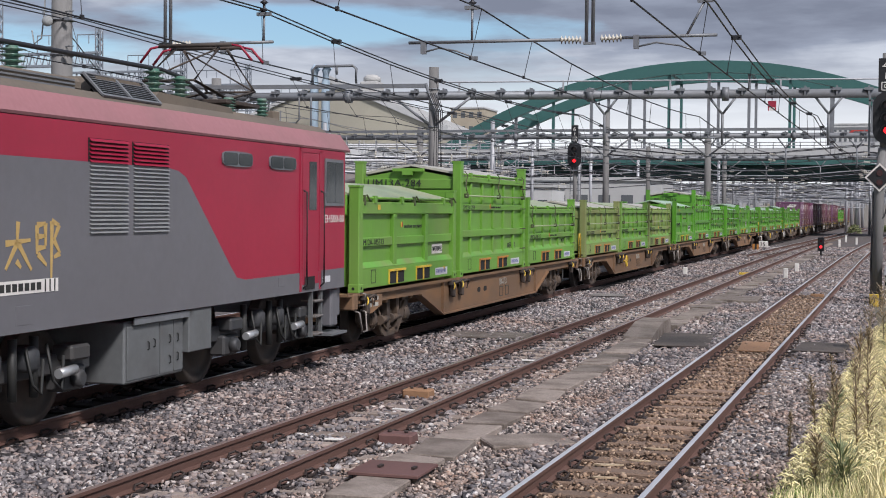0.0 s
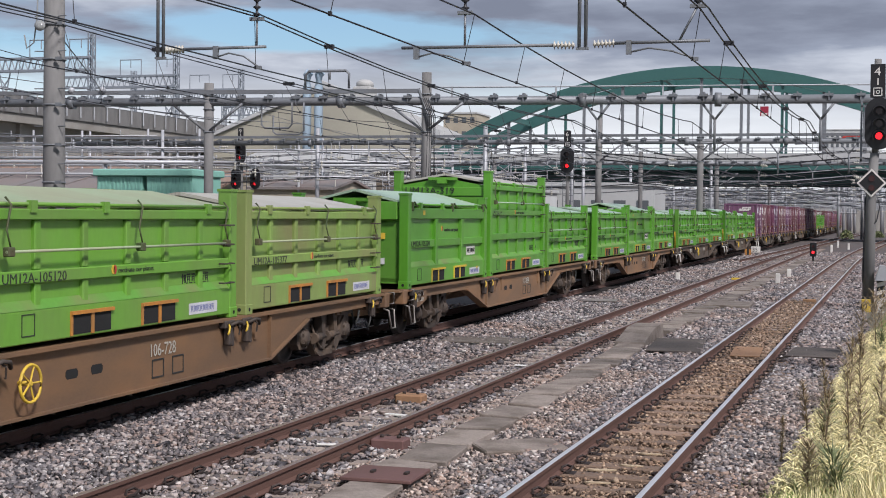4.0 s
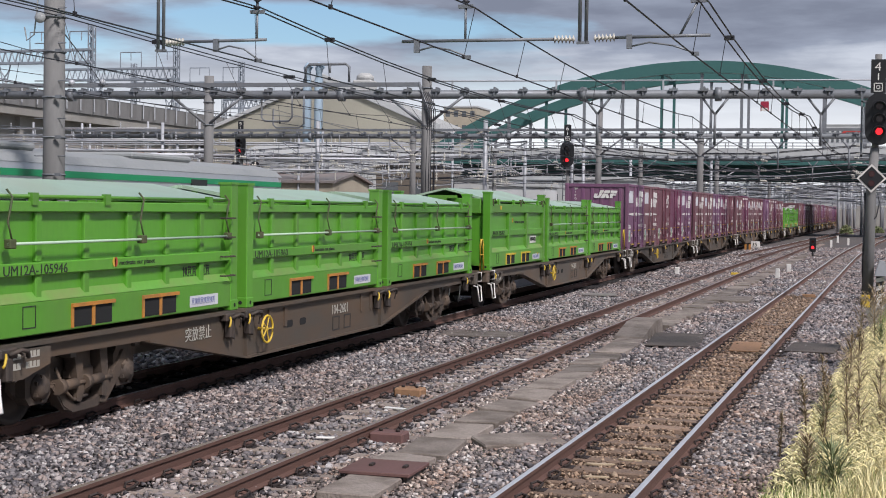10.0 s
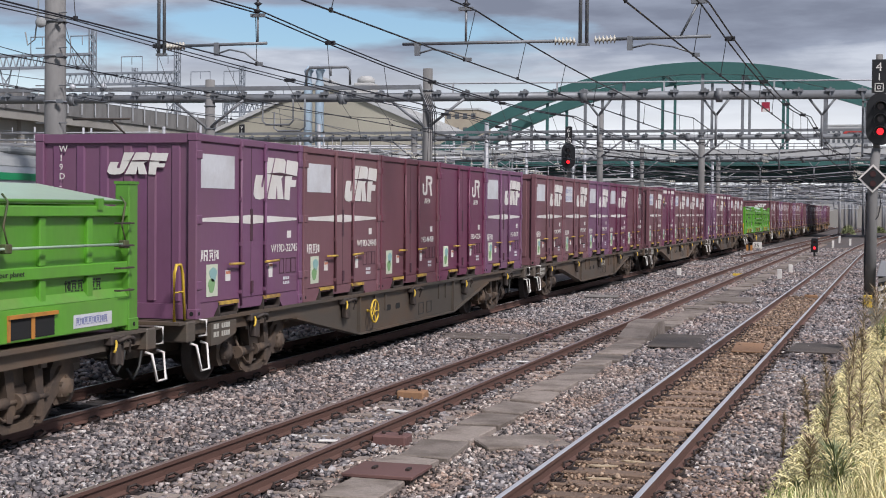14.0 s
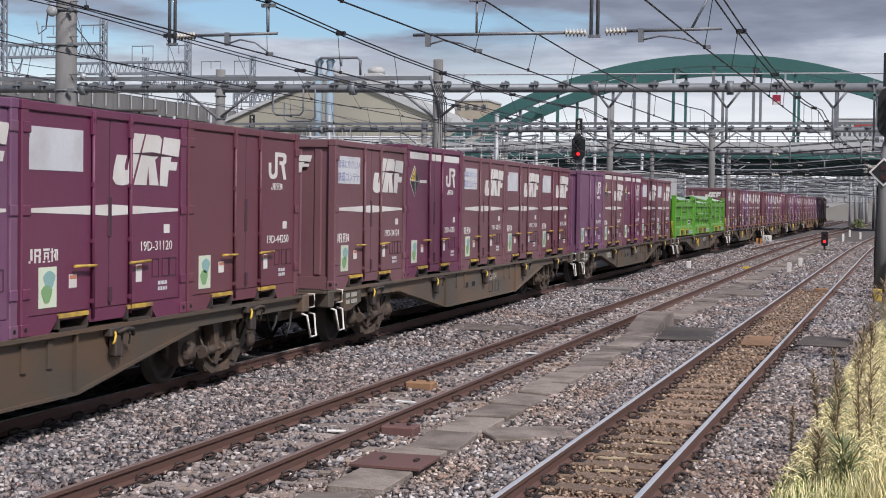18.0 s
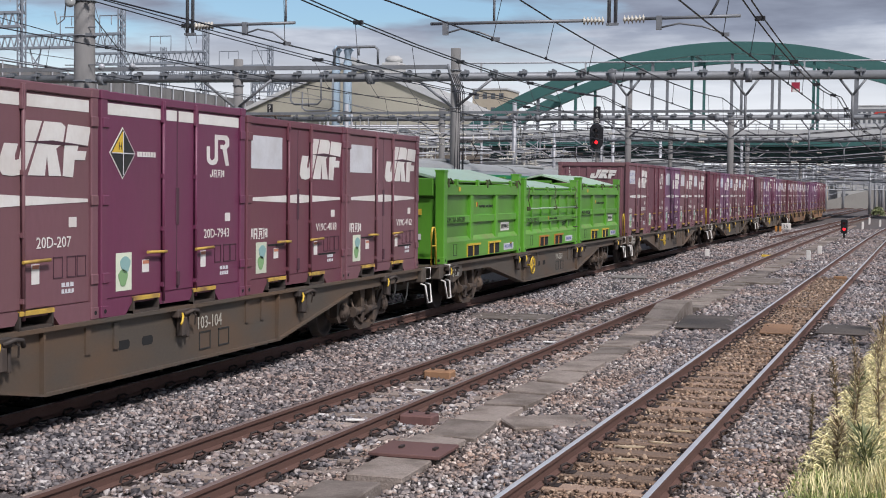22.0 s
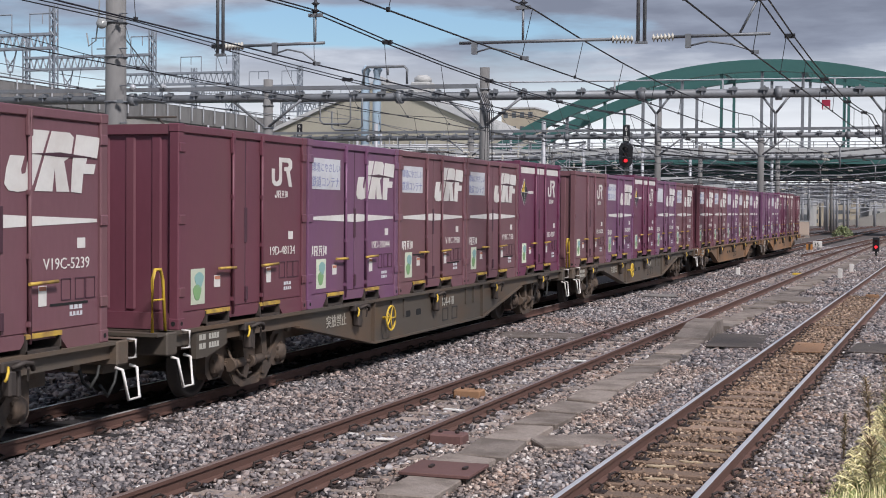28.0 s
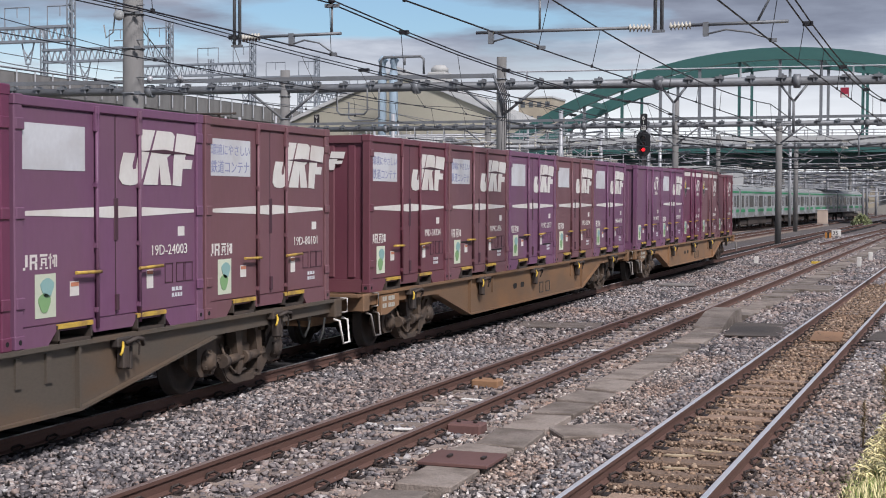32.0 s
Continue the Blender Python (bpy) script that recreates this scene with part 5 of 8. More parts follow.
def dwarf_signal():
    t = thing("dwarf_signal", "low black ground signal showing red", "ground signal")
    part("post", B(-1.86, -1.74, 89.3, 89.4, GROUND_Z, .15), M["ink"], t)
    part("case", B(-2.0, -1.6, 89.2, 89.5, .1, .95, bevel=.04), M["signal_black"], t)
    for z, m in ((.36, "lamp_red"), (.72, "lamp_off")):
        bm = bmesh.new(); lathe(bm, [(.085, 0), (.085, .03)], pose(-1.8, 89.2, z, 90), 14); part("lamp", bm, M[m], t)
    s = thing("speed_sign", "white speed sign beside an orange and black striped panel", "sign")
    part("stake", B(-5.85, -5.79, 99.0, 99.06, GROUND_Z, .3), M["steel"], s)
    p = part("panel", B(-6.12, -5.50, 98.95, 99.0, .04, .46, bevel=.02), M["white"], s)
    write("35", .38, M["ink"], p, pose(-6.05, 98.94, .11), squeeze=1.0)
    for k in range(3):
        part("striped_panel", B(-6.54 + k * .14, -6.40 + k * .14, 98.95, 99.0, -.12, .26), M["orange"] if k % 2 == 0 else M["ink"], s)


dwarf_signal()


def white_post(x, y, h):
    t = thing("marker_post", "short white concrete marker post", "marker post", "white marker posts")
    part("post", B(x - .09, x + .09, y - .09, y + .09, GROUND_Z, h, bevel=.02), M["white"], t)


for x, y, h in ((-6.68, 59.5, .12), (-2.53, 58.3, .22), (-2.32, 64.4, .2), (-.5, 133.0, .4), (-.9, 112.0, .4), (.4, 124, .35)):
    white_post(x, y, h)

# ---------------------------------------------------------------- the commuter train


def x_commuter(y):
    return -17.15 + .0001 * y * y if y < 90 else -16.34 + .018 * (y - 90) + .00045 * (y - 90) ** 2


def emu_car(lead):
    t = thing("commuter_car", "stainless commuter train car with green bands" + (" and a rounded cab end" if lead else ""), "train car", "commuter train cars")
    L, W = 19.5, 1.475
    h = L / 2
    bm = bmesh.new()
    prism(bm, [(-W + .06, 1.0), (W - .06, 1.0), (W, 1.5), (W - .02, 3.0), (W - .12, 3.3), (-W + .12, 3.3), (-W + .02, 3.0), (-W, 1.5)], -h, h - (.6 if lead else 0), "y")
    if lead:
        prism(bm, [(W - .02, h - .6), (W - .25, h - .1), (.4, h + .1), (-.4, h + .1), (-W + .25, h - .1), (-W + .02, h - .6)], 1.0, 3.2, "z")
    part("body", bm, M["stainless"], t)
    bm = bmesh.new()
    prism(bm, [(W - .1, 3.28), (W - .3, 3.46), (.6, 3.6), (-.6, 3.6), (-W + .3, 3.46), (-W + .1, 3.28)], -h, h - (.3 if lead else 0), "y")
    part("roof", bm, M["emu_roof"], t)
    for y0, y1 in ((-5.5, -2.6), (1.5, 4.6)):
        part("air_conditioner", B(-.9, .9, y0, y1, 3.55, 3.70, bevel=.05), M["emu_roof"], t)
    part("upper_band", B(W - .018, W + .004, -h + .02, h - .62, 3.0, 3.14), M["emu_green"], t, "green band above the windows")
    part("lower_band", B(W - .002, W + .006, -h + .02, h - .62, 1.45, 1.68), M["emu_green"], t, "green band below the windows")
    first = None
    for y in (-7.2, -2.4, 2.4, 7.0):
        d = part("door", B(W - .03, W + .008, y - .68, y + .68, 1.08, 2.92, bevel=.004), M["steel_far"], t)
        for s in (-.34, .34):
            part("door_window", B(W + .006, W + .012, y + s - .2, y + s + .2, 1.9, 2.75), M["window"], d)
    for y in (-9.0, -4.8, 0, 4.7, 8.6):
        part("window", B(W - .006, W + .010, y - (.95 if abs(y) < 6 else .4), y + (.95 if abs(y) < 6 else .4), 1.85, 2.8, bevel=.004), M["window"], t)
    for y in (-6.7, 6.7):
        bm = bmesh.new()
        for s in (-1, 1):
            box(bm, s * 1.05 - .1, s * 1.05 + .1, y - 1.6, y + 1.6, .4, .75, bevel=.03)
            for dy in (-1.05, 1.05):
                lathe(bm, wheel_profile_plain(.43), pose(s * .6, y + dy, .43, 0, 90, 0), 18)
        part("bogie", bm, M["dark_iron"], t)
    part("underfloor_gear", B(-1.2, 1.2, -4.6, 4.6, .35, 1.0, bevel=.05), M["dark_iron"], t)
    if not lead:
        bm = bmesh.new()
        tube(bm, [(.4, 6.5, 3.6), (.4, 7.4, 4.1), (.4, 6.4, 4.55)], .03, 6); tube(bm, [(-.6, 6.4, 4.56), (.9, 6.4, 4.56)], .03, 6)
        part("pantograph", bm, M["dark_iron"], t)
    else:
        part("side_sign", B(W - .01, W + .012, 3.4, 4.3, 2.94, 3.10), M["ink"], t)
    part("gangway", B(-.5, .5, -h - .25, -h, 1.1, 3.1), M["ink"], t)
    return t


def wheel_profile_plain(r):
    return [(.08, -.06), (r, -.06), (r, .06), (.08, .06)]


def nose(t):
    """Where the commuter train's front is at t seconds."""
    u = t - 11
    return 41.6 + 3.3 * u + (.19 * u * u if u > 0 else 0)


CARS = []


def commuter():
    lead, mid = emu_car(True), emu_car(False)
    CARS.append((lead, 9.8))
    CARS.append((mid, 29.8))
    for k in range(2, 10):
        CARS.append((copy_thing(mid, Matrix()), 9.8 + 20.0 * k))


commuter()
# ---------------------------------------------------------------- the freight train
WAGON = 20.4


def wheel_profile(r):
    return [(0.09, -0.09), (r * 0.55, -0.045), (r * 0.82, -0.03), (r * 0.84, -0.065), (r, -0.065), (r, 0.045), (r + 0.028, 0.05), (r + 0.028, 0.07), (r * 0.84, 0.07), (r * 0.8, 0.03), (r * 0.5, 0.04), (0.09, 0.09)]


def wheelset_mesh(r):
    bm = bmesh.new()
    for s in (-1, 1):
        m = pose(s * 0.60, 0, 0, 0, -90 * s, 0)
        lathe(bm, wheel_profile(r), m, 28)
    tube(bm, [(-0.98, 0, 0), (0.98, 0, 0)], 0.075, 10)
    for s in (-1, 1):
        for k in range(3):
            a = k * 2.0944
            box(bm, s * 0.99 - 0.012, s * 0.99 + 0.012, 0.04 * math.cos(a) - 0.012, 0.04 * math.cos(a) + 0.012, 0.04 * math.sin(a) - .012, 0.04 * math.sin(a) + .012)
    return finish(bm, "wheelset", M["dark_iron"])


WHEELS = []  # (object, its place in its wagon, radius)
R_WAGON, R_LOCO = 0.43, 0.56
SET_WAGON, SET_LOCO = wheelset_mesh(R_WAGON), wheelset_mesh(R_LOCO)


def wheelset(parent, y, r, data):
    ob = new("wheelset", data)
    ob.parent = parent
    ob.location = (0, y, r)
    return ob


def bogie_mesh():
    """Cast side frames with a low belly, bolted axle boxes, sloping arms and brake gear, round its own middle."""
    bm = bmesh.new()
    for s in (-1, 1):
        def plate(outline, a, b):
            prism(bm, outline, *sorted((s * a, s * b)), "x")
        plate([(-1.30, .42), (-1.28, .72), (-.7, .80), (.7, .80), (1.28, .72), (1.30, .42), (1.14, .30), (.78, .30), (.62, .46), (.45, .22), (.25, .12), (-.25, .12), (-.45, .22), (-.62, .46), (-.78, .30), (-1.14, .30)], .80, .86)
        plate([(-.66, .44), (-.47, .17), (-.27, .07), (.27, .07), (.47, .17), (.66, .44), (.58, .48), (.40, .25), (.22, .16), (-.22, .16), (-.40, .25), (-.58, .48)], .86, 1.02)
        plate([(.30, .12), (.46, .10), (1.06, .62), (1.02, .74), (.92, .74)], .93, 1.03)
        plate([(-.30, .10), (-.44, .12), (-.70, .40), (-.62, .46)], .93, 1.01)
        for y in (-.95, .95):
            plate([(y - .25, .34), (y - .17, .25), (y + .17, .25), (y + .25, .34), (y + .25, .66), (y + .18, .74), (y - .18, .74), (y - .25, .66)], .84, .99)
            plate([(y - .30, .70), (y + .30, .70), (y + .24, .80), (y - .24, .80)], .84, 1.04)
            m = pose(s * .97, y, R_WAGON, 0, 90 * s, 0)
            lathe(bm, [(.155, 0), (.155, .05), (.12, .07), (.12, .10), (.07, .11), (.05, .13)], m, 18)
            for k in range(6):
                q = k * math.pi / 3
                p = m @ Vector((.128 * math.cos(q), .128 * math.sin(q), .07))
                box(bm, p.x - .018, p.x + .018, p.y - .02, p.y + .02, p.z - .02, p.z + .02)
        for y in (-.22, .34):
            plate([(y - .10, .80), (y + .08, .80), (y + .13, .30), (y + .06, .18), (y - .03, .20), (y - .02, .44)], .92, 1.06)
            tube(bm, [(s * 1.04, y - .34, .40), (s * 1.05, y - .04, .41)], .062, 10)
            tube(bm, [(s * 1.04, y - .42, .40), (s * 1.04, y - .32, .40)], .09, 10)
            tube(bm, [(s * 1.05, y - .06, .41), (s * 1.05, y + .20, .40)], .03, 8)
        box(bm, *sorted((s * .86, s * .98)), -.26, .26, .44, .56, bevel=.02)
        tube(bm, [(s * 1.0, -.62, .62), (s * 1.06, -.5, .34), (s * 1.04, -.3, .22), (s * 1.04, .0, .24)], .02, 6)
    box(bm, -.95, .95, -.22, .22, .48, .78)
    for y in (-.5, .5):
        tube(bm, [(-.85, y, .30), (.85, y, .30)], .05, 6)
    return finish(bm, "bogie", M["bogie_dust"])


BOGIE = bogie_mesh()


def lock_mesh():
    """A container lock with its yellow lever, hanging on the sill."""
    bm = bmesh.new()
    box(bm, 1.17, 1.29, -.16, .16, .86, .97, bevel=.015)
    box(bm, 1.2, 1.31, -.07, .05, .62, .88, bevel=.02)
    box(bm, 1.2, 1.27, .12, .17, .60, .90, bevel=.01)
    tube(bm, [(1.29, -.02, .90), (1.36, .10, .95), (1.36, .22, .93), (1.33, .28, .86)], .026, 6)
    tube(bm, [(1.30, .1, .95), (1.36, .16, .88), (1.33, .19, .76)], .014, 5)
    before = set(bm.faces)
    tube(bm, [(1.31, -.10, .92), (1.345, -.15, .88), (1.35, -.18, .82), (1.34, -.20, .79)], .015, 6)
    second(bm, before)
    me = finish(bm, "container_lock", M["dark_iron"])
    me.materials.append(M["yellow"])
    return me


LOCK = lock_mesh()


def hose_mesh():
    bm = bmesh.new()
    tube(bm, [(.35, 0, .72), (.36, -.12, .45), (.37, -.3, .32), (.38, -.45, .42), (.38, -.55, .62)], .022, 6)
    tube(bm, [(.6, 0, .75), (.62, -.15, .4), (.63, -.32, .25), (.64, -.5, .4)], .02, 6)
    return finish(bm, "brake_hose", M["ink"])


HOSE = hose_mesh()


def wagon(flat, run, skin, locks, label, braked):
    """A container flat wagon, its front coupling plane at y 0, its sills deepened between flat[0] and flat[1]."""
    t = thing("container_wagon", label, "freight wagon", "container wagons")
    a0, a1 = flat
    c = WAGON / 2
    for s in (-1, 1):
        bm = bmesh.new()
        prism(bm, [(.55, .98), (.55, .80), (a0 - run, .78), (a0, .29), (a1, .29), (a1 + run, .78), (WAGON - .55, .80), (WAGON - .55, .98)], s * 1.15 - .035, s * 1.15 + .035, "x")
        box(bm, s * 1.15 - .11, s * 1.15 + .11, .55, WAGON - .55, .955, 1.0)
        prism(bm, [(a0 - run - .05, .76), (a0, .27), (a1, .27), (a1 + run + .05, .76), (a1 + run + .05, .785), (a1, .30), (a0, .30), (a0 - run - .05, .785)], s * 1.15 - .10, s * 1.15 + .10, "x")
        for y in (a0, a1):
            box(bm, s * 1.15 - .09, s * 1.15 + .09, y - .02, y + .02, .29, .96)
        for y in (a0 + .9, a0 + 1.5, a1 - 1.0, a1 - .5):
            box(bm, s * 1.15 + s * .0, s * 1.15 + s * .06, y - .05, y + .05, .62, .92)
        part("side_sill", bm, skin, t)
    bm = bmesh.new()
    box(bm, -1.05, 1.05, .6, WAGON - .6, .90, .97)
    box(bm, -.3, .3, .6, WAGON - .6, .45, .92)
    for k in range(13):
        y = 1.2 + k * 1.5
        box(bm, -1.1, 1.1, y - .06, y + .06, .72, .92)
    part("centre_frame", bm, skin, t)
    for y, d in ((.55, -1), (WAGON - .55, 1)):
        bm = bmesh.new()
        box(bm, -1.28, 1.28, y - .12, y + .12, .72, 1.0, bevel=.02)
        box(bm, -1.25, 1.25, min(y, y + d * .3), max(y, y + d * .3), .96, 1.0)
        part("end_beam", bm, skin, t)
        bm = bmesh.new()
        box(bm, -.12, .12, min(y, y + d * .42), max(y, y + d * .42), .76, .98, bevel=.03)
        box(bm, -.17, .17, min(y + d * .38, y + d * .53), max(y + d * .38, y + d * .53), .72, 1.02, bevel=.04)
        part("coupler", bm, M["dark_iron"], t)
        h = new("brake_hose", HOSE); h.parent = t; h.matrix_basis = pose(0, y + .05 * d, 0, 0, 0, 0 if d < 0 else 180)
    for y in (3.1, WAGON - 3.1):
        b = new("bogie", BOGIE); b.parent = t; b.location = (0, y, 0)
        for dy in (-.95, .95):
            w = wheelset(t, y + dy, R_WAGON, SET_WAGON)
            WHEELS.append((w, y + dy, R_WAGON))
    for y in locks:
        o = new("container_lock", LOCK); o.parent = t; o.location = (0, y, 0)
    # ladder steps, corner grips and the raised hand rail at the front end
    for y, d in ((.62, 1), (WAGON - .62, -1)):
        bm = bmesh.new()
        tube(bm, [(1.24, y - .03, .70), (1.33, y - .03, .68), (1.36, y + .05, .34), (1.36, y + .29, .34), (1.33, y + .27, .68), (1.24, y + .27, .70)], .02, 6)
        part("foot_step", bm, M["iron_edge"] if skin is M["under_brown"] else M["white"], t, "worn pale foot step")
        bm = bmesh.new()
        tube(bm, [(1.25, y + .2, 1.0), (1.36, y + .2, 1.0), (1.36, y + .2, .80), (1.25, y + .2, .78)], .015, 6)
        part("grip", bm, M["iron_edge"] if skin is M["under_brown"] else M["white"], t)
    if braked:
        bm = bmesh.new()
        tube(bm, [(1.12, .36, 1.0), (1.12, .36, 1.62), (1.12, .42, 1.74), (1.12, .54, 1.74), (1.12, .6, 1.62), (1.12, .66, 1.0)], .022, 6)
        tube(bm, [(1.12, .38, 1.38), (1.12, .64, 1.38)], .012, 5)
        part("hand_rail", bm, M["yellow"], t, "bent tube hand rail")
        bm = bmesh.new()
        yw = a0 + .5 if a0 > 6.5 else a0 + 1.9
        tube(bm, [(1.33, yw + .20 * math.cos(q), .66 + .20 * math.sin(q)) for q in [k * math.pi / 10 for k in range(20)]], .018, 6, True)
        for k in range(5):
            q = k * 2 * math.pi / 5
            tube(bm, [(1.32, yw, .66), (1.33, yw + .2 * math.cos(q), .66 + .2 * math.sin(q))], .012, 5)
        tube(bm, [(1.15, yw, .66), (1.34, yw, .66)], .03, 6)
        part("hand_wheel", bm, M["yellow"], t, "yellow hand brake wheel")
    for y in (10.95, 11.5):
        bm = bmesh.new()
        for q in ((y - .16, y + .16, .60, .62), (y - .16, y + .16, .38, .40), (y - .16, y - .14, .38, .62), (y + .14, y + .16, .38, .62)):
            box(bm, 1.184, 1.192, *q)
        part("inspection_frame", bm, M["ink"], t)
    # plates on the unpierced sill, coloured dark for the shade in its holes
    for y in (8.9, 9.45):
        bm = bmesh.new()
        prism(bm, [(y - .13, .62), (y - .10, .59), (y + .10, .59), (y + .13, .62), (y + .13, .67), (y + .10, .70), (y - .10, .70), (y - .13, .67)], 1.180, 1.188, "x")
        part("sill_hole", bm, M["opening_shade"], t, "dark plate standing for a shaded hole in the sill")
    bm = bmesh.new()
    prism(bm, [(1.15, .93), (1.15, .62), (1.42, .62), (1.95, .74), (1.95, .93)], 1.2, 1.27, "x")
    pb = part("plate_box", bm, skin, t)
    bm = bmesh.new()
    for z in (.84, .73):
        bars(bm, side_m(1.271, 1.22, z), 2, .07, .07, .02); bars(bm, side_m(1.271, 1.47, z), 4, .05, .07, .02)
    part("print", bm, M["lid_grey"], pb)
    return t


def side_m(x, y, z):
    """Places flat work on a side that faces +x, its left to the front of the train."""
    return Matrix.Translation((x, y, z)) @ pose(0, 0, 0, 0, 0, 90)


def emblem(bm, m, s, wide=1.7):
    """A slanted block mark in pale paint: a hook and two leaning blocks, crossed by one thin dark slit."""
    hook = [(.28, 1), (.445, 1), (.28, .13), (.23, .03), (.13, 0), (.04, .02), (0, .12), (.02, .36), (.055, .57), (.195, .57), (.16, .36), (.165, .28), (.205, .30)]
    block = [(.47, 1), (.66, 1), (.705, .93), (.675, .62), (.60, .52), (.655, .02), (.52, .02), (.50, .40), (.475, .02), (.295, .02)]
    flag = [(.735, .98), (1.0, .96), (.965, .60), (.855, .60), (.84, .50), (.95, .50), (.93, .33), (.81, .33), (.79, .0), (.675, .02), (.69, .5)]
    for pts in (hook, block, flag):
        outline_shape(bm, [(x * wide, z * s) for x, z in pts[::-1]], m)
    before = set(bm.faces)
    outline_shape(bm, [(x * wide, z * s) for x, z in ((.25, .615), (.56, .585), (.97, .605), (.56, .665))], m @ Matrix.Translation((0, -.003, 0)))
    second(bm, before)


def ring_mark(bm, m, s, wide=1.0):
    """A smaller mark: a hook beside a loop on a leg."""
    pts = [(0, .3), (.02, .12), (.12, .02), (.28, 0), (.42, .04), (.5, .16), (.5, .84), (.80, .84), (.86, .76), (.80, .68), (.62, .68), (.62, .54), (.72, .54), (.86, 0), (1.02, 0), (.90, .54), (1.02, .66), (1.02, .9), (.9, 1.0),
           (.36, 1.0), (.36, .24), (.28, .16), (.19, .16), (.14, .22), (.14, .6), (0, .6)]
    outline_shape(bm, [(x * s * wide, z * s) for x, z in pts], m)


def owner_strokes(bm, m, s, order=(0, 1, 2, 3)):
    """Four short marks in a row, too small to read: a hook, a loop and two boxes of strokes."""
    glyphs = (((.55, .8, .2, 1), (.1, .55, 0, .18), (0, .2, .1, .4)), ((0, .2, 0, 1), (.2, .8, .82, 1), (.62, .82, .5, .82), (.2, .7, .42, .56), (.55, .8, 0, .42)),
                                 ((.1, .9, .84, 1), (.2, .8, .62, .74), (.2, .34, .2, .62), (.66, .8, .2, .62), (.34, .66, .38, .48), (.05, .3, 0, .12), (.7, .95, 0, .12)),
                                 ((0, .4, .68, .8), (.14, .27, 0, 1), (.5, .95, .78, .92), (.82, .96, .1, .78), (.62, .74, .1, .78), (.45, .56, .3, .6)))
    for k, strokes in enumerate([glyphs[g] for g in order]):
        for a, b, c, d in strokes:
            x = k * s * 1.04
            outline_shape(bm, [(x + a * s, c * s), (x + b * s, c * s), (x + b * s, d * s), (x + a * s, d * s)], m)


def bars(bm, m, count, w, h, gap):
    """A row of upright bars on one thin foot line."""
    foot = h * .16
    pts = [(0, 0), (count * (w + gap) - gap, 0)]
    for k in reversed(range(count)):
        x = k * (w + gap)
        pts += [(x + w, h), (x, h)] + ([(x, foot), (x - gap, foot)] if k else [])
    outline_shape(bm, pts, m)


CL, CW = 3.715, 2.45


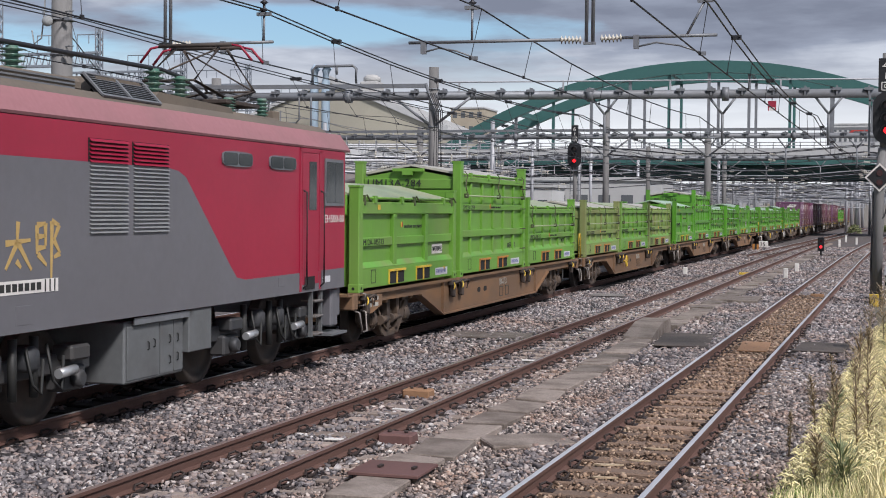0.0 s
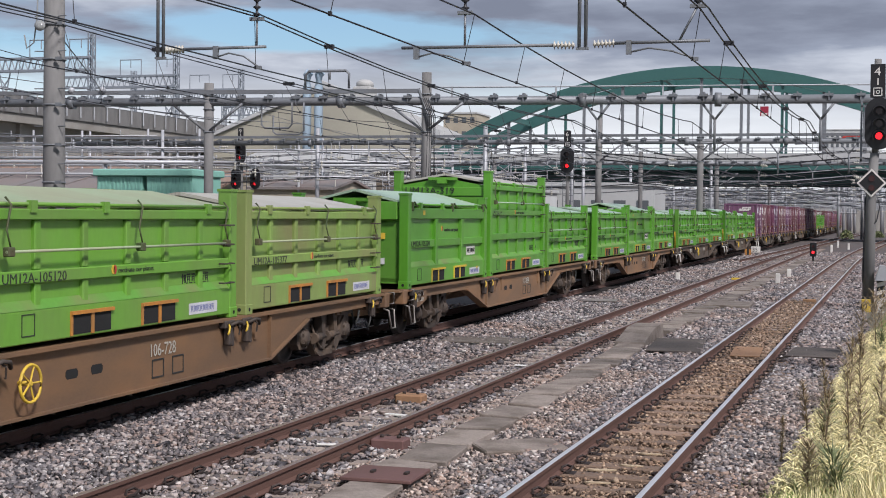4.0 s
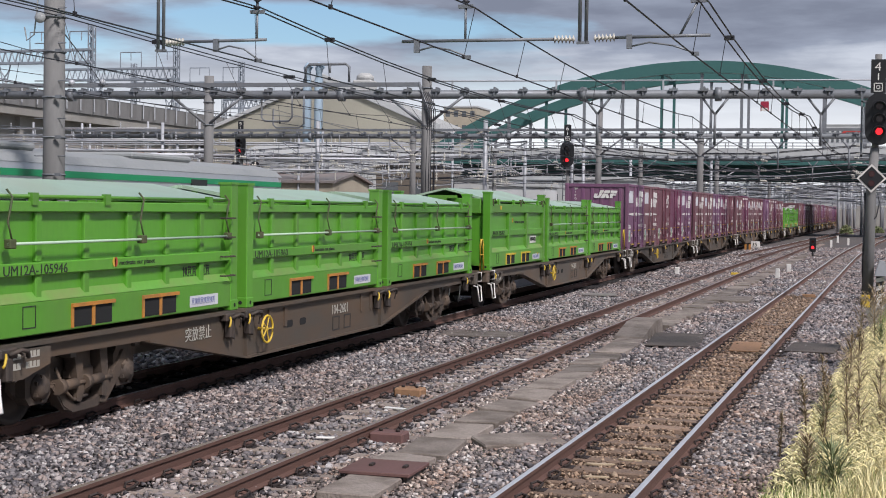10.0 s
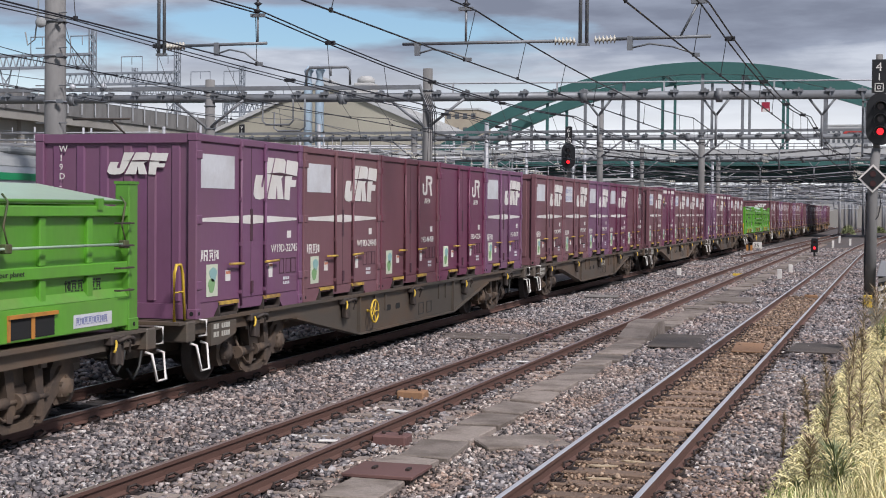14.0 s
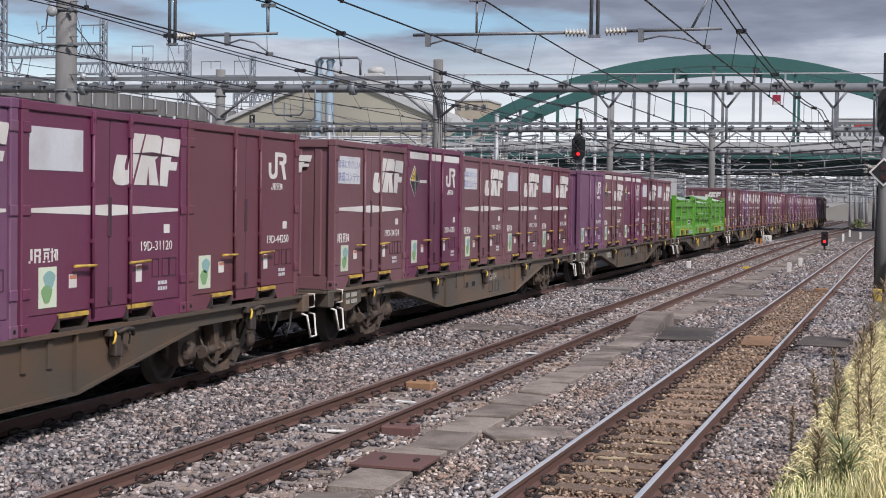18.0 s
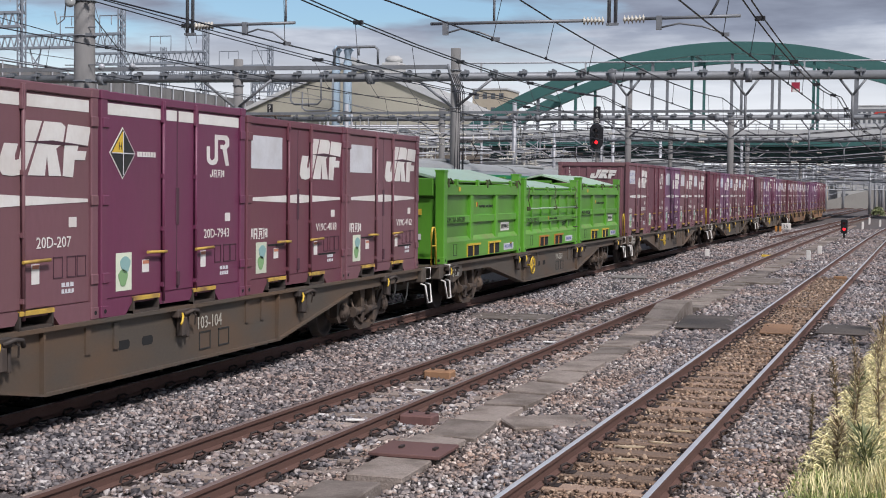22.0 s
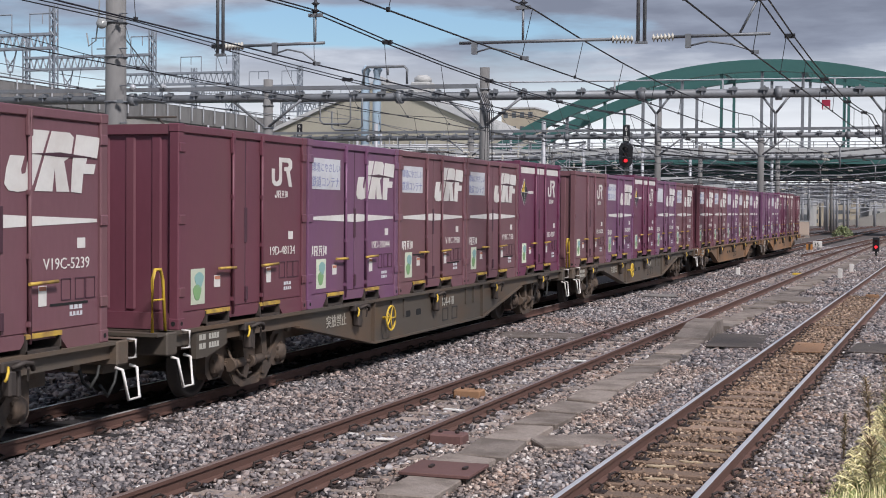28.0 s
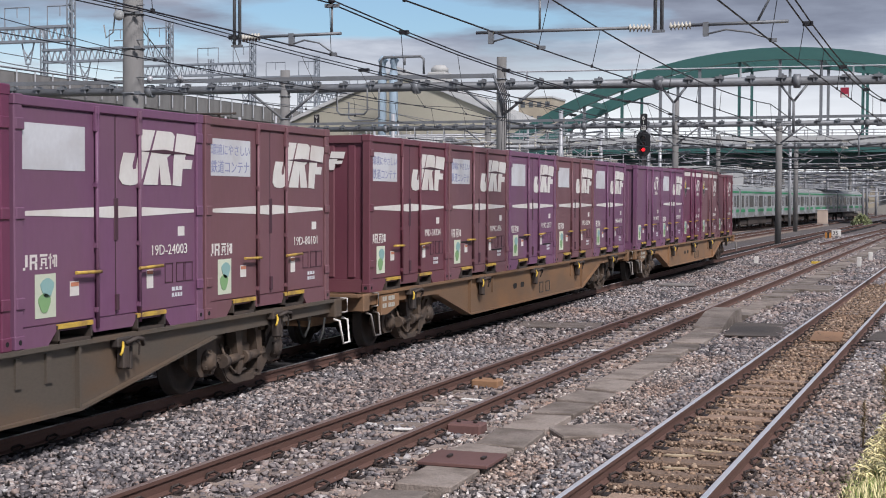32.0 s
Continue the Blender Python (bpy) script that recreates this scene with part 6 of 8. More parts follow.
def purple_container(kind):
    """A 12-foot side-door container, its foot at z 0, its middle at y 0. kinds: stripe, plain, tall, tall_stripe."""
    words = {"stripe": "faded purple-brown steel container with white stripe, slogan panel and block mark", "plain": "plain purple-brown steel container with a small white mark",
             "tall": "deep purple tall steel container with white top band and yellow-black diamond", "tall_stripe": "brown-purple container with white band, stripe and yellow-black diamond"}
    t = thing("freight_container", words[kind], "freight container", "purple containers on wagons")
    H = 2.56 if kind.startswith("tall") else 2.48
    h, w = CL / 2, CW / 2
    part("body", B(-w + .03, w - .045, -h + .06, h - .06, .12, H - .03), M["purple"], t)
    for y in (-h + .07, h - .07):
        for x in (-w + .07, w - .065):
            bm = bmesh.new()
            box(bm, x - .065, x + .065, y - .07, y + .07, .0, H, bevel=.012)
            box(bm, x - .072, x + .072, y - .077, y + .077, .0, .14, bevel=.01)
            box(bm, x - .072, x + .072, y - .077, y + .077, H - .1, H + .008, bevel=.01)
            before = set(bm.faces)
            if x > 0:
                lathe(bm, [(.026, 0), (.026, .003)], pose(x + .0725, y, .075, 0, 90, 0), 10)
                lathe(bm, [(.03, 0), (.03, .003)], pose(x, y - .0775, .075, 90, 0, 0), 10)
            second(bm, before)
            part("corner_post", bm, M["purple"], t).data.materials.append(M["opening_shade"])
    for x in (-w + .04, w - .05):
        part("top_rail", B(x - .04, x + .045, -h + .14, h - .14, H - .10, H, bevel=.01), M["purple"], t)
        bm = bmesh.new()
        prism(bm, [(-h + .14, 0.0), (-1.30, 0.0), (-1.14, .15), (-.56, .15), (-.48, .06), (.28, .06), (.36, .15), (.94, .15), (1.10, 0.0), (h - .14, 0.0), (h - .14, .20), (-h + .14, .20)], x - .04, x + .035, "x")
        part("bottom_rail", bm, M["purple"], t)
    part("roof", B(-w + .05, w - .05, -h + .1, h - .1, H - .035, H - .005), M["purple_dark"], t)
    for y in (-.85, .65):
        bm = bmesh.new()
        for q in ((y - .31, y + .31, .15, .185), (y - .31, y + .31, .0, .03), (y - .31, y - .28, .0, .16), (y + .28, y + .31, .0, .16)):
            box(bm, -w + .02, w + .004, *q)
        p = part("fork_pocket", bm, M["dark_iron"], t)
        bm = bmesh.new()
        box(bm, w + .004, w + .016, y - .31, y + .31, .152, .19)
        box(bm, w - .05, w + .012, y - .31, y + .31, .188, .20)
        part("pocket_edge", bm, M["pocket_yellow"], p, "worn yellow pocket edge")
    # door leaves, lock bars, the dark seam between the doors, hinges
    for y0, y1 in ((-h + .15, -.445), (-.415, -.045), (-.015, .405), (.435, h - .15)):
        part("side_panel", B(w - .047, w - .03, y0, y1, .21, H - .11, bevel=.006), M["purple"], t)
    for y, d in ((-.43, -1), (.42, 1)):
        bm = bmesh.new()
        tube(bm, [(w - .002, y, .10), (w - .002, y, H - .03)], .021, 8)
        for z in (.3, .98, 1.62, H - .14):
            box(bm, w - .03, w + .016, y - .032, y + .032, z - .025, z + .025)
        box(bm, w - .03, w + .016, y - .04, y + .04, H - .30, H - .03, bevel=.008)
        b = part("lock_bar", bm, M["purple"], t)
        bm = bmesh.new()
        tube(bm, [(w + .02, y - d * .04, .70), (w + .035, y + d * .10, .705), (w + .03, y + d * .44, .71)], .02, 6)
        part("handle", bm, M["pocket_yellow"], b, "dirty yellow door handle")
    bm = bmesh.new()
    box(bm, w - .047, w - .034, -.044, -.016, .21, H - .12)
    box(bm, w - .04, w - .018, -.07, .01, 1.02, 1.48, bevel=.006)
    box(bm, w - .04, w + .0, -.055, .0, .26, .44, bevel=.006)
    part("door_seam", bm, M["purple_dark"], t)
    for y in (-h + .085, h - .085):
        for z in (.45, 1.33, 2.2):
            part("hinge", B(w - .01, w + .016, y - .07, y + .07, z - .06, z + .06, bevel=.01), M["purple"], t)
    # ribs on the front end; the back end takes one ribbed sheet
    for s in (-1, 1):
        sheet = bmesh.new()
        for k in range(6):
            x = -w + .32 + k * .36
            bm = bmesh.new() if s < 0 else sheet
            n = len(bm.verts)
            prism(bm, [(x - .07, 0), (x - .05, .022), (x + .05, .022), (x + .07, 0)], 0, 1, "z")
            bm.verts.ensure_lookup_table()
            for v in bm.verts[n:]:
                v.co = Vector((v.co.x, s * (h - .06 + v.co.y), .24 + v.co.z * (H - .4)))
            if s < 0:
                part("rib", bm, M["purple"], t)
        if s > 0:
            part("ribbed_sheet", sheet, M["purple"], t)
        else:
            sheet.free()
        part("end_rail", B(-w + .14, w - .14, s * (h - .045) - .03, s * (h - .045) + .03, .0, .2), M["purple"], t)
        part("end_rail", B(-w + .14, w - .14, s * (h - .045) - .03, s * (h - .045) + .03, H - .12, H), M["purple"], t)
    # paint
    f = w - .0288
    if kind in ("stripe", "tall_stripe"):
        for y0, y1, z0, z1 in ((-h + .18, -.46, .022, .052), (-.40, -.055, .052, .066), (-.005, .39, .066, .052), (.45, h - .18, .052, .018)):
            bm = bmesh.new()
            outline_shape(bm, [(y0, -z0), (y1, -z1), (y1, z1), (y0, z0)], side_m(f, 0, 1.33))
            part("stripe", bm, M["white"], t)
        bm = bmesh.new()
        emblem(bm, side_m(f + .003, .03, 1.62 if kind == "stripe" else 1.58), .63 if kind == "stripe" else .58, 1.70)
        part("white_mark", bm, M["white"], t).data.materials.append(M["purple_dark"])
        bm = bmesh.new()
        owner_strokes(bm, side_m(f, -h + .12, .77), .15)
        part("owner_mark", bm, M["white"], t)
    if kind == "stripe":
        bm = bmesh.new()
        outline_shape(bm, [(-1.70, 0), (-.62, 0), (-.62, .46), (-1.70, .46)], side_m(f, 0, 1.76))
        part("slogan_panel", bm, M["slogan"], t, "white slogan panel")
    if kind in ("plain", "tall"):
        bm = bmesh.new()
        ring_mark(bm, side_m(f, .76, 1.78), .40, 1.6)
        part("white_mark", bm, M["white"], t)
        bm = bmesh.new()
        owner_strokes(bm, side_m(f, .86, 1.62), .10)
        part("owner_mark", bm, M["white"], t)
        bm = bmesh.new()
        owner_strokes(bm, pose(-.98, -h + .018, 1.98), .16)
        part("owner_mark", bm, M["white"], t)
    if kind.startswith("tall"):
        for y0, y1 in ((-h + .16, -.46), (-.40, -.055), (-.005, .39), (.45, h - .16)):
            bm = bmesh.new()
            outline_shape(bm, [(y0, 0), (y1, 0), (y1, .13), (y0, .13)], side_m(f, 0, H - .26))
            part("top_band", bm, M["white"], t)
        for c, sc, lift, q in (("white", 1.0, 0, 4), ("ink", .93, .005, 4), ("yellow", .86, .010, 3), ("slogan", .9, .014, 2)):
            bm = bmesh.new()
            if q == 2:
                outline_shape(bm, [(-.25, -.006), (.25, -.006), (.25, .006), (-.25, .006)], side_m(f + lift, -1.36, 1.87))
                outline_shape(bm, [(-.006, -.25), (.006, -.25), (.006, .25), (-.006, .25)], side_m(f + lift, -1.36, 1.87))
            else:
                outline_shape(bm, [(-.29 * sc, 0), (0, -.30 * sc), (.29 * sc, 0), (0, .30 * sc)] if q == 4 else [(-.29 * sc, .0), (0, 0), (0, .30 * sc)], side_m(f + lift, -1.36, 1.87))
            part("diamond", bm, M[c], t, "hazard diamond in yellow and black")
        write("H", .12, M["ink"], t, side_m(f + .016, -1.47, 1.91))
        bm = bmesh.new()
        bars(bm, side_m(f, -1.02, 1.84), 7, .05, .06, .014)
        part("small_print", bm, M["white"], t)
    # notices
    bm = bmesh.new()
    outline_shape(bm, [(0, 0), (.35, 0), (.35, .44), (0, .44)], side_m(f, -1.50, .28))
    s = part("sticker", bm, M["sticker"], t, "pale sticker with a leaf print")
    for c, cx, cz, rx, rz in (("leaf_print", .15, .15, .10, .10), ("print_blue", .20, .30, .11, .10)):
        bm = bmesh.new()
        outline_shape(bm, [(cx + rx * (1 + .18 * math.sin(3 * q)) * math.cos(q), cz + rz * math.sin(q)) for q in [k * math.pi / 7 for k in range(14)]], side_m(f + .006, -1.50, .28))
        part("print", bm, M[c], s)
    for y, z, a, b in ((-.90, .47, .16, .15), (.60, .46, .14, .21), (1.30, 1.04, .15, .11)):
        bm = bmesh.new()
        outline_shape(bm, [(0, 0), (a, 0), (a, b), (0, b)], side_m(f, y, z))
        before = set(bm.faces)
        if z < .6:
            outline_shape(bm, [(.01, b - .05), (a - .01, b - .05), (a - .01, b - .01), (.01, b - .01)], side_m(f + .004, y, z))
        second(bm, before)
        part("notice", bm, M["white"], t).data.materials.append(M["notice_red"])
    bm = bmesh.new()
    for y in (1.0, 1.26, 1.46):
        for q in ((y, y + .18, .50, .51), (y, y + .18, .72, .73), (y, y + .01, .5, .73), (y + .17, y + .18, .5, .73)):
            box(bm, f, f + .006, *q)
    part("card_frame", bm, M["purple_dark"], t)
    bm = bmesh.new()
    bars(bm, side_m(f, 1.16, .40), 3, .06, .045, .025); bars(bm, side_m(f, 1.16, .33), 4, .04, .045, .025)
    part("small_print", bm, M["slogan"], t)
    return t


GL, GW = 6.06, 2.46


def green_container(kind, skin, lid):
    """A 20-foot open-top box with hinged lids. kinds: wide (three broad ribs), fine (many ribs and rods), high (tall one)."""
    words = {"wide": "lime green open-top bulk container with pale sloped lids and broad ribs", "fine": "lime green open-top bulk container with many ribs and latched lids",
             "high": "tall lime green open-top bulk container with latched lids"}
    t = thing("bulk_container", words[kind] if skin is M["lime"] else "weathered " + words[kind], "bulk container", "green containers on wagons")
    h, w = GL / 2, GW / 2
    top, wall = {"wide": (1.88, 1.62), "fine": (1.80, 1.50), "high": (2.52, 2.20)}[kind]
    part("floor", B(-w + .05, w - .05, -h + .1, h - .1, .1, .2), skin, t)
    for y in (-h + .12, h - .12):
        for x in (-w + .1, w - .1):
            bm = bmesh.new()
            box(bm, x - .095, x + .095, y - .11, y + .11, .0, top, bevel=.012)
            box(bm, x - .105, x + .105, y - .12, y + .12, .0, .15, bevel=.01)
            box(bm, x - .105, x + .105, y - .12, y + .12, top - .03, top + .005)
            p = part("corner_post", bm, skin, t)
            if x > 0:
                # black discs painted on for the shaded lock holes
                bm = bmesh.new()
                lathe(bm, [(.028, 0), (.028, .004)], pose(x + .1055, y, .075, 0, 90, 0), 10)
                lathe(bm, [(.028, 0), (.028, .004)], pose(x, y - .1205, .075, 90, 0, 0), 10)
                part("lock_hole", bm, M["opening_shade"], p)
    # end walls, with a gabled head under the lids
    for s in (-1, 1):
        y = s * (h - .16)
        bm = bmesh.new()
        prism(bm, [(-w + .2, .15), (w - .2, .15), (w - .2, wall - .02), (0, wall + .16), (-w + .2, wall - .02)], y - .03, y + .03, "y")
        e = part("end_wall", bm, skin, t)
        part("end_panel", B(-w + .2, w - .2, y + s * .03 - .03, y + s * .05 + .03, .12, wall - .30, bevel=.012), skin, e)
        part("end_head", B(-w + .2, w - .2, y + s * .04 - .04, y + s * .06 + .04, wall - .28, wall - .06, bevel=.012), skin, e)
        if s < 0 and kind == "wide":
            part("hinge_box", B(w - .80, w - .24, y - .16, y - .02, wall - .26, wall + .10, bevel=.015), skin, e)
            bm = bmesh.new()
            outline_shape(bm, [(0, 0), (.26, 0), (.26, .12), (0, .12)], pose(w - .76, y - .082, .98))
            before = set(bm.faces)
            outline_shape(bm, [(0, -.50), (.24, -.50), (.24, -.38), (0, -.38)], pose(w - .75, y - .082, .98))
            second(bm, before)
            part("notice", bm, M["yellow"], e).data.materials.append(M["slogan"])
        bm = bmesh.new()
        box(bm, -.35, .35, y + s * .06 - .08, y + s * .06 + .08, wall + .10, wall + .17)
        box(bm, -.12, .12, y + s * .12 - .05, y + s * .12 + .05, wall + .02, wall + .14)
        part("hinge_bracket", bm, skin, e)
    # side walls; the yard side's ribs are one pressed sheet
    for s in (-1, 1):
        x = s * (w - .10)
        pressed = bmesh.new()

        def slab(name, y0, y1, z0, z1, depth, m=skin):
            a, b = x - s * .02, x + s * depth
            if s < 0 and name in ("rib", "waist_rail"):
                return box(pressed, min(a, b), max(a, b), y0, y1, z0, z1)
            return part(name, B(min(a, b), max(a, b), y0, y1, z0, z1, bevel=.012), m, t)
        slab("side_wall", -h + .22, h - .22, .30, wall - .10, .0)
        slab("bottom_rail", -h + .22, h - .22, .06, .42, .085)
        bm = bmesh.new()
        prism(bm, [(x, .42), (x + s * .085, .42), (x, .52)], -h + .23, h - .23, "y")
        part("sloped_ledge", bm, M["lime_dirty"], t, "dirt-stained sloped ledge")
        if kind == "wide":
            slab("top_rail", -h + .22, h - .22, wall - .24, wall - .02, .08)
            for y in (-.98, .98):
                slab("rib", y - .10, y + .10, .40, wall - .24, .075)
            for y0, y1 in ((-h + .24, -1.09), (-.87, .87), (1.09, h - .24)):
                slab("waist_rail", y0, y1, .80, .96, .055)
        else:
            slab("top_rail", -h + .22, h - .22, wall - .12, wall - .0, .08)
            waists = (.70, .84) if kind == "fine" else (.86, 1.02)
            slab("waist_rail", -h + .22, h - .22, *waists, .075)
            tiers = [(.42, waists[0]), (waists[1], wall - .12)]
            if kind == "high":
                slab("waist_rail", -h + .22, h - .22, 1.46, 1.60, .06)
                tiers = [(.42, waists[0]), (waists[1], 1.46), (1.60, wall - .12)]
            for z0, z1 in tiers:
                for k in range(5):
                    y = -h + 1.05 + k * .99
                    slab("rib", y - .06, y + .06, z0, z1, .05)
        if s < 0:
            part("pressed_ribs", pressed, skin, t)
        else:
            pressed.free()
    # lids: two sloped leaves
    e = .35 if kind == "wide" else .16
    for s in (-1, 1):
        bm = bmesh.new()
        zl, zr = wall + .02, wall + (.30 if kind == "wide" else .22)
        prism(bm, [(s * (w - .07), zl), (s * .03, zr), (s * .03, zr + .05), (s * (w - .05), zl + .05)], -h + .3, h - .3, "y")
        leaf = part("lid", bm, lid, t, "pale sloped lid")
        bm = bmesh.new()
        tube(bm, [(s * (w - .05), -h + .3, zl + .03), (s * (w - .05), h - .3, zl + .03)], .022, 6)
        for y in (-h + .9, -.6, h - .9):
            box(bm, s * (w - .03) - .03, s * (w - .03) + .03, y - .06, y + .06, zl - .06, zl + .07)
        part("lid_edge", bm, skin, leaf)
    # latches, rods and rungs on the near side
    if kind == "wide":
        for y in (-h + .34, .15, h - .34):
            bm = bmesh.new()
            box(bm, w - .06, w + .0, y - .035, y + .035, wall - .08, wall + .10, bevel=.01)
            tube(bm, [(w + .02, y, wall + .10), (w + .05, y + .1, wall + .0)], .018, 5)
            part("latch", bm, M["latch_green"], t)
    else:
        zr = wall - .45 if kind == "fine" else wall - .42
        bm = bmesh.new()
        tube(bm, [(w + .03, -h + .34, zr), (w + .03, h - .34, zr)], .018, 6)
        part("latch_rod", bm, M["lid"], t, "pale green latch rod")
        for y in (-h + .4, .18, h - .4):
            bm = bmesh.new()
            tube(bm, [(w - .03, y, wall + .12), (w + .03, y + .02, wall + .04), (w + .01, y - .03, wall - .22), (w + .05, y, zr)], .013, 6)
            box(bm, w - .02, w + .06, y - .06, y + .06, zr - .05, zr + .05, bevel=.01)
            part("latch", bm, M["latch_green"], t)
        for k in range(4):
            z = .5 + k * (wall - .7) / 3
            bm = bmesh.new()
            tube(bm, [(w - .02, h - .23, z), (w + .06, h - .23, z), (w + .06, h - .55, z), (w - .02, h - .55, z)], .012, 5)
            part("rung", bm, M["dark_iron"], t)
    # fork pockets; solid near-black boxes stand for the shade inside them
    for y in (-.92, .72):
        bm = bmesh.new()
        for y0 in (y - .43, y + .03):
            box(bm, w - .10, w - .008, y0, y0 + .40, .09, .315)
        p = part("fork_pocket", bm, M["opening_shade"], t)
        bm = bmesh.new()
        box(bm, w - .02, w + .02, y - .47, y + .47, .315, .355)
        box(bm, w - .02, w + .004, y - .03, y + .03, .08, .32)
        box(bm, w - .02, w + .004, y - .47, y - .43, .08, .32)
        part("pocket_edge", bm, M["yellow"] if kind == "wide" else M["orange"], p, "worn orange pocket edge")
    # notices
    f = w - .014
    bm = bmesh.new()
    outline_shape(bm, [(0, 0), (.85, 0), (.85, .15), (0, .15)], side_m(f, 1.55, .12))
    nb = part("notice", bm, M["slogan"], t, "white notice strip")
    bm = bmesh.new()
    owner_strokes(bm, side_m(f + .006, 1.59, .155), .085, (2, 3, 2, 2, 3, 2, 3, 2))
    part("print", bm, M["ink_blue"], nb)
    bm = bmesh.new()
    for q in ((-2.35, -2.1, .14, .15), (-2.35, -2.1, .37, .38), (-2.35, -2.34, .14, .38), (-2.11, -2.1, .14, .38)):
        box(bm, f, f + .006, *q)
    part("card_frame", bm, M["ink"], t)
    zz = {"wide": 1.12, "fine": .73, "high": 1.49}[kind]
    x = w - .038 if kind == "wide" else w - .024 if kind == "fine" else w - .038
    x = (w - .098) if kind == "wide" else x
    for c, dy in (("yellow", 0), ("red_sign", .07)):
        bm = bmesh.new()
        outline_shape(bm, [(.038 * math.cos(q), .058 * math.sin(q)) for q in [k * math.pi / 5 for k in range(10)]], side_m(x, -.42 + dy * .6, zz + .06))
        part("drop_print", bm, M[c], t)
    if kind == "wide":
        write("motivate our planet", .115, M["ink"], t, side_m(w - .094, -.24, 1.11), squeeze=1.2)
        bm = bmesh.new()
        outline_shape(bm, [(0, 0), (.72, 0), (.72, .20), (0, .20)], side_m(w - .098, 1.55, .56))
        sg = part("owner_plate", bm, M["white"], t, "white owner plate")
        bm = bmesh.new()
        owner_strokes(bm, side_m(w - .09, 1.58, .61), .105, (3, 2, 2, 3, 2, 2))
        part("print", bm, M["ink"], sg)
        for y, z, xx in ((-2.0, wall - .16, w - .018), (2.1, .2, f)):
            bm = bmesh.new()
            outline_shape(bm, [(0, 0), (.14, 0), (.14, .09), (0, .09)], side_m(xx, y, z))
            part("notice", bm, M["yellow"], t, "small yellow sticker")
    else:
        write("motivate our planet", .085, M["ink"], t, side_m(x + .003, -.30, zz + .02), squeeze=1.3)
        bm = bmesh.new()
        owner_strokes(bm, side_m(w - .098, 1.5, .53), .13, (3, 2, 2, 3, 2, 2))
        part("owner_mark", bm, M["ink"], t)
    return t
# ---------------------------------------------------------------- the engine


def engine():
    """The rear half of a double electric engine; its coupling plane at y 0, its body towards -y."""
    t = thing("electric_locomotive", "red and grey electric locomotive with pink roof edge and raised pantograph", "locomotive")
    y0, y1 = -12.3, -.24
    W = 1.42
    body = bmesh.new()
    prism(body, [(-W, 1.18), (W, 1.18), (W, 3.40), (-W, 3.40)], y0, y1 - .18, "y")
    prism(body, [(W, y1 - .18), (W - .12, y1), (-W + .12, y1), (-W, y1 - .18)], 1.18, 3.40, "z")
    body = part("body", body, M["red_paint"], t, "red painted body shell")
    bm = bmesh.new()
    prism(bm, [(W, 3.41), (W + .015, 3.44), (W - .17, 3.70), (-W + .17, 3.70), (-W - .015, 3.44), (-W, 3.41)], y0, y1 + .03, "y")
    part("roof_edge", bm, M["pink_roof"], t, "faded pink sloped roof edge")
    bm = bmesh.new()
    prism(bm, [(1.22, 3.70), (1.1, 3.80), (-1.1, 3.80), (-1.22, 3.70)], y0 + .1, y1 - .5, "y")
    part("roof", bm, M["roof_brown"], t)
    bm = bmesh.new()  # grey livery field
    for s in (1, -1):
        m = Matrix.Translation((W * s + .004 * s, 0, 0)) @ pose(0, 0, 0, 0, 0, 90 * s)
        pts = [(y0, 1.182), (y1 - .2, 1.182), (y1 - .2, 1.50), (-4.35, 1.48), (-4.62, 1.52), (-4.80, 1.66), (-6.02, 2.74), (-6.16, 2.86), (-6.36, 2.93), (-6.62, 2.96), (y0, 3.0)]
        outline_shape(bm, [(s * y, z) for y, z in pts], m)
    part("grey_field", bm, M["loco_grey"], t, "grey painted lower body")
    part("grey_end", B(-W + .1, W - .1, y1 - .01, y1 + .006, 1.182, 1.5), M["loco_grey"], t)
    for a, b in ((-8.50, -7.62), (-7.52, -6.62)):
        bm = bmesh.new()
        # black sheet on the closed body paints the shade between the slats
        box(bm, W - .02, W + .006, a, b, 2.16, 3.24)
        lv = part("louvre", bm, M["opening_shade"], t, "ventilation louvre")
        for k in range(23):
            z = 2.19 + k * 1.02 / 22
            bm = bmesh.new()
            hi, lo = (.024, .014) if z > 2.94 else (.012, .004)
            prism(bm, [(W + .007, z + lo), (W + .034, z - .010), (W + .034, z - .003), (W + .007, z + hi)], a + .02, b - .02, "y")
            part("slat", bm, M["red_paint"] if z > 2.94 else M["stainless"], lv)
    for a, b in ((-5.12, -4.14), (-3.56, -2.56)):
        bm = bmesh.new()
        n = 20
        outline_shape(bm, [((a + b) / 2 + math.copysign(abs(math.cos(q)) ** .5, math.cos(q)) * (b - a) / 2, 3.14 + math.copysign(abs(math.sin(q)) ** .5, math.sin(q)) * .105) for q in [k * 2 * math.pi / n for k in range(n)]], side_m(W + .002, 0, 0), .02)
        win = part("window_frame", bm, M["steel"], t)
        bm = bmesh.new()
        for u, v in ((a + .035, (a + b) / 2 - .015), ((a + b) / 2 + .015, b - .035)):
            outline_shape(bm, [(u + .03, 3.06), (v - .03, 3.06), (v, 3.09), (v, 3.19), (v - .03, 3.22), (u + .03, 3.22), (u, 3.19), (u, 3.09)], side_m(W + .024, 0, 0))
        part("pane", bm, M["window"], win)
    # cab door with its grab rails, and the cab's side window
    bm = bmesh.new()
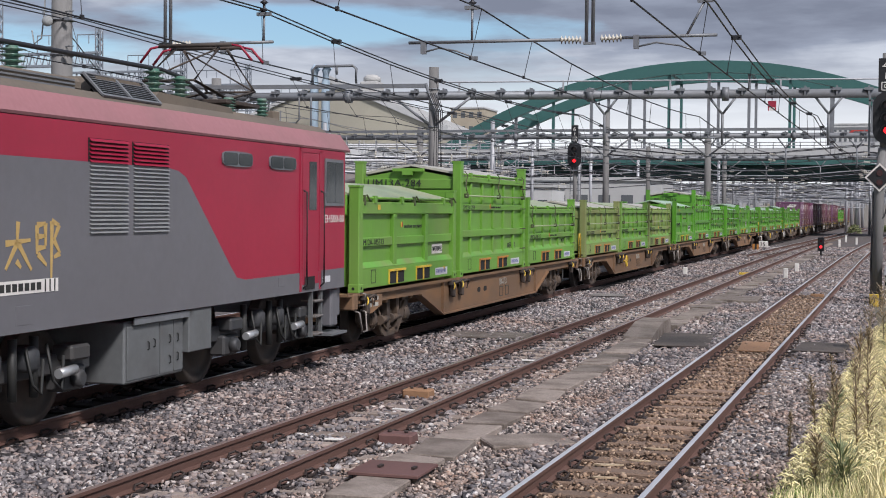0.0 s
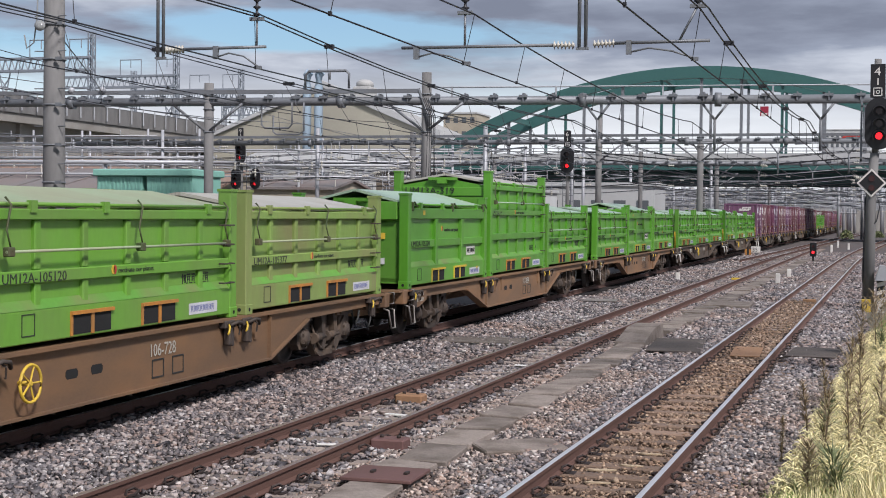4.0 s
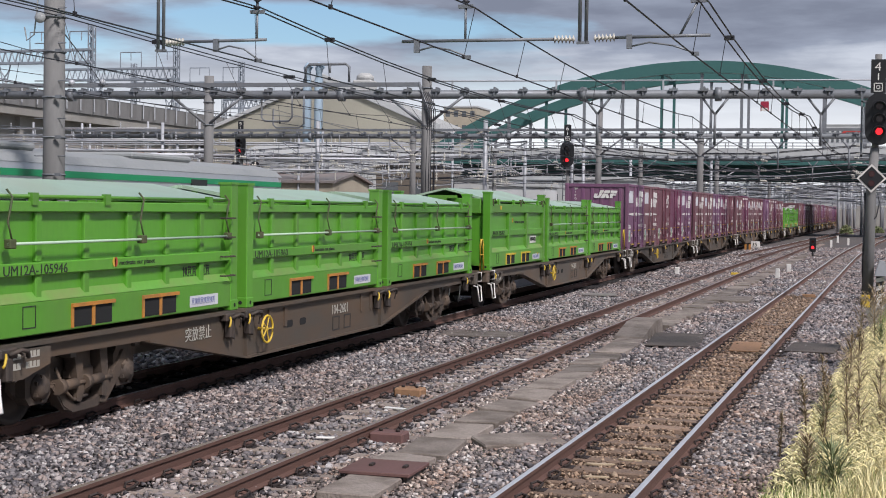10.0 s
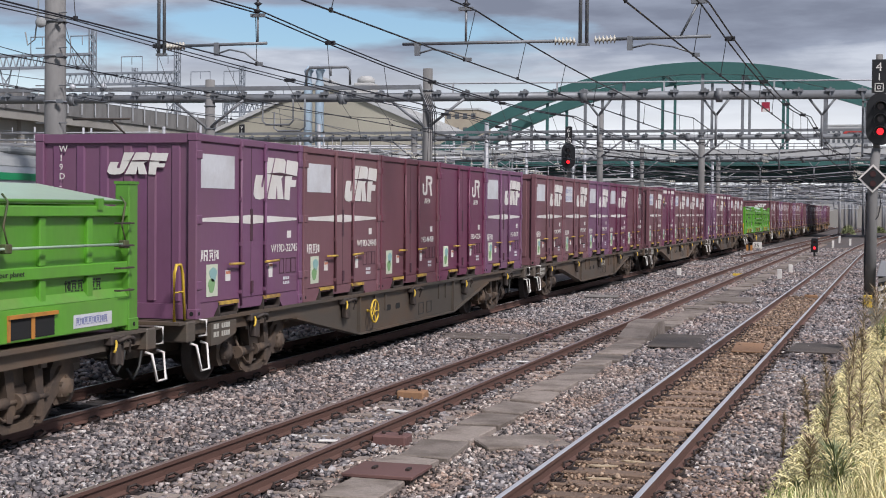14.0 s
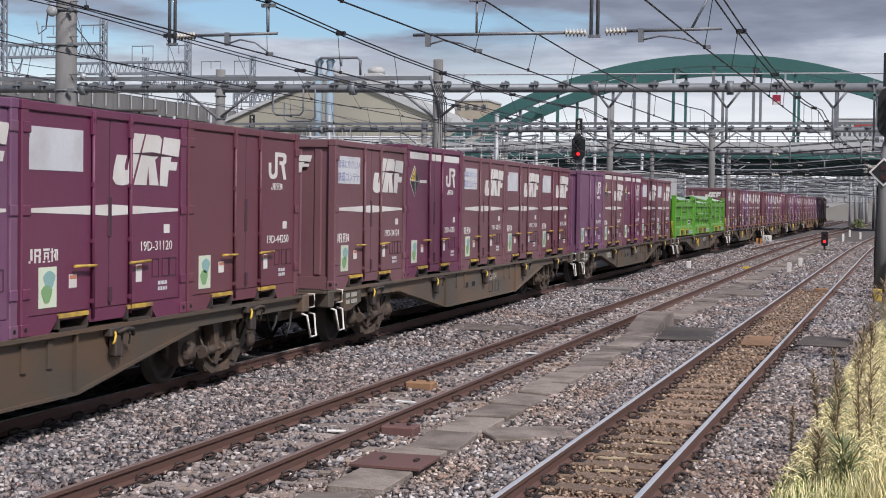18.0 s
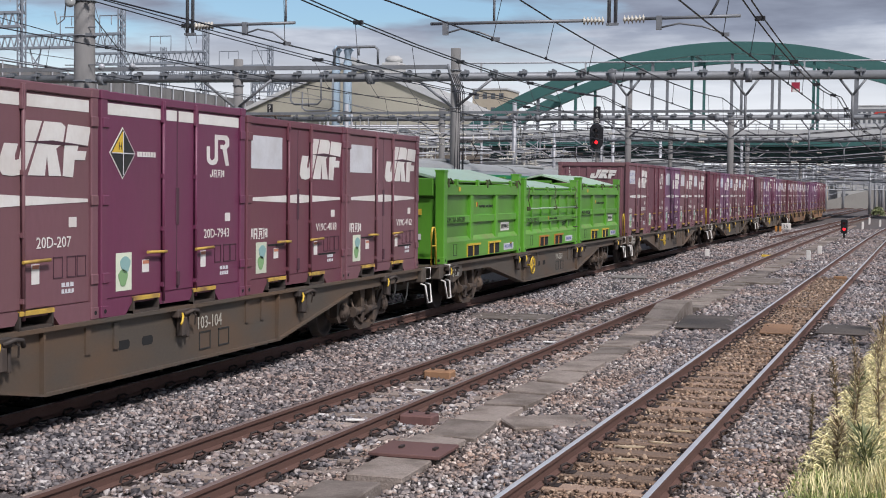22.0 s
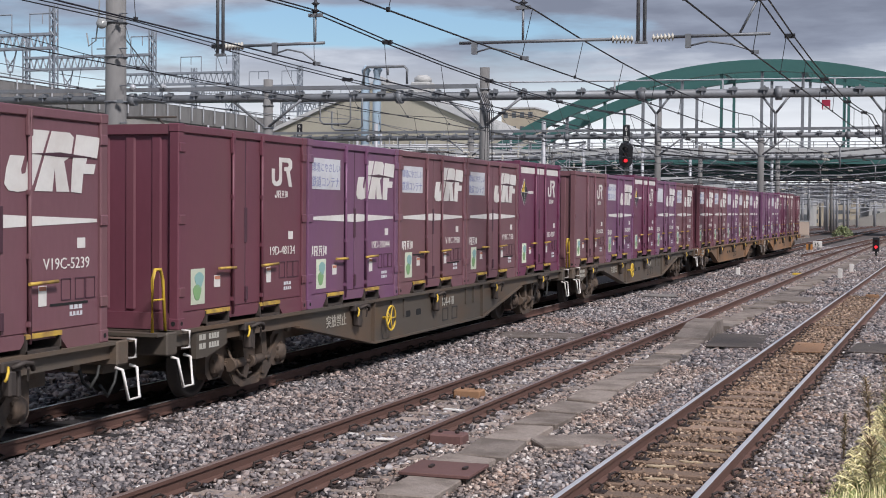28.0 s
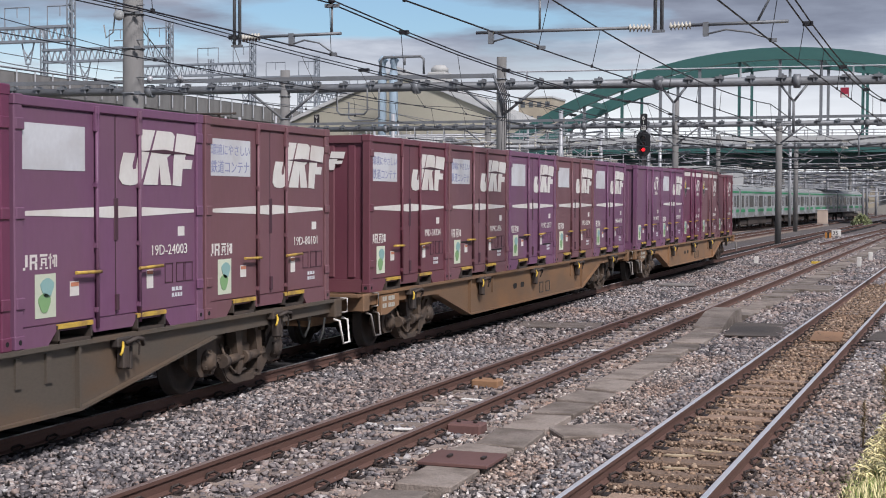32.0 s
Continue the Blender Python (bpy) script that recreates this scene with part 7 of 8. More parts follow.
    box(bm, W - .02, W + .012, -2.38, -2.30, 1.2, 3.40); box(bm, W - .02, W + .012, -1.58, -1.50, 1.2, 3.40); box(bm, W - .02, W + .012, -2.38, -1.5, 3.34, 3.40)
    part("door_frame", bm, M["red_paint"], t)
    d = part("cab_door", B(W + .003, W + .012, -2.28, -1.60, 1.30, 3.32, bevel=.004), M["red_paint"], t)
    part("door_window", B(W + .012, W + .018, -2.02, -1.72, 2.45, 3.2, bevel=.002), M["window"], d)
    # flat black plate for the shade of the recessed step
    part("step_well", B(W + .012, W + .02, -2.16, -1.78, 1.22, 1.42), M["opening_shade"], d)
    for y in (-2.24, -1.52):
        bm = bmesh.new()
        tube(bm, [(W, y, 2.75), (W + .07, y, 2.72), (W + .07, y, 1.30), (W, y, 1.24)], .017, 6)
        part("grab_rail", bm, M["ink"], t)
    bm = bmesh.new()
    outline_shape(bm, [(-1.36, 2.52), (-.50, 2.52), (-.56, 3.27), (-1.36, 3.27)], side_m(W + .004, 0, 0), .02)
    cw = part("cab_window", bm, M["steel"], t)
    bm = bmesh.new()
    outline_shape(bm, [(-1.31, 2.57), (-.96, 2.57), (-.97, 3.22), (-1.31, 3.22)], side_m(W + .026, 0, 0))
    outline_shape(bm, [(-.93, 2.57), (-.55, 2.57), (-.60, 3.22), (-.94, 3.22)], side_m(W + .026, 0, 0))
    part("pane", bm, M["window"], cw)
    part("rear_window", B(-1.1, 1.1, y1 - .004, y1 + .008, 2.55, 3.2), M["window"], t)
    write("EH500-80", .18, M["white"], t, side_m(W + .008, -1.36, 2.25), squeeze=1.22)
    bm = bmesh.new()
    outline_shape(bm, [(-1.42, 1.30), (-1.1, 1.30), (-1.1, 1.40), (-1.42, 1.40)], side_m(W + .010, 0, 0))
    part("notice", bm, M["slogan"], t)
    # gold brushed mark and its plate
    bm = bmesh.new()
    brush = (((-.22, .30, .0, .46), (.0, .46, .22, .28), (-.14, .26, .14, .27), (-.18, .13, .18, .14), (.0, .27, .0, .0), (-.12, .10, -.07, .03), (.13, .10, .07, .03), (-.24, -.02, .24, .0)),
             ((-.22, .24, .22, .27), (.0, .46, -.02, .24), (-.02, .24, -.22, -.02), (.0, .24, .24, -.04), (-.03, .06, .05, -.01)),
             ((-.20, .42, -.04, .44), (-.20, .30, -.04, .31), (-.20, .42, -.20, .12), (-.04, .44, -.04, .20), (-.20, .18, -.04, .19), (-.18, .12, -.02, .0), (.08, .46, .07, -.14), (.08, .46, .22, .42), (.22, .42, .12, .26), (.12, .26, .24, .12), (.24, .12, .12, .08)))
    for cx, strokes in zip((-10.42, -9.86, -9.32), brush):
        for a, b, c, e in strokes:
            dx, dz = c - a, e - b
            L = math.hypot(dx, dz); nx, nz = -dz / L * .034, dx / L * .034
            outline_shape(bm, [(cx + a + nx, 1.86 + b + nz), (cx + a - nx, 1.86 + b - nz), (cx + c - nx * .5, 1.86 + e - nz * .5), (cx + c + nx * .5, 1.86 + e + nz * .5)], side_m(W + .009, 0, 0))
    part("gold_mark", bm, M["gold"], t, "brushed gold mark")
    bm = bmesh.new()
    outline_shape(bm, [(-10.7, 1.58), (-9.12, 1.58), (-9.12, 1.72), (-10.7, 1.72)], side_m(W + .010, 0, 0))
    pl = part("name_plate", bm, M["white"], t, "white plate with dark bars")
    bm = bmesh.new()
    for k in range(8):
        box(bm, W + .014, W + .018, -10.3 + k * .11, -10.22 + k * .11, 1.61, 1.69)
    for k in range(3):
        box(bm, W + .014, W + .018, -9.38 + k * .09, -9.36 + k * .09, 1.585, 1.715)
    part("print", bm, M["ink"], pl)
    part("hatch", B(W + .004, W + .012, -9.9, -9.6, 1.26, 1.46, bevel=.003), M["loco_grey"], t)
    part("hatch", B(W + .004, W + .012, -3.2, -2.98, 1.32, 1.46, bevel=.003), M["loco_grey"], t)
    # roof gear
    part("roof_housing", B(-1.0, 1.0, -12.2, -7.9, 3.78, 3.95, bevel=.05), M["roof_brown"], t)
    bm = bmesh.new()
    for k in range(3):
        box(bm, 1.0, 1.015, -12.0, -8.1, 3.81 + k * .045, 3.83 + k * .045)
    part("roof_grille", bm, M["steel"], t)
    bm = bmesh.new()
    prism(bm, [(-7.7, 3.80), (-6.1, 3.80), (-6.5, 4.02), (-7.5, 4.02)], -.95, .95, "x")
    part("roof_housing", bm, M["roof_brown"], t)
    bm = bmesh.new()
    prism(bm, [(1.16, 3.76), (.90, 4.02), (.86, 4.02), (1.10, 3.76)], -7.75, -6.35, "y")
    ip = part("intake_panel", bm, M["opening_shade"], t, "dark sloped intake mesh with pale frame")
    bm = bmesh.new()
    for y in (-7.75, -7.06, -6.35):
        tube(bm, [(1.17, y, 3.77), (.91, y, 4.03)], .02, 5)
    for x, z in ((1.17, 3.77), (.91, 4.03)):
        tube(bm, [(x, -7.75, z), (x, -6.35, z)], .02, 5)
    for k in range(9):
        f = (k + 1) / 10
        tube(bm, [(1.17 - .26 * f, -7.74, 3.765 + .26 * f), (1.17 - .26 * f, -6.36, 3.765 + .26 * f)], .006, 4)
    part("frame", bm, M["steel"], ip)
    bm = bmesh.new()
    prism(bm, [(-6.0, 3.80), (-3.5, 3.80), (-3.6, 3.92), (-5.8, 3.97)], -.85, .85, "x")
    part("roof_housing", bm, M["roof_brown"], t)
    part("roof_housing", B(-.8, .8, -3.4, -1.7, 3.78, 3.88, bevel=.03), M["roof_brown"], t)
    part("roof_box", B(.4, .62, -1.55, -1.3, 3.8, 4.02, bevel=.01), M["roof_brown"], t)
    for y, top in ((-8.75, 4.24), (-5.5, 4.30), (-4.75, 4.27), (-3.2, 4.10), (-2.0, 4.18)):
        bm = bmesh.new()
        disc_insulator(bm, (.62, y, 3.85), (.62, y, top), .155 if y < -4 else .115, 6, .07)
        part("insulator", bm, M["green_glass"], t, "green ribbed insulator")
    bm = bmesh.new()
    tube(bm, [(.62, -12.2, 4.46), (.62, -9.0, 4.27), (.62, -5.3, 4.31), (.55, -4.6, 4.28), (.3, -3.3, 4.1)], .03, 8)
    part("roof_conductor", bm, M["wire"], t)
    c = -2.85
    part("pantograph_frame", B(-.7, .7, c - .6, c + .6, 4.0, 4.06, bevel=.01), M["dark_iron"], t)
    bm = bmesh.new()
    for x in (-.45, .45):
        tube(bm, [(x, c + .3, 4.05), (x * .9, c - 1.05, 4.30), (x * .8, c - .15, 4.86)], .026, 6)
        tube(bm, [(x, c - .3, 4.05), (x * .9, c + 1.05, 4.30), (x * .8, c + .15, 4.86)], .026, 6)
    for y in (c - 1.05, c + 1.05):
        tube(bm, [(-.42, y, 4.30), (.42, y, 4.30)], .02, 6)
    tube(bm, [(-.4, c - 1.05, 4.30), (.36, c - .15, 4.86)], .014, 5); tube(bm, [(.4, c + 1.05, 4.30), (-.36, c + .15, 4.86)], .014, 5)
    part("pantograph_arm", bm, M["dark_iron"], t)
    for y in (c - .2, c + .2):
        bm = bmesh.new()
        tube(bm, [(-.6, y, 4.90), (.6, y, 4.90)], .032, 6)
        part("collector", bm, M["dark_iron"], t)
        for s in (-1, 1):
            bm = bmesh.new()
            tube(bm, [(s * .58, y, 4.90), (s * .74, y, 4.87), (s * .92, y, 4.66)], .02, 6)
            part("horn", bm, M["horn_red"], t, "red pantograph horn")
    # below the floor
    for yc in (-3.05, -9.65):
        bm = bmesh.new()
        for s in (-1, 1):
            box(bm, s * 1.02 - .08, s * 1.02 + .08, yc - 1.75, yc + 1.75, .62, .84, bevel=.02)
            for dy in (-1.25, 1.25):
                box(bm, s * 1.08 - .12, s * 1.08 + .12, yc + dy - .24, yc + dy + .24, .42, .70, bevel=.03)
                box(bm, s * 1.15 - .14, s * 1.15 + .14, yc + dy - .2, yc + dy + .2, .76, .94, bevel=.03)
                lathe(bm, [(.1, 0), (.1, .10), (.07, .13)], pose(s * 1.18, yc + dy, .56, 0, 90 * s, 0), 14)
            for dy in (-.35, .35):
                lathe(bm, [(.10, 0), (.15, .05), (.15, .22), (.10, .28)], pose(s * 1.15, yc + dy, .72), 14)
        box(bm, -.9, .9, yc - .3, yc + .3, .5, .8)
        bg = part("bogie", bm, M["loco_bogie"], t)
        bm = bmesh.new()
        for s in (-1, 1):
            for dy in (-1.0, .75):
                tube(bm, [(s * 1.3, yc + dy, .66), (s * 1.3, yc + dy + .34, .68)], .055, 10)
        part("damper", bm, M["stainless"], bg, "bright damper")
        bm = bmesh.new()
        for dy in (-.7, .2, .6):
            tube(bm, [(1.25, yc + dy, 1.0), (1.3, yc + dy + .05, .6), (1.3, yc + dy + .22, .48), (1.27, yc + dy + .3, .85)], .018, 6)
            tube(bm, [(1.22, yc + dy - .2, 1.1), (1.22, yc + dy - .2, .45)], .05, 8)
        part("pipework", bm, M["ink"], bg)
        for dy in (-1.25, 1.25):
            WHEELS.append((wheelset(t, yc + dy, R_LOCO, SET_LOCO), yc + dy, R_LOCO))
    bm = bmesh.new()
    box(bm, -1.34, 1.34, -7.55, -6.05, .38, 1.12, bevel=.02)
    tk = part("equipment_case", bm, M["loco_under"], t, "grey equipment case with doors")
    for a, b in ((-7.5, -6.72), (-6.68, -6.35), (-6.32, -6.08)):
        part("case_door", B(1.34, 1.352, a, b, .42, 1.06, bevel=.004), M["loco_under"], tk)
    for y, z in ((-7.0, .80), (-6.85, .82), (-6.45, .84), (-6.24, .84), (-6.45, .58), (-6.24, .60)):
        bm = bmesh.new()
        tube(bm, [(1.352, y, z + .05), (1.375, y, z + .04), (1.375, y, z - .04), (1.352, y, z - .05)], .01, 5)
        part("handle", bm, M["ink"], tk)
    part("case_door", B(1.30, 1.40, -6.0, -5.35, .62, 1.17, bevel=.01), M["loco_under"], tk)
    part("side_grille", B(1.38, 1.40, -7.4, -5.9, 1.08, 1.16), M["steel"], t)
    part("skirt", B(1.1, 1.36, -.85, -.55, .55, 1.17, bevel=.03), M["loco_grey"], t)
    part("foot_board", B(1.1, 1.45, -1.1, -.35, .42, .46), M["steel"], t)
    for z in (.5, .78, 1.02):
        bm = bmesh.new()
        tube(bm, [(1.2, -1.75, z), (1.42, -1.75, z), (1.42, -1.4, z), (1.2, -1.4, z)], .018, 5)
        box(bm, 1.3, 1.43, -1.74, -1.41, z - .012, z + .012)
        part("foot_step", bm, M["iron_edge"], t)
    for y in (-1.78, -1.37):
        part("step_hanger", B(1.34, 1.40, y - .02, y + .02, .46, 1.18), M["loco_under"], t)
    bm = bmesh.new()
    box(bm, -.13, .13, -.45, -.02, .76, 1.0, bevel=.03)
    part("coupler", bm, M["dark_iron"], t)
    part("buffer_beam", B(-1.3, 1.3, -.5, -.3, .7, 1.18, bevel=.02), M["loco_grey"], t)
    return t


# ---------------------------------------------------------------- how the train is made up
def ahead(t):
    """Where the coupling plane behind the engine is at t seconds."""
    u = t - 16.0
    return (-1.93804e-07) * u ** 6 + (-2.4631e-06) * u ** 5 + (8.37475e-05) * u ** 4 + (0.000670073) * u ** 3 + (0.000490632) * u ** 2 + (-9.01631) * u ** 1 + (-124.09) * u ** 0


LOCKS_20 = (1.15, 6.55, 7.2, 12.9, 13.5, 19.0)
LOCKS_12 = (2.6, 6.4, 10.2, 14.0, 17.8)
COLOUR = {"o": "under_brown", "g": "under_grey"}
TRAIN = (
    ("g20", "o", "WHF", ("M12A-105313", "UM13A-284", "UM12A-105117")), ("g20", "o", "OFO", ("UM12A-105282", "UM12A-105120", "UM12A-105377")), ("g20", "o", "WHF", ("UM12A-105204", "UM13A-319", "UM12A-105810")),
    ("g20", "o", "FWF", ("UM12A-105922", "UM12A-105891", "UM12A-105930")), ("g20", "g", "FFF", ("UM12A-105946", "UM12A-105960", "UM12A-105954")), ("g20", "g", "WFF", ("UM12A-205052", "UM12A-105956", "UM12A-105933")),
    ("p12", "g", "sspps", ("W19D-22745", "W19D-24845", "19D-46458", "19D-47236", "19D-30170")), ("p12", "g", "ssssp", ("V19C-4995", "V19C-5387", "19D-36331", "19D-31120", "19D-44250")),
    ("p12", "g", "stsss", ("19D-34124", "20D-6785", "19D-30245", "V19C-7158", "V19C-7246")), ("p12", "g", "pdtss", ("19D-44394", "20D-207", "20D-7943", "V19C-4018", "V19C-4162")),
    ("g20", "g", "WFW", ("UM12A-105289", "UM12A-105971", "UM12A-205038")), ("p12", "g", "spsss", ("19D-40375", "19D-47424", "V19C-644", "19D-30366", "V19C-5239")),
    ("p12", "g", "pssst", ("19D-48134", "19D-30044", "V19C-7958", "V19C-7158", "20D-3207")), ("p12", "g", "pstss", ("19D-45559", "19D-35025", "20D-3652", "19D-24003", "19D-80101")),
    ("p12", "o", "sssss", ("19D-34334", "V19C-896", "V19C-2077", "19D-33214", "19D-41120")), ("p12", "o", "psttp", ("19D-44102", "19D-30077", "20D-1120", "20D-884", "19D-47001")))
MAKES = {"s": "stripe", "p": "plain", "t": "tall", "d": "tall_stripe"}
SHADES = {"v": "purple", "m": "plum", "b": "puce", "r": "maroon"}
TINTS = {6: "vbrmv", 7: "bbvmr", 8: "bmbbr", 9: "vbmrb", 11: "brvbb", 12: "rvbbm", 13: "bvmvb", 14: "rbvbv", 15: "vvmbr"}
SLOGANS = ((7, 1), (8, 0), (8, 2), (11, 0), (12, 1), (12, 2), (12, 3), (13, 1), (13, 4), (14, 0), (14, 1))
RIDES = []  # (object, place behind the engine, length, place on its wagon)
SOLE = {0: "106-713", 1: "106-728", 2: "107-654", 3: "107-1833", 4: "104-2601", 5: "104-2654", 7: "102-103", 8: "102-104", 9: "103-104", 10: "104-2351", 11: "104-517", 12: "104-418", 13: "104-848"}


def make_train():
    eng = engine()
    RIDES.append((eng, 0.0, 12.0, Matrix.Translation((0, 6.0, 0))))
    green = {"W": green_container("wide", M["lime"], M["lid"]), "F": green_container("fine", M["lime"], M["lid"]), "H": green_container("high", M["lime"], M["lid_grey"]), "O": green_container("fine", M["lime_old"], M["lid_grey"])}
    purple = {k: purple_container(v) for k, v in MAKES.items()}
    later = {c + size: (n, k) for n, (size, tint, loads, numbers) in enumerate(TRAIN) for k, c in enumerate(loads)}
    for n, (size, tint, loads, numbers) in enumerate(TRAIN):
        skin = M[COLOUR[tint]]
        deep, run = {0: ((5.95, 14.45), 1.5), 1: ((5.95, 14.45), 1.5), 2: ((6.95, 13.5), 1.7), 3: ((6.95, 13.5), 1.7), 14: ((5.8, 14.6), 1.8), 15: ((5.8, 14.6), 1.8)}.get(n, ((7.2, 13.2), 2.9))
        name = "brown weathered container flat wagon with deep fish-belly sills" if tint == "o" else ("dirty grey-brown container flat wagon with yellow brake wheel" if n in (4, 5, 6, 10, 11, 12, 13) else "dirty grey-brown container flat wagon")
        w = wagon(deep, run, skin, LOCKS_20 if size == "g20" else LOCKS_12, name, n in (1, 4, 5, 6, 10, 11, 12, 13))
        RIDES.append((w, n * WAGON, WAGON, Matrix.Translation((0, -WAGON / 2, 0))))
        if n in SOLE:
            write(SOLE[n], .23, M["lid_grey"], w, side_m(1.196, 10.7, .66), squeeze=.95)
        if n in (4, 9, 12, 13):
            write("突放禁止", .2, M["lid_grey"], w, side_m(1.196, deep[0] - 1.9, .68))
        for k, c in enumerate(loads):
            if size == "g20":
                src, y, z = green[c], 10.2 + (k - 1) * 6.36, 1.0
            else:
                src, y, z = purple[c], 10.2 + (k - 2) * 3.78, 1.0
            last = later[c + size] == (n, k)
            ob = src if last else copy_thing(src, Matrix())
            RIDES.append((ob, n * WAGON, WAGON, Matrix.Translation((0, y - WAGON / 2, z))))
            if size == "g20" and n < 2:
                for o in ob.children_recursive:
                    for old, dusty in (("lime", "lime_dusty"), ("lid", "lid_dusty")):
                        if o.data and o.data.materials and o.data.materials[0] is M[old]:
                            o.material_slots[0].link = "OBJECT"
                            o.material_slots[0].material = M[dusty]
            if size == "p12":
                shade = M[SHADES[TINTS[n][k]]]
                for o in ob.children_recursive:
                    if o.data.materials and o.data.materials[0] is M["purple"]:
                        o.material_slots[0].link = "OBJECT"
                        o.material_slots[0].material = shade
                if (n, k) in SLOGANS:
                    write("環境にやさしい", .150, M["ink_blue"], ob, side_m(CW / 2 - .0245, -1.68, 2.03), "slogan")
                    write("鉄道コンテナ", .172, M["ink_blue"], ob, side_m(CW / 2 - .0245, -1.68, 1.81), "slogan")
                NUMBERED.append((ob, numbers[k], .168, M["white"], side_m(CW / 2 - .0245, .68, .83), 1.1))
                if numbers[k].startswith("V"):
                    # black bars laid on the wall for the shaded vent slots
                    for y0, y1, z in ((-1.10, -.52, .655), (.80, 1.50, .45)):
                        part("vent_slit", B(CW / 2 - .032, CW / 2 - .024, y0, y1, z, z + .026), M["opening_shade"], ob)
                if c in "sd" and k == 0:
                    FRONTED.append((ob, numbers[k]))
            else:
                zz = {"W": .825, "F": .71, "H": 1.47, "O": .71}[c]
                NUMBERED.append((ob, numbers[k], .155, M["ink"], side_m(GW / 2 - (.04 if c in "WH" else .022), -2.7, zz), 1.25))
                if c == "H":
                    NUMBERED.append((ob, numbers[k], .23, M["ink"], pose(-.95, -GL / 2 + .058, 1.97), 1.1))
    for ob, words, size, m, place, squeeze in NUMBERED:
        write(words, size, m, ob, place, "number", squeeze)
    for ob, words in FRONTED:
        for i, ch in enumerate(words):
            write(ch, .125, M["white"], ob, pose(-.86, -CL / 2 + .022, 2.24 - .125 * i), "number")
        bm = bmesh.new()
        emblem(bm, pose(-.12, -CL / 2 + .024, 1.93), .30, .92)
        part("white_mark", bm, M["white"], ob).data.materials.append(M["purple_dark"])


NUMBERED, FRONTED = [], []
make_train()
# ---------------------------------------------------------------- rails, sleepers and clips


def rail_mesh(line, side, y0, y1, step, name, parent, top):
    bm, bt = bmesh.new(), bmesh.new()
    prof = [(-.06, -.153), (.06, -.153), (.06, -.142), (.012, -.125), (.012, -.045), (.033, -.035), (.033, -.002), (-.033, -.002), (-.033, -.035), (-.012, -.045), (-.012, -.125), (-.06, -.142)]
    rings, tops = [], []
    y = y0
    while y <= y1 + 1e-6:
        m = on_line(line, y)
        rings.append([bm.verts.new(m @ Vector((side * GAUGE + x, 0, z))) for x, z in prof])
        tops.append([bt.verts.new(m @ Vector((side * GAUGE + x, 0, z))) for x, z in ((-.028, -.0015), (-.02, .001), (.02, .001), (.028, -.0015))])
        y += step
    for a, b in zip(rings, rings[1:]):
        for k in range(len(prof)):
            bm.faces.new((a[k], a[(k + 1) % len(prof)], b[(k + 1) % len(prof)], b[k]))
    for a, b in zip(tops, tops[1:]):
        for k in range(3):
            bt.faces.new((a[k], a[k + 1], b[k + 1], b[k]))
    r = part(name, bm, M["rail_side"], parent)
    part("running_surface", bt, top, r)


def track(line, y0, y1, label, sleepers, top, skin, near=46.0, rail_step=4.0, spacing=0.62, clips=True, far_skin=None, reach=1.05):
    t = thing("track", label, "railway track", kind="structure")
    for s in (-1, 1):
        rail_mesh(line, s, y0, y1, rail_step, "rail", t, top)
    rng = random.Random(int(y0 * 7 + sleepers * 3))
    first = None
    chip = None
    far = bmesh.new()
    y = max(y0, 8.0)
    while y < min(y1, 150):
        m = on_line(line, y) @ pose(rng.uniform(-.03, .03), rng.uniform(-.02, .02), rng.uniform(-.012, .006), 0, 0, rng.uniform(-.8, .8))
        if y < near:
            if first is None:
                bm = B(-1.05, 1.05, -.115, .115, -.30, -.158, bevel=.015)
                first = part("sleeper", bm, skin, t); first.matrix_basis = m
            else:
                same("sleeper", first, t, m)
            if clips:
                for sx in (-1, 1):
                    for d in (-1, 1):
                        if chip is None:
                            bm = bmesh.new()
                            tube(bm, [(.07, -.07, -.14), (.05, -.01, -.10), (.09, .05, -.085), (.15, .04, -.10), (.14, -.03, -.13), (.10, -.075, -.145)], .014, 5)
                            box(bm, .05, .19, -.08, .08, -.165, -.15)
                            chip = part("rail_clip", bm, M["clip"], t); cm = chip
                            chip.matrix_basis = m @ pose(sx * GAUGE, 0, 0, 0, 0, 0 if d > 0 else 180)
                        else:
                            same("rail_clip", chip, t, m @ pose(sx * GAUGE, 0, 0, 0, 0, 0 if d > 0 else 180))
        else:
            v = [far.verts.new(m @ Vector(p)) for p in ((-reach, -.11, -.16), (reach, -.11, -.16), (reach, .11, -.16), (-reach, .11, -.16), (-reach, -.11, -.3), (reach, -.11, -.3))]
            far.faces.new(v[:4]); far.faces.new((v[4], v[5], v[1], v[0]))
        y += spacing
    if far.verts:
        tagged(part("far_sleepers", far, far_skin or skin, t), kind="stuff")
    else:
        far.free()
    return t


track(x_middle, 4.0, 124.0, "rusty track with grey sleepers and coiled rail clips", 1, M["rail_dull"], M["sleeper"], 34.0)
track(x_right, 4.0, 236.0, "track with polished rails on rust-brown sleepers", 2, M["rail_top"], M["sleeper_rust"], 34.0, far_skin=M["sleeper"], reach=.66)
# its sleepers take the near-black colour that stands for the train's shade
track(x_freight, 4.0, 300.0, "freight track in shade with dark rails", 3, M["rail_top"], M["train_shade"], 26.0)
track(lambda y: -13.4 + 0.00012 * y * y, 4.0, 300.0, "track behind the freight train", 4, M["rail_top"], M["sleeper"], 0)
track(lambda y: -17.0 + 0.0001 * y * y, 4.0, 300.0, "commuter track on ballast", 5, M["rail_top"], M["sleeper"], 0)
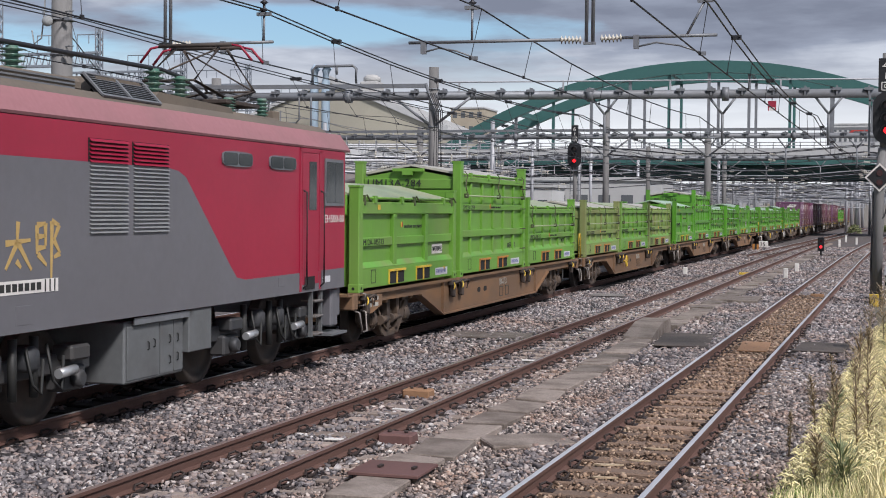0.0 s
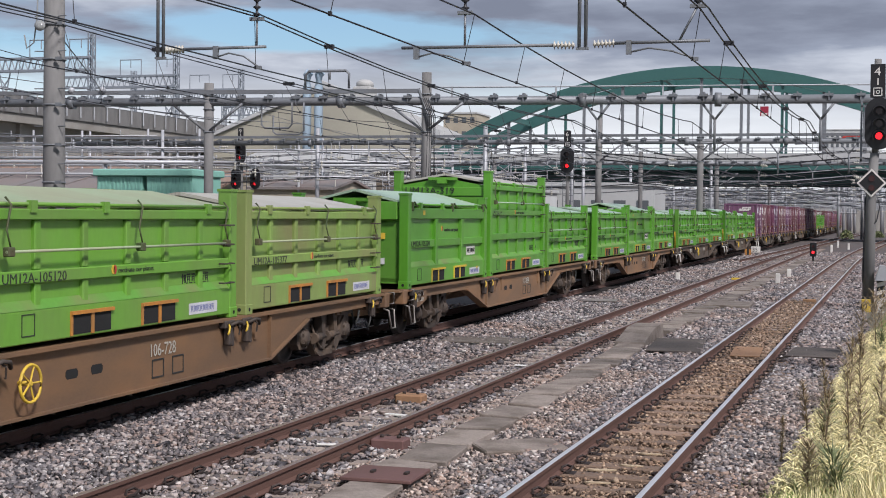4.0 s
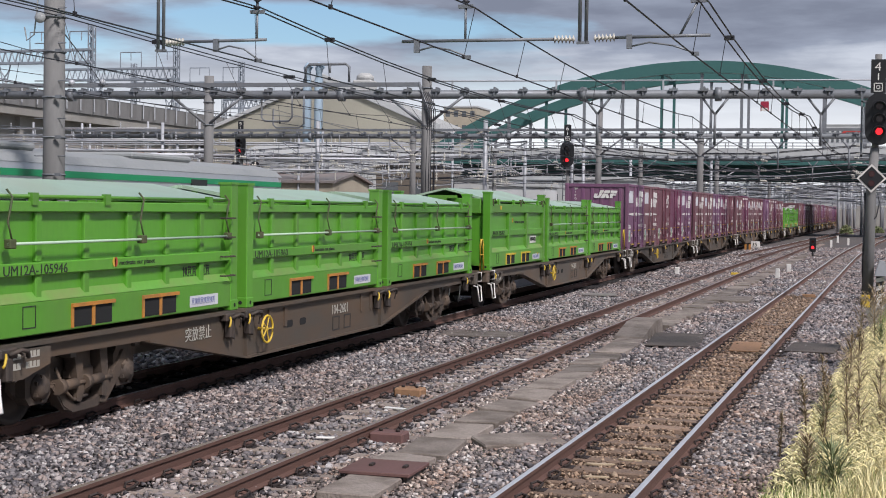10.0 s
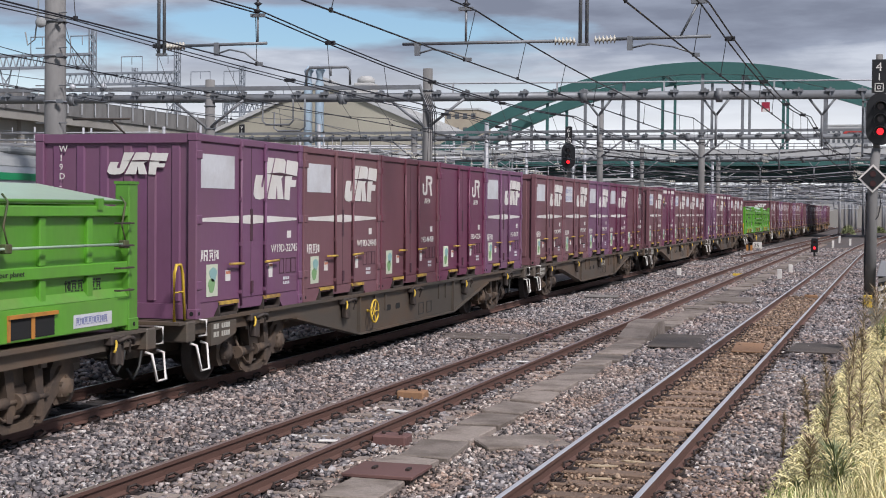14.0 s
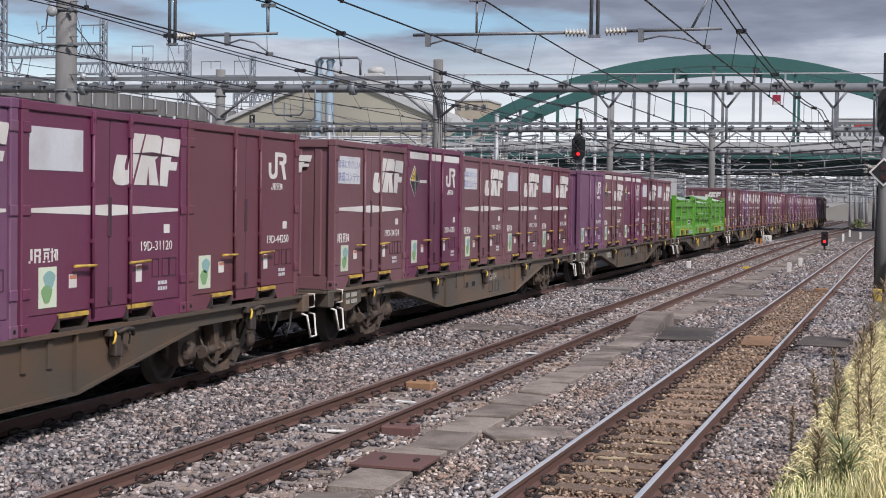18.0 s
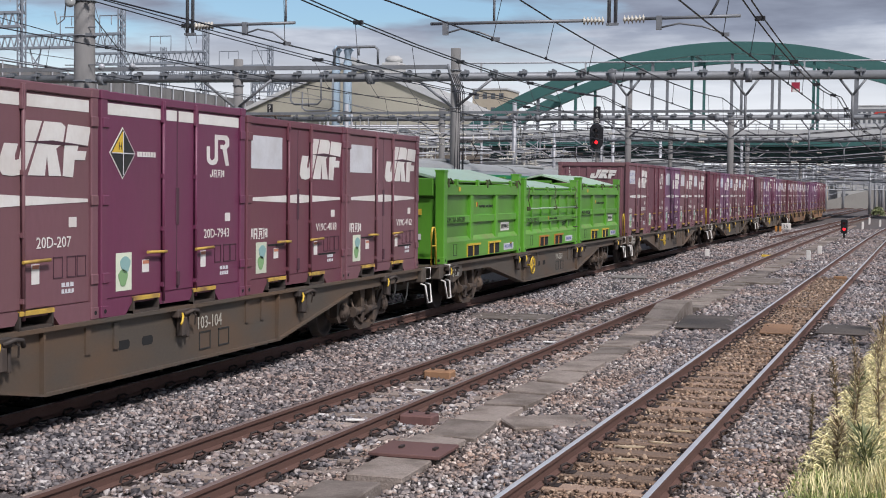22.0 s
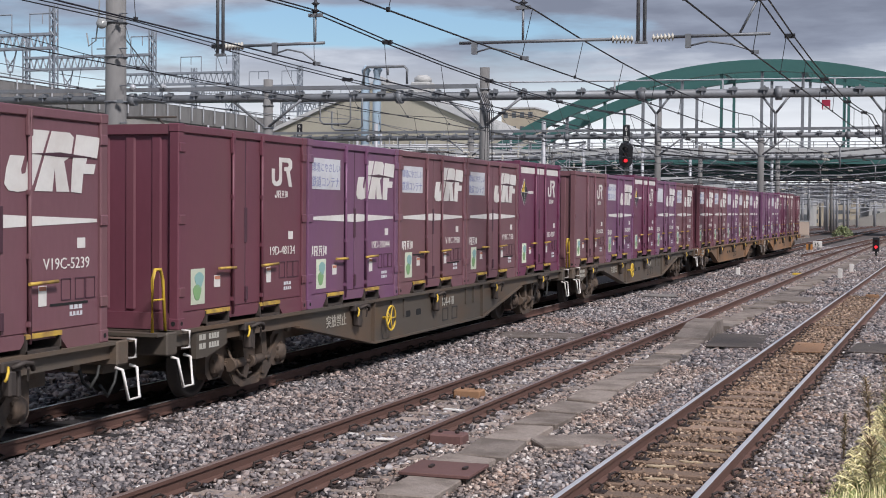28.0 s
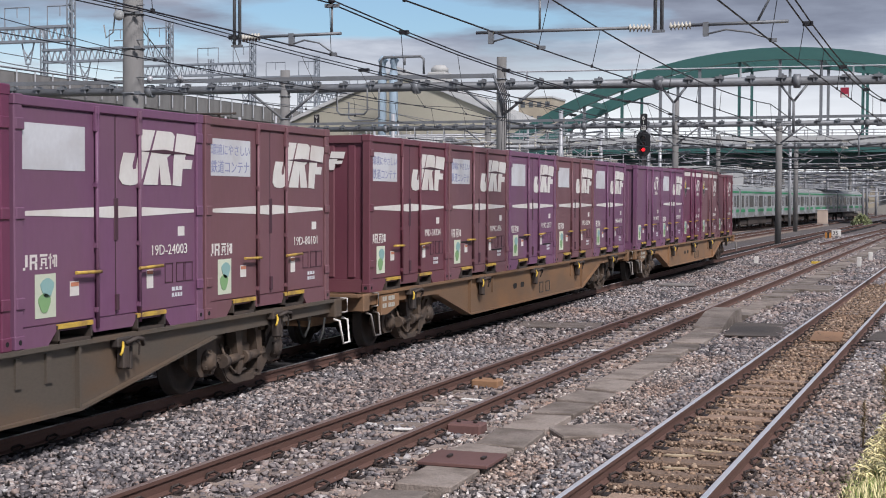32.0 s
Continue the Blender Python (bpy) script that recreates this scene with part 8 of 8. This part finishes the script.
track(lambda y: -6.4 + .052 * (y - 62) if y < 100 else -4.42 + .05 * (y - 100), 84.0, 240.0, "crossover track with worn rails", 6, M["rail_top"], M["sleeper"], 0)
track(lambda y: 3.0 + .03 * (y - 60) - .00002 * (y - 60) ** 2 if y > 60 else 3.0 + .02 * (y - 60), 44.0, 236.0, "side track with a shiny curved rail", 7, M["rail_top"], M["sleeper"], 0)
for off in (-21.0, -25.0, -29.0):
    track(lambda y, off=off: off + .0001 * y * y, 20.0, 200.0, "yard track on ballast", 8, M["rail_top"], M["sleeper"], 0)

# ---------------------------------------------------------------- cable trough and lineside clutter


def trough():
    t = thing("cable_trough", "line of grey concrete cable trough lids between the tracks", "cable trough", kind="structure")
    rng = random.Random(3)

    def mid(y):
        return -4.30 + .0125 * (y - 12) if y < 30 else -4.07 + .03 * (y - 30) * (1 if y < 60 else 1)
    y = 9.6
    first = None
    while y < 90:
        ln = rng.choice((.98, .98, 1.2))
        if not (12.85 < y + ln / 2 < 13.55 or 28.6 < y < 31.6):
            m = pose(mid(y + ln / 2) + rng.uniform(-.07, .07), y + ln / 2, GROUND_Z - .005 + rng.uniform(-.012, .015), rng.uniform(-1.5, 1.5), rng.uniform(-2.5, 2.5), -1.2 + rng.uniform(-3.5, 3.5))
            if first is None:
                first = part("lid", B(-.27, .27, -.485, .485, .0, .135, bevel=.012), M["trough"], t)
                first.matrix_basis = m
            else:
                same("lid", first, t, m @ pose(0, 0, rng.uniform(-.012, .012)))
        y += ln + .012
    bm = bmesh.new()
    prism(bm, [(28.4, GROUND_Z), (31.8, GROUND_Z), (31.5, .10), (30.2, .10), (28.6, -.08)], -4.45, -3.85, "x")
    part("raised_cover", bm, M["trough"], t, "raised sloped concrete cover")
    p = thing("steel_cover", "rust-red steel plate over the cable trough", "cover plate")
    part("plate", B(-4.68, -3.96, 12.86, 13.56, GROUND_Z + .13, GROUND_Z + .165, bevel=.006), M["rust_plate"], p)
    for x, yy in ((-4.45, 13.2), (-4.1, 13.2)):
        part("handle", B(x - .02, x + .02, yy - .05, yy + .05, GROUND_Z + .165, GROUND_Z + .19, bevel=.004), M["clip"], p)
    part("support", B(-4.55, -4.0, 12.92, 13.5, GROUND_Z, GROUND_Z + .13), M["trough"], p)
    s = thing("concrete_slab", "loose concrete slab beside the cable trough", "slab")
    part("slab", B(-.32, .32, -.5, .5, 0, .12, bevel=.015), M["trough"], s).matrix_basis = pose(-3.5, 15.55, GROUND_Z + .01, 0, 2, -58)
    s = thing("concrete_slab", "flat concrete slab across the trough", "slab")
    part("slab", B(-3.92, -2.6, 41.6, 43.7, GROUND_Z, GROUND_Z + .16, bevel=.02), M["trough"], s)


trough()


def flat_piece(name, label, category, x0, x1, y0, y1, z, material, turn=0.0):
    t = thing(name, label, category)
    o = part("sheet", B(-(x1 - x0) / 2, (x1 - x0) / 2, -(y1 - y0) / 2, (y1 - y0) / 2, 0, .022, bevel=.006), material, t)
    o.matrix_basis = pose((x0 + x1) / 2, (y0 + y1) / 2, z, 0, 0, turn)


flat_piece("rubber_mat", "black rubber mat laid beside the polished rail", "mat", -3.75, -2.7, 27.4, 30.3, GROUND_Z + .10, M["black_mat"], 3)
flat_piece("rubber_mat", "black rubber mat outside the polished rail", "mat", -.98, -.05, 27.3, 29.2, GROUND_Z + .10, M["black_mat"], -4)
flat_piece("steel_cover", "ochre rusty plate between the polished rails", "cover plate", -2.06, -1.5, 27.0, 28.9, -.145, M["ochre_plate"], 1)
flat_piece("rubber_mat", "dark brown sheet across the ballast", "mat", -8.1, -6.4, 28.0, 29.3, GROUND_Z + .075, M["trough"], 8)
flat_piece("walkway_slab", "pale slab between the rusty rails", "slab", -5.6, -5.0, 27.8, 29.9, -.2, M["concrete"], 2)
flat_piece("walkway_slab", "grey slab beside the freight track", "slab", -7.7, -6.7, 42.6, 43.8, GROUND_Z + .10, M["concrete"], 5)


def rail_box(x, y, material, label):
    t = thing("rail_box", label, "box")
    part("case", B(x - .2, x + .2, y - .14, y + .14, GROUND_Z + .05, -.06, bevel=.02), material, t)
    for s in (-.1, .1):
        bm = bmesh.new(); lathe(bm, [(.025, 0), (.025, .03)], pose(x + s, y, -.06), 8); part("bolt", bm, M["clip"], t)


# Thin added pieces that stand for pale worn patches of the sleepers
def shim(x, y, a, b, turn):
    t = thing("wood_shim", "thin pale piece standing for a worn patch on the sleepers", "shim")
    bm = bmesh.new()
    prism(bm, [(-a, 0), (-a * .5, -b * .9), (a * .2, -b), (a * .8, -b * .5), (a, .01), (a * .55, b * .6), (-a * .1, b * .5), (-a * .6, b * .8)], 0, .014, "z")
    part("wood", bm, M["pale_wood"], t).matrix_basis = pose(x, y, -.152, 0, 0, turn)


for q in ((-2.38, 14.45, .16, .05, 12), (-2.12, 14.8, .13, .04, -6), (-2.02, 15.6, .13, .04, 4), (-2.3, 13.75, .13, .045, 8)):
    shim(*q)
for x, y, a, b, turn in ((-5.62, 15.0, .11, .035, 10), (-5.55, 17.5, .2, .04, -14), (-5.3, 24.0, .2, .05, 3)):
    flat_piece("white_strip", "white painted strip on the sleepers", "marker", x - a, x + a, y - b, y + b, -.155, M["white"], turn)


rail_box(-4.92, 15.2, M["rust_plate"], "rust-red bonding box beside the rail")
rail_box(-5.85, 19.0, M["ochre_plate"], "orange-brown box between the rails")
rail_box(-6.0, 28.6, M["rust_plate"], "rust-red box between the rails")
rail_box(-4.3, 60.0, M["yellow"], "yellow box between the rails")
rail_box(-1.0, 45.5, M["ochre_plate"], "ochre box between the polished rails")


def near_right(x, y):
    d = x - (-2.69 + .03298 * y)
    return ((d > -.66) & (d < .66)) | ((np.abs(x - (-6.114 + .02487 * y)) < 1.0) & (np.sin(x * 91.7 + y * 57.3) > .1))


def off_trough(x, y):
    return (np.abs(x - np.where(y < 30, -4.30 + .0125 * (y - 12), -4.07 + .03 * (y - 30))) > .24) | (np.sin(x * 71.3 + y * 43.7) * np.sin(x * 5.1 + y * 2.3) > .86)


def left_edge(y):
    return max(-8.85, -.82 * y)


scatter("ballast_stones", 52000, (10.6, 24.0, left_edge, lambda y: -5.2 + .02 * y), .050, M["stone"], "grey angular crushed stone ballast", 1, lambda x, y: ~near_right(x, y) & off_trough(x, y))
scatter("ballast_stones", 92000, (11.2, 24.0, lambda y: -5.2 + .02 * y, lambda y: -.3), .042, M["stone_brown"], "grey-brown angular crushed stone ballast", 9, lambda x, y: ~near_right(x, y) & off_trough(x, y))
scatter("ballast_stones", 78000, (24.0, 46.0, lambda y: -8.6, lambda y: .6), .058, M["stone"], "grey angular crushed stone ballast", 2, lambda x, y: ~near_right(x, y) & off_trough(x, y))
scatter("ballast_stones", 9000, (11.5, 25.0, lambda y: -3.24 + .033 * y, lambda y: -2.14 + .033 * y), .036, M["stone_rust"], "rust-brown ballast between the polished rails", 3, None, .0)
scatter("ballast_stones", 9000, (21.0, 46.0, lambda y: -3.22 + .033 * y, lambda y: -2.16 + .033 * y), .044, M["stone_rust"], "rust-brown ballast between the polished rails", 4, None, .018)
scatter("ballast_stones", 11000, (11.2, 40.0, lambda y: -3.85 + .033 * y, lambda y: -3.36 + .033 * y), .046, M["stone"], "grey ballast heaped against the polished rail", 7, None, .028)
scatter("ballast_stones", 3600, (12.5, 40.0, lambda y: -2.02 + .033 * y, lambda y: -1.4 + .033 * y), .046, M["stone"], "grey ballast heaped against the polished rail", 8, None, .012)
scatter("ballast_stones", 46000, (46.0, 78.0, lambda y: -8.0, lambda y: 2.0), .068, M["stone"], "grey angular crushed stone ballast", 5)
scatter("ballast_stones", 16000, (78.0, 112.0, lambda y: -7.0, lambda y: 4.0), .085, M["stone"], "grey angular crushed stone ballast", 10)
scatter("ballast_stones", 18000, (14.0, 40.0, lambda y: -14.5, lambda y: -9.9), .07, M["stone"], "grey angular crushed stone ballast", 6)

# ---------------------------------------------------------------- grass and weeds


def grass_edge(y):
    return -.74 + .054 * (y - 13.5) + .0003 * (y - 13.5) ** 2


def blades(name, count, y0, y1, width, tall, material, label, seed, curl=.5, broad=.007, inner=0.0):
    rng = np.random.default_rng(seed)
    y = rng.uniform(y0, y1, count)
    x = grass_edge(y) + inner + width * rng.random(count) ** 1.3
    h = tall * rng.uniform(.45, 1.1, count) * np.clip((x - grass_edge(y)) * .75 + .25, .22, 1)
    a = rng.uniform(0, 6.28, count)
    lean = h * rng.uniform(.1, curl, count)
    dx, dy = np.cos(a), np.sin(a)
    w = broad * rng.uniform(.7, 1.4, count)
    base = np.stack([x, y, np.full(count, GROUND_Z)], 1)
    V = []
    for u, ww in ((0, 1), (.45, .9), (.8, .6), (1.0, .12)):
        c = base + np.stack([dx * lean * u * u, dy * lean * u * u, h * (u - .18 * u ** 3)], 1)
        s = np.stack([-dy * w * ww, dx * w * ww, np.zeros(count)], 1)
        V += [c - s, c + s]
    v = np.stack(V, 1).reshape(-1, 3)
    q = np.array([(0, 1, 3, 2), (2, 3, 5, 4), (4, 5, 7, 6)])
    f = (q[None] + (np.arange(count) * 8)[:, None, None]).reshape(-1)
    me = bpy.data.meshes.new(name)
    me.vertices.add(len(v)); me.vertices.foreach_set("co", v.ravel())
    me.loops.add(len(f)); me.loops.foreach_set("vertex_index", f)
    me.polygons.add(count * 3); me.polygons.foreach_set("loop_start", np.arange(count * 3) * 4)
    me.update(); me.validate()
    me.materials.append(material)
    return tagged(new(name, me), label, "grass", kind="stuff")


blades("grass", 5500, 11.8, 14.8, .7, .40, M["grass"], "fresh green grass creeping over the ballast", 24, .8, .004, -.30)
blades("grass", 5000, 11.5, 16.0, .9, .34, M["grass"], "fresh green grass at the track's edge", 21, .7, .004)
blades("grass", 40000, 12.4, 34.0, 3.0, .52, M["grass_dry"], "tall pale straw-yellow grass", 22, .5, .0042, .1)
blades("grass", 9000, 13.0, 46.0, 4.0, .5, M["grass"], "green grass among the straw", 23, .6, .004, .2)


def seed_heads():
    rng = random.Random(5)
    bm = bmesh.new()
    for k in range(9000):
        y = rng.uniform(13.5, 32)
        x = grass_edge(y) + .15 + 2.6 * rng.random() ** 1.2
        h = rng.uniform(.25, .55) * min(1, (x - grass_edge(y)) * .75 + .3)
        a = rng.uniform(0, 6.28)
        d = Vector((math.cos(a), math.sin(a), 0))
        p = Vector((x, y, GROUND_Z + h))
        pts = [p, p + d * .05 + Vector((0, 0, .025)), p + d * .10 + Vector((0, 0, .0))]
        tube(bm, pts, [.004, .009, .003], 4, caps=False)
    tagged(part("seed_heads", bm, M["grass_dry"]), "drooping pale seed heads of the grass", "grass", kind="stuff")


seed_heads()


def weed(x, y, h, spread, seed, label, skin="weed"):
    """A stalky weed: a bare stem below and a brush of small leaves and twigs above."""
    rng = random.Random(seed)
    t = thing("weed", label, "weed", "weeds in the grass")
    bm = bmesh.new()
    top = Vector((x + rng.uniform(-.1, .1), y, GROUND_Z + h))
    foot = Vector((x, y, GROUND_Z))
    tube(bm, [foot, foot.lerp(top, .5) + Vector((rng.uniform(-.02, .02), 0, 0)), top], [.012, .009, .004], 6)
    part("stem", bm, M[skin], t)
    bm = bmesh.new()
    for k in range(260):
        u = .28 + .72 * rng.random()
        p = foot.lerp(top, u)
        a = rng.uniform(0, 6.28)
        r = 1.2 * spread * (.3 + .7 * math.sin(math.pi * min(1, (u - .12) / .9))) * rng.uniform(.2, 1)
        q = p + Vector((math.cos(a) * r, math.sin(a) * r, r * rng.uniform(-.2, 1.1)))
        s = (q - p).cross(Vector((0, 0, 1)))
        s = s.normalized() * .008 if s.length > 1e-5 else Vector((.008, 0, 0))
        m = p.lerp(q, .55)
        vs = [bm.verts.new(v) for v in (p, m + s, q, m - s)]
        bm.faces.new(vs)
    part("leaves", bm, M[skin], t)


for x, y, h, s, k in ((-.38, 17.6, .75, .13, 1), (-.2, 15.4, 1.0, .16, 2), (.1, 15.0, 1.35, .16, 3), (.28, 19.5, 1.2, .2, 4), (-.62, 15.6, .6, .07, 5), (.1, 21.0, 1.0, .3, 6), (.36, 25.5, 1.25, .34, 7), (.62, 28.0, 1.3, .4, 8), (.8, 31.0, 1.2, .4, 9), (-.3, 13.9, .6, .2, 10), (.45, 16.8, 1.1, .2, 11), (1.0, 27.0, 1.3, .3, 12), (-.2, 20.2, .75, .14, 13)):
    weed(x, y, h, s, k, "tall dark-stemmed weed with small leaves standing in the grass" if h > .9 else "short leafy weed at the edge of the ballast")
rng = random.Random(77)
for k in range(8):
    yy = rng.uniform(14.0, 30.0)
    weed(grass_edge(yy) + rng.uniform(.25, 1.5), yy, rng.uniform(.6, 1.0), rng.uniform(.14, .26), 50 + k, "dry brown-green weed stalk among the straw grass", "weed" if k % 3 else "weed_green")
weed(.02, 13.6, .55, .3, 31, "low blue-green leafy weed at the grass edge", "weed_green")



# ---------------------------------------------------------------- what moves
def motions():
    times = [k * 1.0 for k in range(33)]
    for ob, behind, length, place in RIDES:
        mid = behind + length / 2 if length > 15 else -6.0
        walk(ob, [(t, on_line(x_freight, ahead(t) + mid, 14.0 if length > 15 else 8.0) @ place) for t in times])

    for ob, back in CARS:
        walk(ob, [(t, on_line(x_commuter, nose(t) - back, 13.4)) for t in times])
    spin = [k * 2 / 30 for k in range(481)]
    for ob, place, r in WHEELS:
        walk(ob, [(t, pose(0, place, r, math.degrees((ahead(0.0) - ahead(t)) / r))) for t in spin])


motions()
